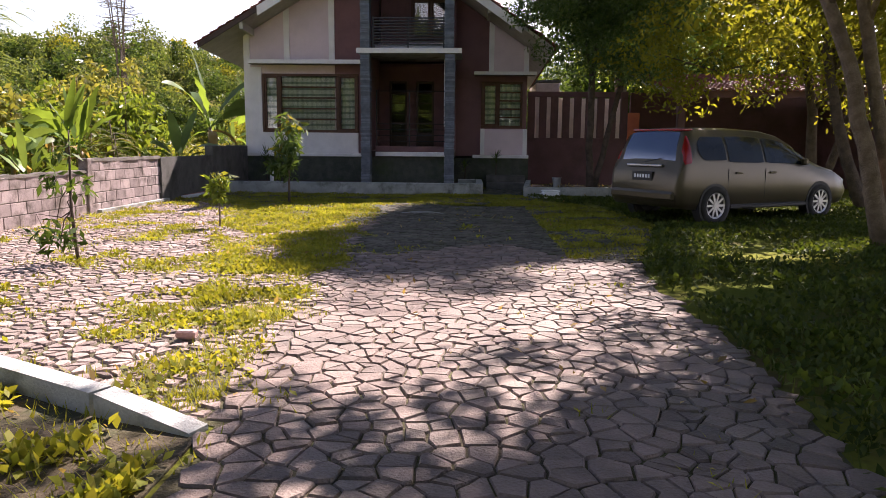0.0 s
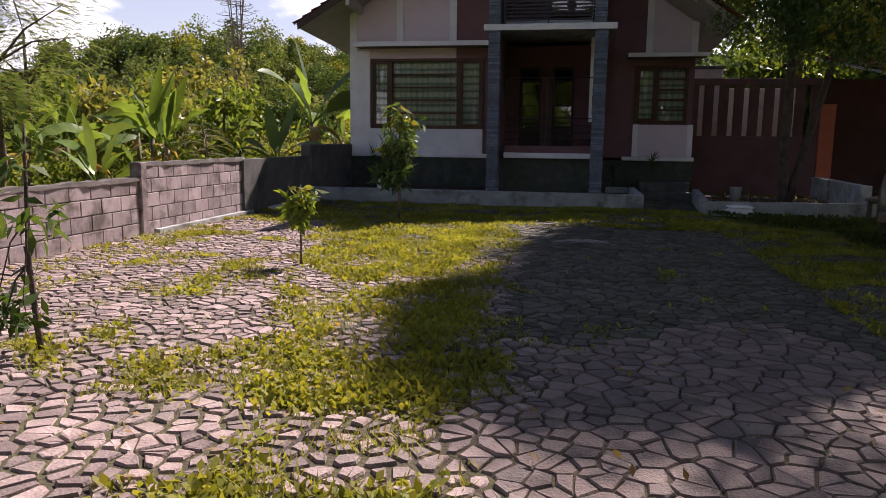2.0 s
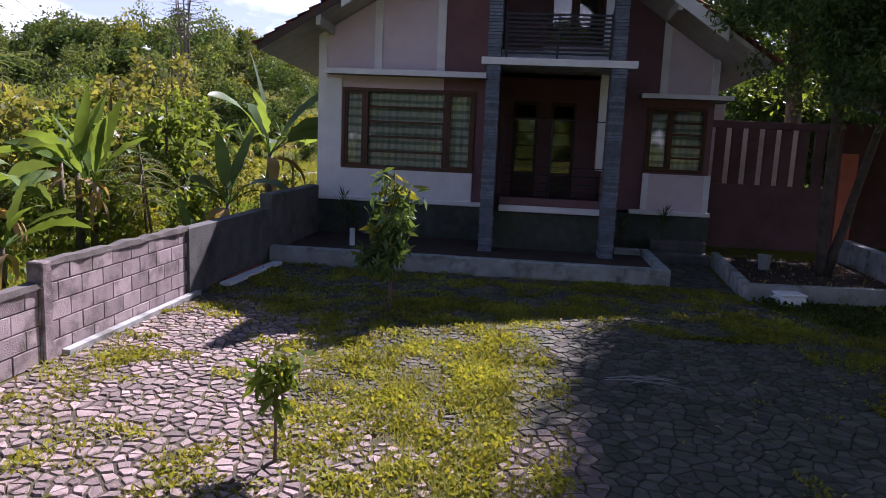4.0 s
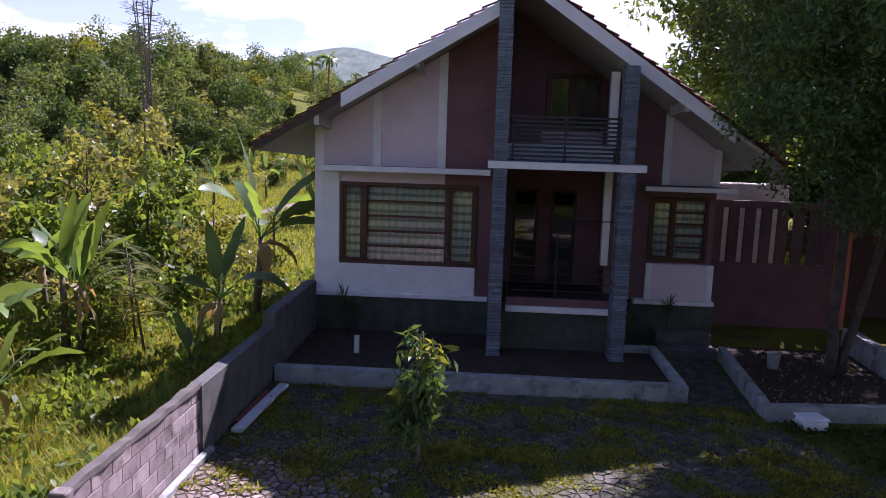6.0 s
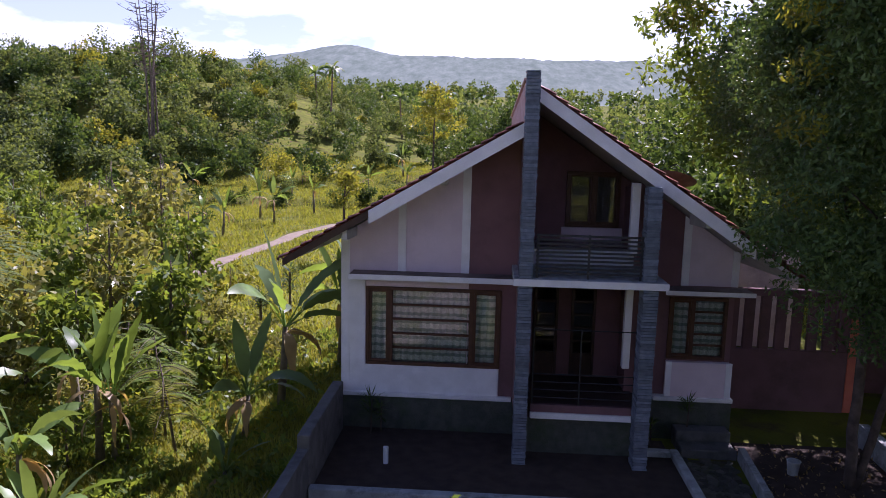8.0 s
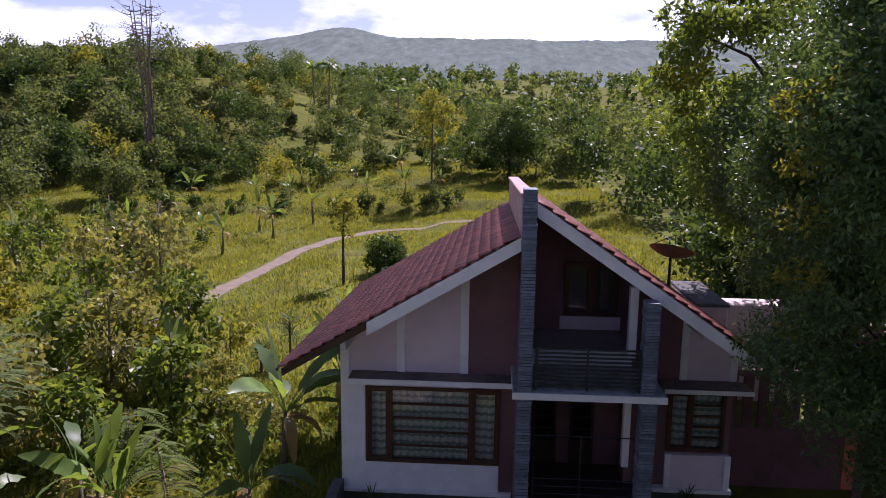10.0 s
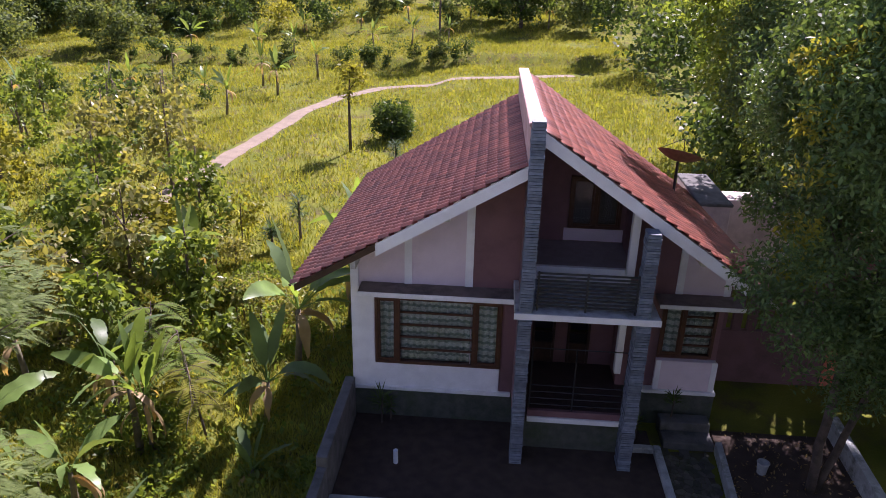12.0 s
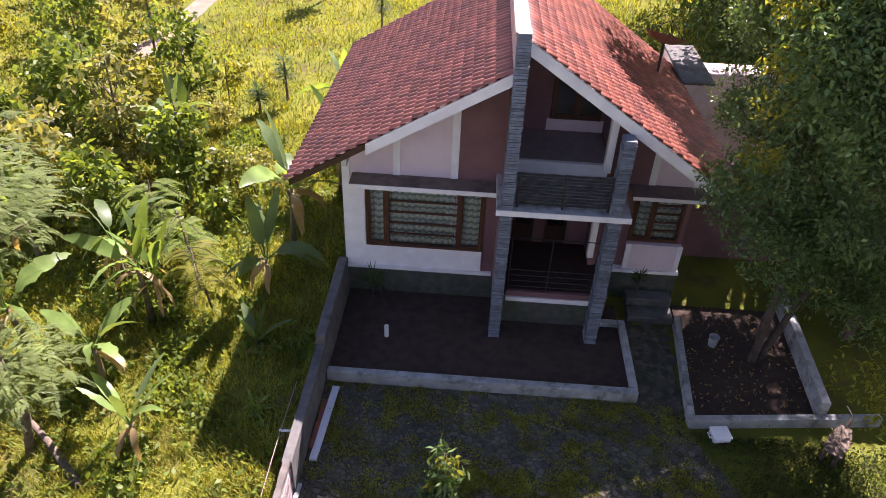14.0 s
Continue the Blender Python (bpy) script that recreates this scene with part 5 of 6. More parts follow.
pinnate("cassava_plant", on(-11.6, 25.2), 2.4, 14, 1.0, 53, M_LEAF, "slender garden plant with feathered leaves", (0.2, 0.1))

# feathery trees near the wall
def frond_tree(base, top, crowns, n, seed, label):
    """Tree with airy sprays: thin rachises bearing paired leaflets."""
    r = np.random.default_rng(seed)
    t = thing("feathery_tree", base, label, "tree", "feathery trees")
    b, e = Vector(base), Vector(top)
    part("trunk", Geo().tube([b, b.lerp(e, 0.5) + Vector((0.15, 0.1, 0)), e], [0.11, 0.08, 0.03], 9), M_BARK, t, smooth=True)
    ps, ds = [], []
    for c, rad in crowns:
        for k in range(4):
            q = Vector(c) + Vector(r.normal(size=3) * np.array(rad) * 0.35)
            st = b.lerp(e, float(r.uniform(0.5, 1.0)))
            part("limb", Geo().tube([st, st.lerp(q, 0.5) + Vector((0, 0, 0.25)), q], [0.035, 0.025, 0.01], 5), M_BARK, t)
        st = crown_centres(c, rad, n // len(crowns), r, 0.15)
        for p in st:
            d = p - np.array(c)
            d[2] *= 0.4
            d = d / max(np.linalg.norm(d), 1e-6) + r.normal(size=3) * 0.45
            d[2] = d[2] * 0.4 + 0.15
            d /= np.linalg.norm(d)
            L = r.uniform(0.22, 0.42)
            side = np.cross(d, (0, 0, 1.0))
            side /= max(np.linalg.norm(side), 1e-6)
            for u in np.linspace(0.08, 1, 12):
                q = p + d * L * u + np.array((0, 0, -0.45 * L * u * u))
                for sg in (-1, 1):
                    ps.append(q)
                    ds.append((side * sg + d * 0.5 - np.array((0, 0, 0.3))) * L * 0.24 * (1.15 - 0.6 * u))
    p, d = np.array(ps), np.array(ds)
    w = unit(np.cross(d, np.array((0, 0, 1.0)))) * np.linalg.norm(d, axis=1, keepdims=True) * 0.19
    v = np.stack((p, p + d * 0.5 + w, p + d, p + d * 0.5 - w), 1).reshape(-1, 3)
    tagged(big_mesh("crown", v, np.arange(len(v)).reshape(-1, 4), M_FEATHER, parent=t), kind="stuff")
    return t


frond_tree((-13.2, 19.0, -1.0), (-12.6, 19.4, 6.0), [((-12.3, 19.2, 5.0), (2.4, 2.0, 1.2)), ((-13.6, 18.6, 3.4), (2.0, 1.8, 1.2)), ((-13.0, 20.4, 4.2), (2.0, 1.8, 1.2))], 1500, 61, "tall feathery-leaved tree beyond the garden wall")
frond_tree((-11.6, 17.6, -1.0), (-11.1, 17.5, 2.6), [((-11.2, 17.5, 2.2), (1.6, 1.4, 0.9)), ((-12.4, 17.0, 1.5), (1.3, 1.2, 0.8))], 850, 62, "small feathery-leaved tree beyond the garden wall")
frond_tree((-15.5, 23.0, -1.0), (-15.0, 23.0, 4.4), [((-15.0, 23.0, 3.8), (2.2, 2.0, 1.2)), ((-16.0, 22.0, 2.4), (1.8, 1.6, 1.0))], 850, 63, "feathery-leaved tree beyond the garden wall")
frond_tree((-14.6, 16.0, -1.0), (-14.2, 16.0, 3.4), [((-14.2, 16.0, 3.0), (2.0, 1.8, 1.1)), ((-15.2, 15.4, 1.8), (1.6, 1.4, 0.9))], 800, 64, "feathery-leaved tree beyond the garden wall")

# young large-leaved trees, yellowing
for i, (x, y, h, m) in enumerate(((-14.1, 29.2, 4.6, M_TEAK), (-16.0, 37.0, 6.6, M_TEAK), (-18.7, 43.0, 6.0, M_TEAK), (-13.8, 34.5, 4.4, M_LEAF), (-20.0, 38.5, 5.4, M_TEAK), (-17.5, 32.0, 4.0, M_LEAF), (-23.0, 46.0, 6.0, M_LEAFD), (-19.5, 30.0, 3.6, M_LEAF), (-24.5, 38.0, 4.5, M_LEAFY), (-28.0, 45.0, 5.0, M_LEAF), (-22.0, 33.0, 3.8, M_LEAF), (-11.6, 28.0, 3.6, M_LEAF), (-15.6, 30.6, 4.4, M_LEAF), (-15.2, 26.6, 4.0, M_TEAK), (-17.8, 27.8, 4.6, M_LEAF), (-18.2, 35.0, 4.8, M_LEAF), (-13.0, 25.4, 3.2, M_LEAF), (-21.5, 42.0, 5.2, M_TEAK), (-25.5, 50.0, 5.0, M_LEAF), (-27.0, 41.0, 5.6, M_TEAK), (-20.6, 26.0, 4.4, M_LEAF), (-31.0, 52.0, 5.0, M_LEAF), (-29.0, 36.0, 5.0, M_TEAK))):
    b = on(x, y)
    tree("young_teak_tree", [[(*b, 0.07), (x + 0.1, y, b[2] + h * 0.5, 0.05), (x + 0.15, y, b[2] + h, 0.02)]], [((x, y, b[2] + h * 0.75), (h * 0.26, h * 0.26, h * 0.26)), ((x + 0.3, y, b[2] + h * 0.4), (h * 0.28, h * 0.26, h * 0.25))], 44, 24, 0.30, m,
         "young tree with large yellowing leaves" if m in (M_LEAFY, M_TEAK) else "young tree with large green leaves", M_BARK, (0.25, 0.6), 8, 70 + i, None, 0.5, 0.55, "young trees in the garden")
for i, (x, y, h) in enumerate(((-10.0, 35.6, 2.3), (-10.9, 34.6, 1.2), (-7.0, 43.0, 2.6))):
    b = on(x, y)
    t = thing("spiky_shrub", b, "spiky dark rosette shrub in the field edge", "shrub", "spiky shrubs")
    part("stem", Geo().tube([b, (x, y, b[2] + h * 0.8)], [0.06, 0.04], 7), M_BARK, t)
    r2 = np.random.default_rng(200 + i)
    c = np.array((x, y, b[2] + h * 0.65)) + np.array([(0, 0, k * h * 0.04) for k in np.linspace(-5, 6, 130)])
    d = unit(r2.normal(size=(130, 3)) * (1, 1, 0.35) + np.array((0, 0, 0.25))) * 0.55
    s = unit(np.cross(d, (0, 0, 1.0))) * 0.03
    big_mesh("rosette", np.stack((c - s, c + d * 0.5 - s, c + d, c + d * 0.5 + s), 1).reshape(-1, 3), np.arange(520).reshape(-1, 4), M_LEAFD, parent=t)

rs = random.Random(77)
spots = 0
while spots < 46:
    x, y = rs.uniform(-20, -8), rs.uniform(19, 37)
    if x > -9.5 and y < 27 or x > -11 and y > 30:
        continue
    spots += 1
    h = rs.uniform(0.8, 2.2)
    b = on(x, y)
    m = rs.choice((M_LEAF, M_LEAF, M_LEAFY, M_TEAK))
    tree("garden_shrub", [[(*b, 0.03), (x, y, b[2] + h * 0.5, 0.025), (x + 0.05, y, b[2] + h, 0.01)]], ((x, y, b[2] + h * 0.7), (h * 0.45, h * 0.45, h * 0.4)), 18, 26, rs.uniform(0.14, 0.24), m,
         {M_LEAF: "leafy green garden shrub beyond the wall", M_LEAFY: "yellowing garden shrub beyond the wall", M_TEAK: "pale-leaved garden shrub beyond the wall"}[m], M_BARK, (0.2, 0.45), 4, 300 + spots, None, 0.4, 0.5, "garden shrubs", 0.4, "shrub")

# field trees
b = on(-10.8, 50.3)
tree("slim_field_tree", [[(*b, 0.11), (-10.8, 50.3, 2.4, 0.07), (-10.7, 50.3, 4.6, 0.03)]], ((-10.7, 50.3, 3.6), (0.9, 0.9, 1.1)), 18, 34, 0.3, M_LEAFY, "slim tree with a bare trunk in the field", M_BARKD, (0.3, 0.7), 6, 91)
tree("field_shrub", [[(-8.7, 53.6, -0.9, 0.1), (-8.7, 53.6, 1.0, 0.06)]], ((-8.6, 53.6, 0.75), (1.3, 1.2, 1.2)), 40, 70, 0.3, M_LEAFD, "round dark shrub in the field", M_BARKD, (0.4, 0.8), 4, 92)
tree("slim_field_tree", [[(-8.5, 88.0, -0.8, 0.14), (-8.5, 88.0, 6.0, 0.1), (-8.4, 88.0, 12.0, 0.05)]], ((-8.4, 88.0, 9.5), (2.6, 2.4, 3.4)), 36, 60, 0.4, M_LEAFY, "slim tall tree at the field's far edge", M_BARKD, (0.5, 1.0), 7, 93)
tree("round_dark_tree", [[(0.5, 104.0, 1.0, 0.3), (0.5, 104.0, 5.0, 0.2)]], ((0.5, 104.0, 7.0), (4.0, 4.0, 4.8)), 80, 90, 0.5, M_LEAFD, "round dark tree at the field's far edge", M_BARKD, (0.8, 1.5), 5, 94)


def bare_tree(base, h, seed, label):
    """Tall nearly leafless tree: a sheaf of thin stems opening at the top into sparse twigs."""
    r = random.Random(seed)
    t = thing("bare_tree", base, label, "tree")
    b = Vector(base)
    for k in range(7):
        a0 = b + Vector((r.uniform(-0.7, 0.7), r.uniform(-0.5, 0.5), 0))
        e = b + Vector(((k - 3) * 0.62 + r.uniform(-0.25, 0.25), r.uniform(-1, 1), h * r.uniform(0.86, 1.0)))
        m = a0.lerp(e, 0.55) + Vector((-(k - 3) * 0.14, 0, 0))
        part("stem", Geo().tube([a0, m, e], [0.15, 0.11, 0.045], 7), M_BARK, t)
        g = Geo()
        for j in range(13):
            u = 0.50 + 0.5 * r.random() ** 0.7
            p = m.lerp(e, u * 2 - 1)
            a = r.choice((0, math.pi)) + r.uniform(-0.7, 0.7)
            L = r.uniform(0.7, 2.6) * (1.25 - abs(u - 0.75))
            q = p + Vector((math.cos(a) * L, math.sin(a) * L, r.uniform(-0.05, 0.45) * L))
            g.tube([p, p.lerp(q, 0.5) + Vector((0, 0, -0.08 * L)), q], [0.05, 0.036, 0.02], 4, False)
            for i in range(3):
                w = p.lerp(q, r.uniform(0.45, 1.0))
                g.tube([w, w + Vector((r.uniform(-0.5, 0.5), r.uniform(-0.5, 0.5), r.uniform(0.0, 0.45)))], [0.03, 0.016], 3, False)
        tagged(part("twig_spray", g, M_BARK, t), "fine bare side twigs", kind="stuff")
    return t


bare_tree(on(-48.5, 105.0), 23.5, 3, "tall nearly leafless grey tree above the woods")


def palm(base, h, seed):
    r = random.Random(seed)
    t = thing("coconut_palm", base, "tall coconut palm with drooping fronds", "palm", "far palms")
    b = Vector(base)
    top = b + Vector((r.uniform(-0.6, 0.6), 0, h))
    part("trunk", Geo().tube([b, b.lerp(top, 0.5), top], [0.22, 0.17, 0.14], 8), M_BARK, t)
    v, f = [], []
    for k in range(15):
        a = k * 2.4 + r.uniform(-0.3, 0.3)
        blade(v, f, top, Vector((math.cos(a), math.sin(a), 0)), r.uniform(-0.2, 1.2), r.uniform(2.6, 3.6), 0.8, 1.6, 0.6, r, 8)
    link_mesh("fronds", v, f, M_BANANAD, t)
    return t


for i, (x, y, h) in enumerate(((-31.7, 140, 11), (-20, 152, 8), (-12, 165, 8), (-3, 150, 7), (-39, 160, 8), (8, 170, 8))):
    palm(on(x, y), h, i)


# woods on the slopes
def woods(name, material, n, region, size, per, leaf, seed, label):
    r = np.random.default_rng(seed)
    vs = []
    for _ in range(n):
        x, y, k = region(r)
        s = size * r.uniform(0.6, 1.35) * k
        h = s * r.uniform(0.9, 1.6)
        z = ground_z(x, y)
        nc = int(r.integers(7, 13))
        cs = crown_centres((x, y, z + h * 0.95), (s * 0.75, s * 0.75, h * 0.75), nc, r, 0.3)
        p = clump_points(cs, r.uniform(0.32, 0.6, nc) * s, per / nc, r, 0.85)
        p = p[p[:, 2] > z - 0.2]
        v, _ = leaves(p, leaf * k, 0.7, 0.5, 0.1, r)
        vs.append(v)
    v = np.concatenate(vs)
    ob = big_mesh(name, v, np.arange(len(v)).reshape(-1, 4), material)
    return tagged(ob, label, "woods", kind="stuff")


def hill_spot(r):
    while True:
        y = 98 + r.uniform(0, 1) ** 1.2 * 160
        x = r.uniform(-0.75 * y - 5, 0.35 * y)
        if y > 99 + 0.22 * max(0, x + 32) or (x < -36 and y > 96):
            return x, y, 1.0 - 0.30 * smooth01((x + 66) / 36)


def left_spot(r):
    while True:
        y = r.uniform(52, 112)
        x = r.uniform(-0.85 * y, -26)
        if x < -40 - 0.25 * (y - 52) * (1 if y < 80 else 0) and x > -0.85 * y - 4:
            return x, y, 0.9


def right_spot(r):
    return r.uniform(7, 70), r.uniform(48, 130), 1.0


def far_spot(r):
    y = r.uniform(255, 900)
    return r.uniform(-0.72 * y, 0.62 * y), y, 1.0 + y / 900


woods("woodland", M_LEAFD, 360, hill_spot, 3.4, 620, 0.55, 1, "dense dark green woods on the slope")
woods("woodland", M_WOODS, 420, hill_spot, 3.2, 620, 0.55, 2, "dense mid-green woods on the slope")
woods("woodland", M_LEAFY, 50, hill_spot, 2.8, 600, 0.5, 3, "yellowing trees among the woods")
woods("woodland_edge", M_WOODS, 34, left_spot, 2.6, 700, 0.45, 4, "green thicket at the field's side")
woods("woodland_edge", M_LEAFD, 30, left_spot, 2.8, 700, 0.48, 5, "dark thicket at the field's side")
woods("woodland_right", M_WOODS, 44, right_spot, 3.6, 700, 0.5, 6, "green woods beyond the house")
woods("woodland_right", M_LEAFD, 40, right_spot, 3.8, 700, 0.55, 7, "dark woods beyond the house")
woods("far_woodland", M_WOODS, 420, far_spot, 3.4, 60, 1.8, 8, "far wooded valley side")
woods("far_woodland", M_LEAFD, 420, far_spot, 3.4, 60, 1.8, 9, "far dark wooded valley side")


def house_back_spot(r):
    return r.uniform(9, 26), r.uniform(38, 50), 1.0


woods("dark_trees_behind", M_LEAFD, 18, house_back_spot, 4.2, 2600, 0.34, 13, "dark tall trees behind the house")
woods("dark_trees_behind", M_WOODS, 8, house_back_spot, 3.4, 2200, 0.30, 14, "green trees behind the house")


def bank_spot(r):
    x = r.uniform(-46, -3)
    y = 83.2 if r.random() < 0.6 else 66.0 + 0.12 * x
    if y < 80 and x > -24:
        x -= 22
    return x, y + r.uniform(-0.6, 0.6), 0.6


woods("hedge_bank", M_LEAFD, 46, bank_spot, 1.5, 300, 0.34, 11, "dark hedge along the field's terrace banks")
woods("hedge_bank", M_WOODS, 26, bank_spot, 1.9, 300, 0.38, 12, "green shrubs along the field's terrace banks")


def behind_spot(r):
    return r.uniform(-60, 60), r.uniform(-60, -16), 1.5


# added behind the camera, never in view; blocks part of the low sky
woods("roadside_woods", M_LEAF, 46, behind_spot, 4.2, 320, 1.1, 10, "unseen woods added behind the camera")


# ---- paving, grass, small things ----
def inside(poly, x, y):
    c = False
    for i in range(len(poly)):
        (x0, y0), (x1, y1) = poly[i - 1], poly[i]
        if (y0 > y) != (y1 > y) and x < (x1 - x0) * (y - y0) / (y1 - y0) + x0:
            c = not c
    return c


YARD = [(0.55, -3.0), (3.40, -3.0), (3.40, 2.7), (3.55, 3.9), (3.66, 5.4), (3.60, 7.2), (3.78, 8.6), (4.3, 10.4), (5.0, 12.8), (4.6, 16.0), (3.2, 19.1), (3.3, 22.6), (2.16, 22.6), (2.14, 19.82), (-5.24, 19.82), (-5.30, 16.8), (-5.36, 6.72), (-3.55, 5.78), (-0.03, 3.90), (0.56, 3.66)]


def lane_left(y):
    return 0.50 + 0.10 * math.sin(y * 0.9) - 0.25 * max(0, y - 9.5)


def grassiness(x, y):
    """How much grass grows between the stones, 0 to 1."""
    d = noise.noise((x * 0.9, y * 0.9, 5.0)) * 0.5 + noise.noise((x * 2.6, y * 2.6, 8.0)) * 0.5
    mid = 0.12 - 0.175 * max(0, y - 5)
    w = 0.42 + 0.13 * max(0, y - 5)
    g = 0.74 * math.exp(-((x - mid) / min(w, 1.6)) ** 4) * (1.0 if 4.0 < y < 17.5 else 0.35)
    if y > 16.3:
        g = max(g, 0.55)
    if x > 3.0 and y > 9:
        g = max(g, 0.6)
    if x < lane_left(y) - 0.3:
        g = max(g, 0.25)
        if x < wall_x(y) + 0.9:
            g = max(g, 0.45)
    return min(max(g + d * 1.0, 0), 1)


def voronoi_stones(step_fn, poly, seed):
    """Irregular stones: cells of jittered points, clipped by their neighbours."""
    rnd = random.Random(seed)
    pts = []
    xs = [p[0] for p in poly]
    ys = [p[1] for p in poly]
    y = min(ys)
    while y < max(ys):
        x = min(xs)
        row = 0.3
        while x < max(xs):
            s = step_fn(x, y)
            row = min(row, s) if x > -1 else row
            px, py = x + rnd.uniform(-0.47, 0.47) * s, y + rnd.uniform(-0.42, 0.42) * s
            if rnd.random() > 0.14:
                pts.append((px, py))
            x += s * rnd.uniform(0.85, 1.15)
        y += 0.105
    grid = {}
    for i, (x, y) in enumerate(pts):
        grid.setdefault((int(x // 0.30), int(y // 0.30)), []).append(i)
    for i, (x, y) in enumerate(pts):
        if not inside(poly, x, y):
            continue
        cell = [(x - 0.26, y - 0.26), (x + 0.26, y - 0.26), (x + 0.26, y + 0.26), (x - 0.26, y + 0.26)]
        gx, gy = int(x // 0.30), int(y // 0.30)
        near = [j for a in (-1, 0, 1) for b in (-1, 0, 1) for j in grid.get((gx + a, gy + b), ()) if j != i]
        for j in near:
            qx, qy = pts[j]
            mx, my, nx, ny = (x + qx) / 2, (y + qy) / 2, qx - x, qy - y
            out = []
            for k in range(len(cell)):
                (ax, ay), (bx, by) = cell[k - 1], cell[k]
                da, db = (ax - mx) * nx + (ay - my) * ny, (bx - mx) * nx + (by - my) * ny
                if (da <= 0) != (db <= 0):
                    t = da / (da - db)
                    out.append((ax + (bx - ax) * t, ay + (by - ay) * t))
                if db <= 0:
                    out.append((bx, by))
            cell = out
            if len(cell) < 3:
                break
        if len(cell) >= 3:
            yield x, y, cell


def stone_geo(g, x, y, cell, inset, top, rnd):
    cx = sum(p[0] for p in cell) / len(cell)
    cy = sum(p[1] for p in cell) / len(cell)
    low, high = [], []
    for px, py in cell:
        d = math.hypot(px - cx, py - cy)
        k = max(0.25, (d - inset * rnd.uniform(0.6, 1.5)) / max(d, 1e-3))
        qx, qy = cx + (px - cx) * k, cy + (py - cy) * k
        low.append((qx, qy, -0.02))
        k2 = max(0.2, (d * k - 0.008) / max(d * k, 1e-3))
        high.append((cx + (qx - cx) * k2, cy + (qy - cy) * k2, top + rnd.uniform(-0.004, 0.004)))
    n = len(cell)
    mid = [(qx, qy, top - 0.012) for qx, qy, _ in low]
    g.add(low + mid + high, [(i, (i + 1) % n, n + (i + 1) % n, n + i) for i in range(n)] + [(n + i, n + (i + 1) % n, 2 * n + (i + 1) % n, 2 * n + i) for i in range(n)] + [tuple(range(2 * n, 3 * n))])


M_JOINT = mat("mossy_joint_soil", (0.055, 0.042, 0.03), (0.085, 0.085, 0.03), 1.6, 40, 0.95, 0.8, dirt=(0.05, 0.04, 0.03), dirt_scale=2.5)
yard = solo("yard_paving", Geo().add([(x, y, 0.006) for x, y in YARD], [tuple(range(len(YARD)))]), M_JOINT, (0, 0, 0), "stone-paved yard with mossy soil joints", "paving", kind="structure")
lane, cob, moss = Geo(), Geo(), Geo()
singles = 0
rs = random.Random(8)
for x, y, cell in voronoi_stones(lambda x, y: 0.145 if x > lane_left(y) else 0.118, YARD, 3):
    is_lane = x > lane_left(y)
    gr = grassiness(x, y)
    if rs.random() < max(0, gr - 0.70) * 2.0:
        continue
    inset = 0.007 if is_lane else 0.014 + 0.014 * gr
    top = (0.021 if is_lane else 0.020) + rs.uniform(-0.005, 0.005)
    if 3.0 < y < 4.6 and 0.3 < x < 3.2 and singles < 300:
        g = Geo()
        stone_geo(g, x, y, cell, inset, top, rs)
        part("stone", g, M_STONE_P if is_lane else M_STONE2_P, yard)
        singles += 1
    else:
        # mossy stones also cover the tree-shaded area, their dark colour deepening the shade
        mossy = y + 1.2 * noise.noise((x * 0.7, y * 0.7, 2.0)) > (9.6 if x > 0.2 else 13.2 if x > -2.6 else 16.4)
        stone_geo(moss if mossy else lane if is_lane else cob, x, y, cell, inset, top, rs)
tagged(part("lane_stones", lane, M_STONE, yard), "large flat pinkish lane stones", kind="stuff")
tagged(part("mossy_stones", moss, M_STONE3, yard), "mossy cobbles before the house, also darkened for shade", kind="stuff")
tagged(part("cobble_stones", cob, M_STONE2, yard), "small pale cobbles with grassy joints", kind="stuff")


def blades(p, h, w, rng, lean=0.35):
    n = len(p)
    a = rng.uniform(0, 2 * np.pi, n)
    d = np.stack((np.cos(a), np.sin(a), np.zeros(n)), 1)
    s = np.stack((-np.sin(a), np.cos(a), np.zeros(n)), 1) * w
    hh = h * rng.uniform(0.5, 1.4, (n, 1))
    up = np.array((0, 0, 1.0))
    k = rng.uniform(0.1, 1.0, (n, 1)) * lean
    v = np.stack((p - s, p + s, p + up * hh + d * hh * k * 1.6), 1).reshape(-1, 3)
    return v, np.arange(3 * n).reshape(n, 3)


def scatter(n, x0, x1, y0, y1, keep, rng, zf=None):
    out = []
    while len(out) < n:
        x, y = rng.uniform(x0, x1), rng.uniform(y0, y1)
        if rng.random() < keep(x, y):
            out.append((x, y, zf(x, y) if zf else 0.0))
    return np.array(out)


rg = np.random.default_rng(12)


def yard_keep(x, y):
    if not inside(YARD, x, y):
        return 0
    g = grassiness(x, y)
    return max(0, g - 0.28) * (0.3 if x > lane_left(y) and y < 9 else 1.0)


p = scatter(90000, -5.4, 5.0, 2.5, 19.8, lambda x, y: yard_keep(x, y) * (0.25 + 0.75 * smooth01(2.2 * noise.noise((x * 2.1, y * 2.1, 4.0)) + 0.5)), rg)
v, f = blades(p, 0.055, 0.006, rg, 0.9)
tagged(big_mesh("yard_grass", v, f, M_GRASS), "short sparse grass between the yard stones", "grass", kind="stuff")
p = scatter(60000, -5.4, 5.0, 2.5, 19.8, lambda x, y: yard_keep(x, y) ** 1.4 * smooth01(2.4 * noise.noise((x * 1.7, y * 1.7, 6.0)) + 0.6), rg)
v, f = leaves(p + np.array((0, 0, 0.025)), 0.055, 0.6, 1.5, -0.3, rg)
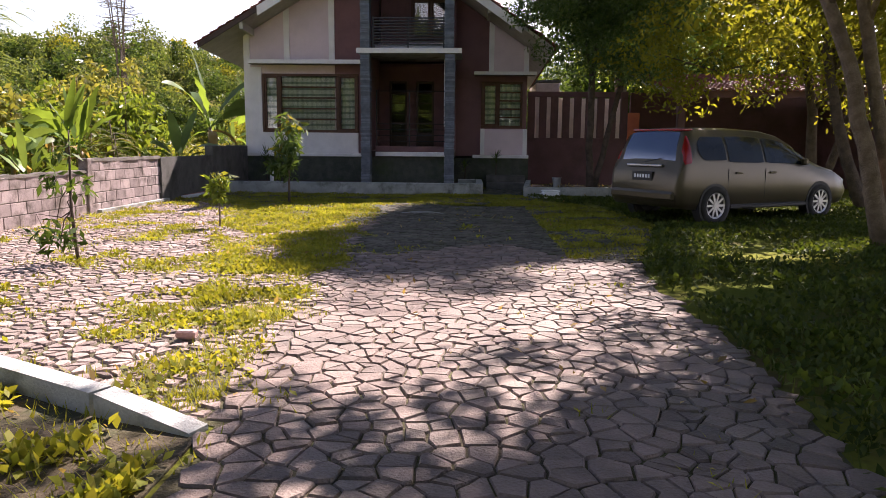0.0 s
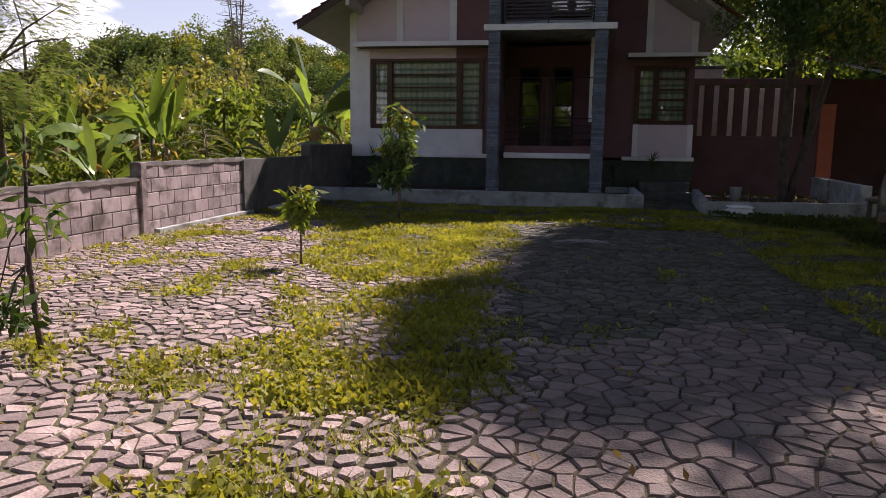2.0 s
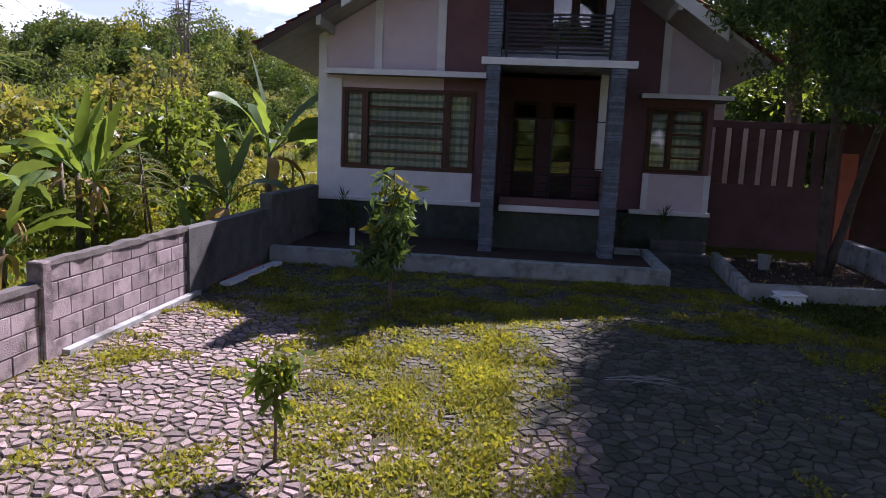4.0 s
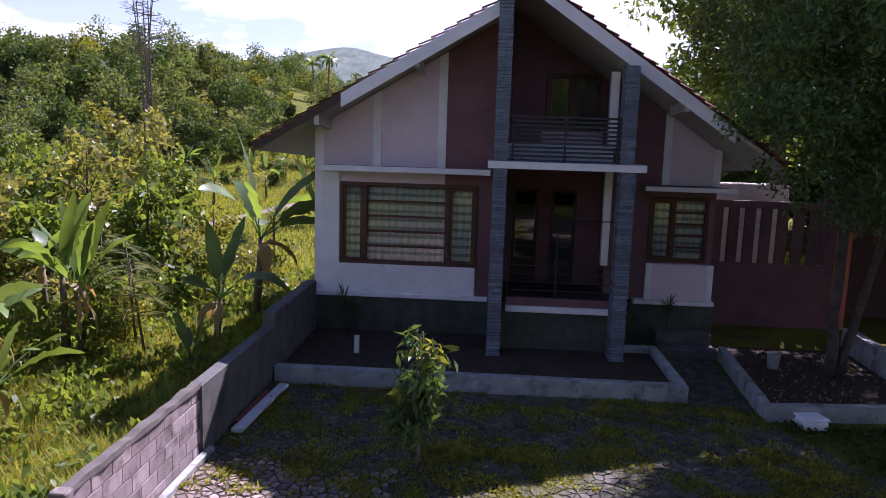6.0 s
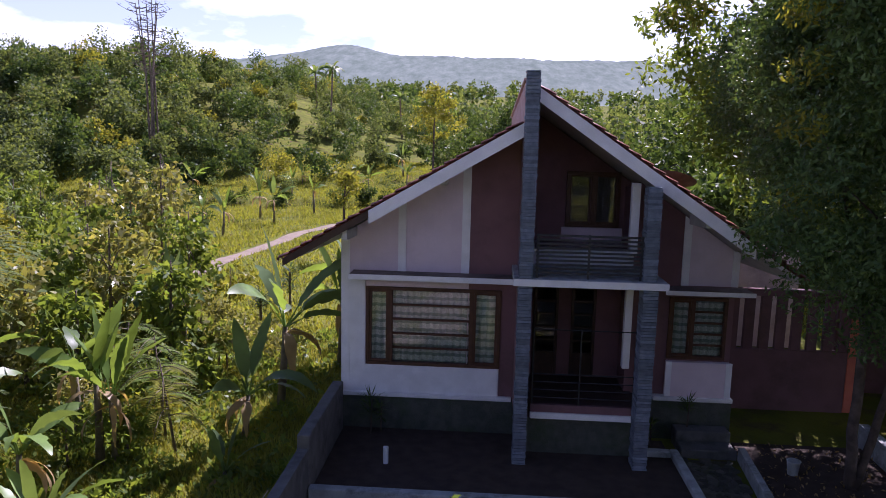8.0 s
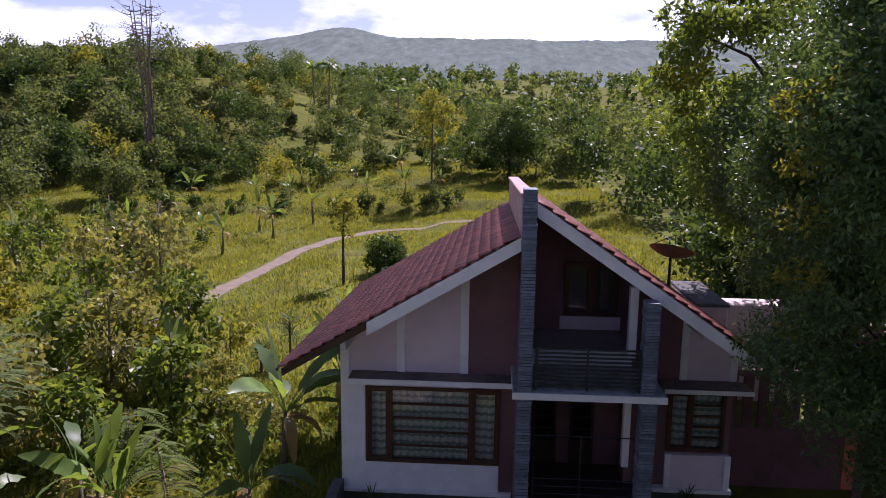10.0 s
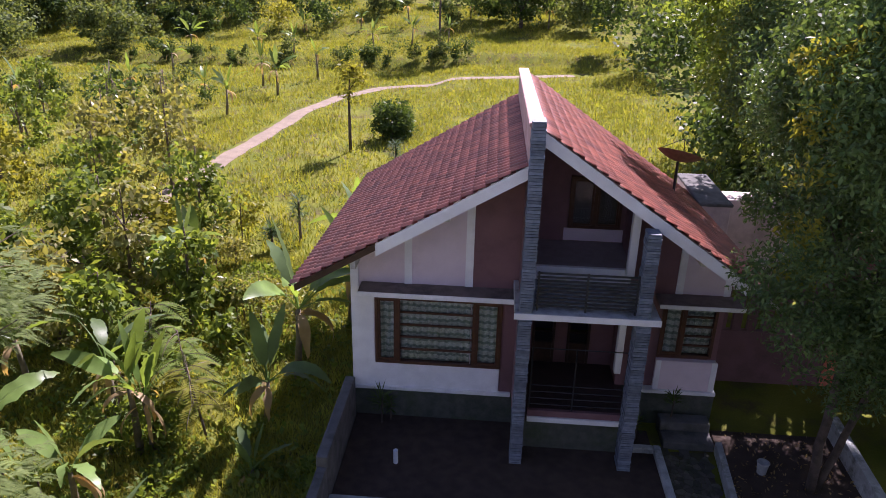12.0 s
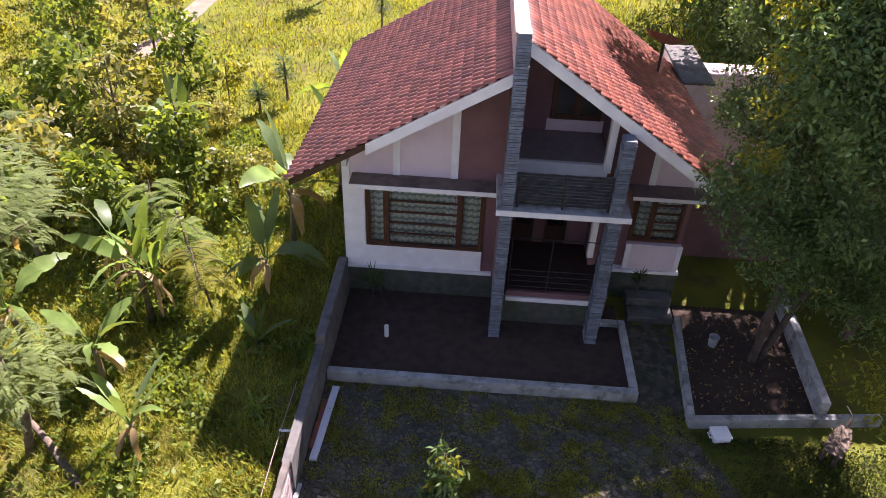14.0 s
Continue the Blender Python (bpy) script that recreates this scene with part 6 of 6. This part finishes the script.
tagged(big_mesh("yard_weeds", v, f, M_GRASS), "small leafy weeds between the yard stones", "weeds", kind="stuff")


def verge_keep(x, y):
    if inside(YARD, x, y):
        return 0
    return 0.55 + 0.9 * noise.noise((x * 0.8, y * 0.8, 1.0))


def verge_z(x, y):
    return 0.05 * (noise.noise((x * 1.2, y * 1.2, 0)) + 1)


# right verge: part of its shade is in the dark leaf colour
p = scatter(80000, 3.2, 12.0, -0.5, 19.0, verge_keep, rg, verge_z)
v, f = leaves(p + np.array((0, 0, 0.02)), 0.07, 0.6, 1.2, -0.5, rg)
tagged(big_mesh("verge_weeds", v, f, M_VERGE), "leafy verge ground cover, coloured dark for shade", "weeds", kind="stuff")
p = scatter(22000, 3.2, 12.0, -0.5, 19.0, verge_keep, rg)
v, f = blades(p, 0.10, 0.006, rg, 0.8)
tagged(big_mesh("verge_grass", v, f, M_VERGE), "uneven verge grass, coloured dark for shade", "grass", kind="stuff")
p = scatter(10000, -4.6, 0.56, -0.5, 6.0, lambda x, y: 0 if y > 3.73 - 0.53 * (x + 0.07) or x > 0.5 else 0.7, rg)
v, f = blades(p, 0.07, 0.006, rg, 0.8)
tagged(big_mesh("verge_grass", v, f, M_GRASS), "grass on the verge below the kerb", "grass", kind="stuff")


M_VSOIL = mat("brown_verge_soil", (0.060, 0.044, 0.028), (0.095, 0.075, 0.045), 3, 40, 0.95, 0.8, dirt=(0.05, 0.055, 0.022), dirt_scale=1.8)
solo("verge_soil", Geo().slab([(-6.5, -3.0), (0.53, -3.0), (0.53, 3.50), (-0.10, 3.74), (-3.60, 5.60), (-6.5, 7.1)], -0.03, 0.012), M_VSOIL, (-2.5, 1.5, 0), "bare brown soil of the verge below the kerb", "soil", kind="structure")
p = scatter(15000, -3.2, 0.5, 0.5, 5.4, lambda x, y: 0 if y > 3.66 - 0.53 * (x + 0.07) else smooth01(2.5 * noise.noise((x * 1.6, y * 1.6, 3.0)) + 0.35), rg)
v, f = leaves(p + np.array((0, 0, 0.035)), 0.075, 0.55, 1.1, -0.5, rg)
tagged(big_mesh("verge_weeds", v, f, M_GRASS), "low weeds on the soil below the kerb", "weeds", kind="stuff")
p = scatter(260, -3.2, 0.5, 0.5, 5.4, lambda x, y: 0 if y > 3.66 - 0.53 * (x + 0.07) else 1, rg, lambda x, y: 0.02)
v, f = leaves(p, 0.06, 0.5, 1.5, -0.05, rg)
tagged(big_mesh("leaf_litter", v, f, M_DRY), "dry leaves on the soil below the kerb", "leaf litter", kind="stuff")


def garden_keep(x, y):
    if x > wall_x(min(y, 23)) - 0.15 and y < 32:
        return 0
    return max(0.22, 0.5 + 0.9 * noise.noise((x * 0.5, y * 0.5, 2.0)))


p = scatter(120000, -17, -5.4, 12, 34, garden_keep, rg, ground_z)
v, f = blades(p, 0.20, 0.015, rg, 0.8)
tagged(big_mesh("garden_grass", v, f, M_GRASS), "rough garden grass under the banana plants", "grass", kind="stuff")
p = scatter(16000, -16, -5.6, 13, 33, lambda x, y: garden_keep(x, y) * (1 if noise.noise((x * 0.7, y * 0.7, 9)) > 0.1 else 0.15), rg, ground_z)
v, f = leaves(p + np.array((0, 0, 0.15)), 0.20, 0.5, 0.8, -0.6, rg)
tagged(big_mesh("garden_weeds", v, f, M_LEAF), "broad-leaved weeds in the garden", "weeds", kind="stuff")


PATH_LINE = [(-18.8, 33.0), (-18.5, 36.6), (-18.4, 40.2), (-17.8, 48.6), (-17.4, 53.0), (-16.7, 60.8), (-15.0, 67.2), (-12.0, 71.2), (-6.0, 74.0), (6.0, 78.0)]


def path_dist(x, y):
    best = 99
    for (ax, ay), (bx, by) in zip(PATH_LINE, PATH_LINE[1:]):
        dx, dy = bx - ax, by - ay
        t = min(1, max(0, ((x - ax) * dx + (y - ay) * dy) / (dx * dx + dy * dy)))
        best = min(best, math.hypot(x - ax - dx * t, y - ay - dy * t))
    return best


def field_keep(x, y):
    if path_dist(x, y) < 0.9:
        return 0
    return 0.6 + 0.8 * noise.noise((x * 0.22, y * 0.22, 4.0))


p = scatter(230000, -64, 12, 33, 122, field_keep, rg, ground_z)
v, f = blades(p, 0.27, 0.034, rg, 0.7)
tagged(big_mesh("field_grass", v, f, M_FIELD), "tall bright yellow-green field grass", "grass", kind="stuff")
pv = []
for (ax, ay), (bx, by) in zip(PATH_LINE, PATH_LINE[1:]):
    for k in range(12):
        t = k / 12
        x, y = ax + (bx - ax) * t, ay + (by - ay) * t
        pv.append((x, y))
g = Geo()
vs = []
for i, (x, y) in enumerate(pv):
    q = pv[min(i + 1, len(pv) - 1)]
    o = pv[max(i - 1, 0)]
    d = Vector((q[0] - o[0], q[1] - o[1])).normalized()
    w = 0.62 + 0.12 * noise.noise((x, y, 0))
    for s in (-1, 0, 1):
        px, py = x - d.y * s * w, y + d.x * s * w
        vs.append((px, py, ground_z(px, py) + 0.07 - 0.05 * abs(s)))
g.add(vs, [(3 * i + j, 3 * i + 1 + j, 3 * i + 4 + j, 3 * i + 3 + j) for i in range(len(pv) - 1) for j in (0, 1)])
solo("dirt_path", g, M_DIRTPATH, (0, 0, 0), "pale dirt path winding through the field", "path", kind="structure", smooth=True)

# far mountain
M_FAR = bpy.data.materials.new("painted_haze_mountain")
M_FAR.use_nodes = True
fn, fl = M_FAR.node_tree.nodes, M_FAR.node_tree.links
fb = fn["Principled BSDF"]
fg = fn.new("ShaderNodeNewGeometry")
ft = fn.new("ShaderNodeTexNoise")
ft.inputs["Scale"].default_value = 0.06
ft.inputs["Detail"].default_value = 9
ft.inputs["Roughness"].default_value = 0.7
fm = fn.new("ShaderNodeMapping")
fm.inputs["Scale"].default_value = (1.0, 0.22, 1.0)
fl.new(fg.outputs["Position"], fm.inputs["Vector"])
fl.new(fm.outputs["Vector"], ft.inputs["Vector"])
fr = fn.new("ShaderNodeValToRGB")
fr.color_ramp.elements[0].position = 0.35
# both ridge tones lightened with painted haze
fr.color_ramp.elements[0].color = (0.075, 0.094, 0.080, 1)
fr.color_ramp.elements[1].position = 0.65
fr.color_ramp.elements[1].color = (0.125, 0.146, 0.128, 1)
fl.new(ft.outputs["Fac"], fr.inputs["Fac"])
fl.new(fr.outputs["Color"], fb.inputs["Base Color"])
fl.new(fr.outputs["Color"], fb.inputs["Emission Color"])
# emission makes the backdrop glow, standing in for bright haze
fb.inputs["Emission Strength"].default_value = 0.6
fb.inputs["Roughness"].default_value = 1.0
fb.inputs["Specular IOR Level"].default_value = 0.0


def far_height(x):
    h = 166 + 23 * math.exp(-((x + 313) / 90.0) ** 2) + 4 * math.exp(-((x + 80) / 120.0) ** 2) - 16 * smooth01((-x - 430) / 200) - 14 * smooth01((x - 300) / 500)
    return h + 3 * noise.noise((x * 0.012, 0, 0)) + 1.6 * noise.noise((x * 0.06, 3, 0)) + 2.2 * noise.noise((x * 0.25, 7, 0))


g = Geo()
xs = list(np.linspace(-1700, 1500, 520))
vs = []
for x in xs:
    for k in range(9):
        u = k / 8
        vs.append((x, 950 + 560 * u, 20 + (far_height(x) - 20) * u ** 0.9 + (4 * noise.noise((x * 0.02, u * 6, 1)) if k < 8 else 0)))
g.add(vs, [(9 * i + k, 9 * (i + 1) + k, 9 * (i + 1) + k + 1, 9 * i + k + 1) for i in range(len(xs) - 1) for k in range(8)])
solo("backdrop", g, M_FAR, (0, 1200, 0), "blue-grey wooded mountain ridge with painted, glowing haze", "mountain", kind="structure", smooth=True)

# small things in the yard
box = thing("white_box", (3.85, 18.95, 0.03), "white plastic carry box lying beside the kerb", "box")
box.rotation_euler = (0, 0, radians(8))
part("body", Geo().box(3.65, 4.05, 18.78, 19.12, 0.03, 0.19, 0.03), M_BOX, box)
part("lid", Geo().box(3.64, 4.06, 18.77, 19.13, 0.192, 0.23, 0.012), M_BOX, box)
part("handle", Geo().tube([(3.64, 18.88, 0.14), (3.58, 18.88, 0.15), (3.58, 19.02, 0.15), (3.64, 19.02, 0.14)], [0.012] * 4, 6), M_PALE, box)
solo("white_pipe", Geo().tube([(-4.0, 21.3, 0.15), (-4.0, 21.3, 0.55)], [0.055, 0.055], 14), M_PALE, (-4.0, 21.3, 0.2), "short white plastic pipe upright in the soil", "pipe")
g = Geo()
prof = [(0.10, 0.12), (0.13, 0.40), (0.145, 0.42), (0.12, 0.42), (0.09, 0.16)]
g.add([(4.35 + r * math.cos(a), 21.9 + r * math.sin(a), z) for a in np.linspace(0, 2 * math.pi, 20, endpoint=False) for r, z in prof],
      [(5 * i + k, 5 * ((i + 1) % 20) + k, 5 * ((i + 1) % 20) + k + 1, 5 * i + k + 1) for i in range(20) for k in range(4)])
solo("plant_pot", g, M_SLAB, (4.35, 21.9, 0.12), "grey cement plant pot in the tree bed", "pot", smooth=True)
for p0, p1, w, m, lab in (((-4.98, 19.6, 0.06), (-5.10, 17.5, 0.06), 0.16, M_PALE, "pale weathered plank lying along the wall"), ((-5.15, 19.2, 0.05), (-5.20, 17.8, 0.05), 0.10, M_TILE, "reddish plank lying along the wall")):
    solo("plank", run_wall(p0[:2], p1[:2], w, 0.03, 0.09), m, p0, lab, "plank")
# log, stakes and wires, fallen twigs, small plants
def log_z(x, y):
    return ground_z(x, y)


solo("fallen_log", Geo().tube([(-12.1, 18.5, log_z(-12.1, 18.5) + 0.30), (-11.1, 17.75, log_z(-11.1, 17.75) + 0.16), (-10.0, 16.8, log_z(-10, 16.8) + 0.07)], [0.06, 0.085, 0.10], 10), M_BARK, (-11.1, 17.75, -0.6), "bleached fallen tree limb in the garden", "log", smooth=True)
stake = thing("wire_fence_stake", (-5.76, 17.84, -0.2), "short timber stake with two thin wires beside the wall", "stake")
part("stake", Geo().box(-5.80, -5.74, 17.80, 17.86, -0.4, 0.62, 0.006), M_BARK, stake)
part("cross_piece", Geo().box(-5.84, -5.52, 17.78, 17.82, 0.56, 0.61, 0.006), M_PALE, stake)
for x in (-5.81, -5.56):
    part("wire", Geo().tube([(x, 16.2, 0.57), (x, 17.8, 0.60), (x + 0.02, 19.2, 0.58)], [0.007, 0.007, 0.007], 5), M_RIDGE, stake)
solo("brick_fragment", Geo().box(-0.24, -0.10, 5.12, 5.20, 0.03, 0.085, 0.012), M_RIDGE, (-0.17, 5.16, 0.03), "broken pinkish brick lying on the cobbles", "brick")
rtw = random.Random(41)
g = Geo()
for k in range(7):
    a = rtw.uniform(-0.5, 0.5)
    c0 = Vector((0.90 + rtw.uniform(-0.25, 0.25), 14.4 + rtw.uniform(-0.12, 0.12), 0.04))
    d = Vector((math.cos(a), math.sin(a) * 0.5, 0)) * rtw.uniform(0.15, 0.35)
    g.tube([c0 - d, c0 + Vector((0, 0, 0.03)), c0 + d], [0.004, 0.006, 0.003], 5)
solo("fallen_twigs", g, M_SLAB, (0.9, 14.4, 0.03), "pale dry twigs lying on the mossy paving", "twigs")
for i, (x, y, z, h, n, mt) in enumerate(((-4.55, 22.75, 0.20, 1.15, 60, M_LEAFD), (-4.35, 22.9, 0.20, 0.85, 40, M_LEAFD), (1.62, 22.75, 0.20, 0.75, 50, M_LEAFD), (2.6, 23.45, 0.42, 0.85, 50, M_LEAFD))):
    t = thing("spiky_plant", (x, y, z), "dark spiky-leaved plant at the foot of the house", "plant", "plants by the house")
    r3 = np.random.default_rng(500 + i)
    part("stem", Geo().tube([(x, y, z - 0.02), (x + 0.02, y, z + h * 0.7)], [0.022, 0.015], 6), M_BARKD, t)
    c = np.stack((np.full(n, x), np.full(n, y), z + h * r3.uniform(0.35, 0.75, n)), 1)
    d = unit(r3.normal(size=(n, 3)) * (1, 1, 0.4) + np.array((0, 0, 0.55))) * h * 0.36
    sd = unit(np.cross(d, (0, 0, 1.0))) * 0.014
    big_mesh("rosette", np.stack((c - sd * 0.5, c + d * 0.5 - sd, c + d, c + d * 0.5 + sd), 1).reshape(-1, 3), np.arange(4 * n).reshape(-1, 4), mt, parent=t)
p = scatter(500, 3.5, 6.6, 19.3, 23.3, lambda x, y: 1, rg, lambda x, y: 0.13)
v, f = leaves(p, 0.10, 0.45, 1.5, -0.05, rg)
tagged(big_mesh("leaf_litter", v, f, M_DRY), "dry brown leaves fallen in the tree bed", "leaf litter", kind="stuff")
p = scatter(500, -5.2, 4.4, 4.0, 19.6, lambda x, y: 1 if inside(YARD, x, y) else 0, rg, lambda x, y: 0.04)
v, f = leaves(p, 0.07, 0.5, 1.5, -0.05, rg)
tagged(big_mesh("leaf_litter", v, f, M_DRY), "dry leaves scattered over the yard", "leaf litter", kind="stuff")
# rustic bench on the paving before the tree bed
bench = thing("rustic_bench", (6.3, 18.75, 0.0), "weathered plank bench on branch legs beside the tree bed", "bench")
bx, by = Vector((0.62, 0.78, 0)), Vector((-0.78, 0.62, 0))
bc = Vector((6.3, 18.75, 0))
g = Geo()
top = [bc + bx * u + by * w for u, w in ((-0.48, -0.20), (0.10, -0.24), (0.52, -0.12), (0.50, 0.14), (0.05, 0.22), (-0.46, 0.17))]
g.slab([(p.x, p.y) for p in top], 0.42, 0.47)
part("seat", g, M_BARK, bench, "weathered plank seat")
for u, w in ((-0.36, -0.12), (-0.34, 0.12), (0.36, -0.09), (0.38, 0.10)):
    p = bc + bx * u + by * w
    part("leg", Geo().tube([p + bx * u * 0.25 + Vector((0, 0, -0.01)), p + Vector((0, 0, 0.2)), p + Vector((0, 0, 0.42))], [0.035, 0.045, 0.04], 7), M_BARKD, bench)
part("branch", Geo().tube([bc + bx * 0.45 + Vector((0, 0, 0.42)), bc + bx * 0.75 + Vector((0, 0, 0.62)), bc + bx * 0.95 + by * 0.2 + Vector((0, 0, 0.66))], [0.04, 0.03, 0.012], 6), M_BARKD, bench)
# satellite dish
dish = thing("satellite_dish", (3.1, 28.4, 4.8), "brownish mesh satellite dish on a roof pole", "antenna")
part("pole", Geo().tube([(3.1, 28.4, 4.45), (3.1, 28.4, 5.6)], [0.04, 0.04], 8), M_METAL, dish)
M_DISH = mat("brown_dish_mesh", (0.36, 0.22, 0.14), (0.28, 0.17, 0.11), 8, 60, 0.6, 0.1, metal=0.3)
g = Geo()
ax = Vector((0.25, 0.35, 1.0)).normalized()
e1 = ax.cross(Vector((0, 1, 0))).normalized()
e2 = ax.cross(e1)
c = Vector((3.1, 28.4, 5.6))
vs = [c]
for k in range(1, 6):
    for a in range(28):
        r = 0.64 * k / 5
        vs.append(c + (e1 * math.cos(a * math.pi / 14) + e2 * math.sin(a * math.pi / 14)) * r + ax * (0.22 * (r / 0.64) ** 2))
fs = [(0, 1 + a, 1 + (a + 1) % 28) for a in range(28)]
fs += [(1 + (k - 1) * 28 + a, 1 + k * 28 + a, 1 + k * 28 + (a + 1) % 28, 1 + (k - 1) * 28 + (a + 1) % 28) for k in range(1, 5) for a in range(28)]
part("bowl", g.add(vs, fs), M_DISH, dish, smooth=True)
for a in range(3):
    e = c + (e1 * math.cos(a * 2.1) + e2 * math.sin(a * 2.1)) * 0.62 + ax * 0.21
    part("feed_arm", Geo().tube([e, c + ax * 0.66], [0.012, 0.012], 5), M_METAL, dish)

# roof tiles
bm = bmesh.new()
W, LN, N = 0.235, 0.36, 6
cols = [[], []]
for row, (s, lift) in enumerate(((0.0, 0.0), (LN, 0.054))):
    for i in range(N + 1):
        u = i / N
        cols[row].append(bm.verts.new((s, (u - 0.5) * W, 0.026 * math.sin(u * 2 * math.pi) + 0.014 + lift)))
front = [bm.verts.new((LN, v.co.y, v.co.z - 0.054)) for v in cols[1]]
for i in range(N):
    bm.faces.new((cols[0][i], cols[1][i], cols[1][i + 1], cols[0][i + 1]))
    bm.faces.new((cols[1][i], front[i], front[i + 1], cols[1][i + 1]))
bm.normal_update()
for face in bm.faces:
    face.smooth = True
tile_mesh = bpy.data.meshes.new("roof_tile")
bm.to_mesh(tile_mesh)
tv = np.array([v.co for v in bm.verts])
tf = [[v.index for v in f.verts] for f in bm.faces]
bm.free()
tile_mesh.materials.append(M_TILE_P)
rt = random.Random(2)


def tile_slope(parent, x_top, z_top, dx, dz, y0, y1, near):
    """Tiles in overlapping rows from the ridge at x_top down the slope (dx, dz)."""
    ln = math.hypot(dx, dz)
    ux, uz = dx / ln, dz / ln
    rows = int(ln / 0.30)
    allv, allf = [], []
    k = 0
    o = ORIGIN[parent]
    for r in range(rows + 1):
        s = ln - 0.36 - r * (ln - 0.36) / rows
        n = int((y1 - y0) / W)
        for c in range(n):
            y = y0 + (c + 0.5) * (y1 - y0) / n
            e = rt.uniform(-0.006, 0.006)
            m = Matrix(((ux, 0, -uz * math.copysign(1, dx), 0), (0, 1 if dx > 0 else -1, 0, 0), (uz, 0, abs(ux), 0), (0, 0, 0, 1)))
            loc = Vector((x_top + ux * (s + e), y, z_top + uz * (s + e) + rt.uniform(0, 0.006) - ROOF_FALL * (y - 21.98)))
            if near(r, c) and k < 300:
                ob = new("roof_tile", tile_mesh)
                ob.parent = parent
                ob.matrix_local = Matrix.Translation(loc - o) @ m @ Matrix.Rotation(rt.uniform(-0.02, 0.02), 4, 'Z')
                k += 1
            else:
                w = (np.array(m.to_3x3()) @ tv.T).T + np.array(loc)
                allf += [[i + len(allv) * len(tv) for i in q] for q in tf]
                allv.append(w)
    v = np.concatenate(allv)
    ob = big_mesh("roof_tiles", v, np.array(allf), M_TILE, parent=parent)
    tagged(ob, "overlapping red clay tiles", kind="stuff")


tile_slope(roof_l, -1.42, z_left(-1.42) - 0.012, -4.95, -4.95 * 0.59, 21.9, 31.65, lambda r, c: c < 18)
tile_slope(roof_r, -1.16, z_right(-1.16) - 0.012, 5.44, -5.6 * 0.66, 21.9, 31.65, lambda r, c: c < 16)

# carport tiles, rows across x and down towards the yard
sl = math.atan2(0.98, 6.0)
turn = np.array(((0, 1, 0), (-math.cos(sl), 0, -math.sin(sl)), (-math.sin(sl), 0, math.cos(sl))))
cv, cf = [], []
for r in range(20):
    for c in range(30):
        y, x = 27.85 - r * 0.30, 7.5 + (c + 0.5) * 7.1 / 30
        w = (turn @ tv.T).T + np.array((x, y, 2.99 + (y - 22.0) * 0.1633 + rt.uniform(0, 0.006)))
        cf += [[i + len(cv) * len(tv) for i in q] for q in tf]
        cv.append(w)
tagged(big_mesh("roof_tiles", np.concatenate(cv), np.array(cf), M_TILE, parent=carport), "overlapping red clay tiles", kind="stuff")
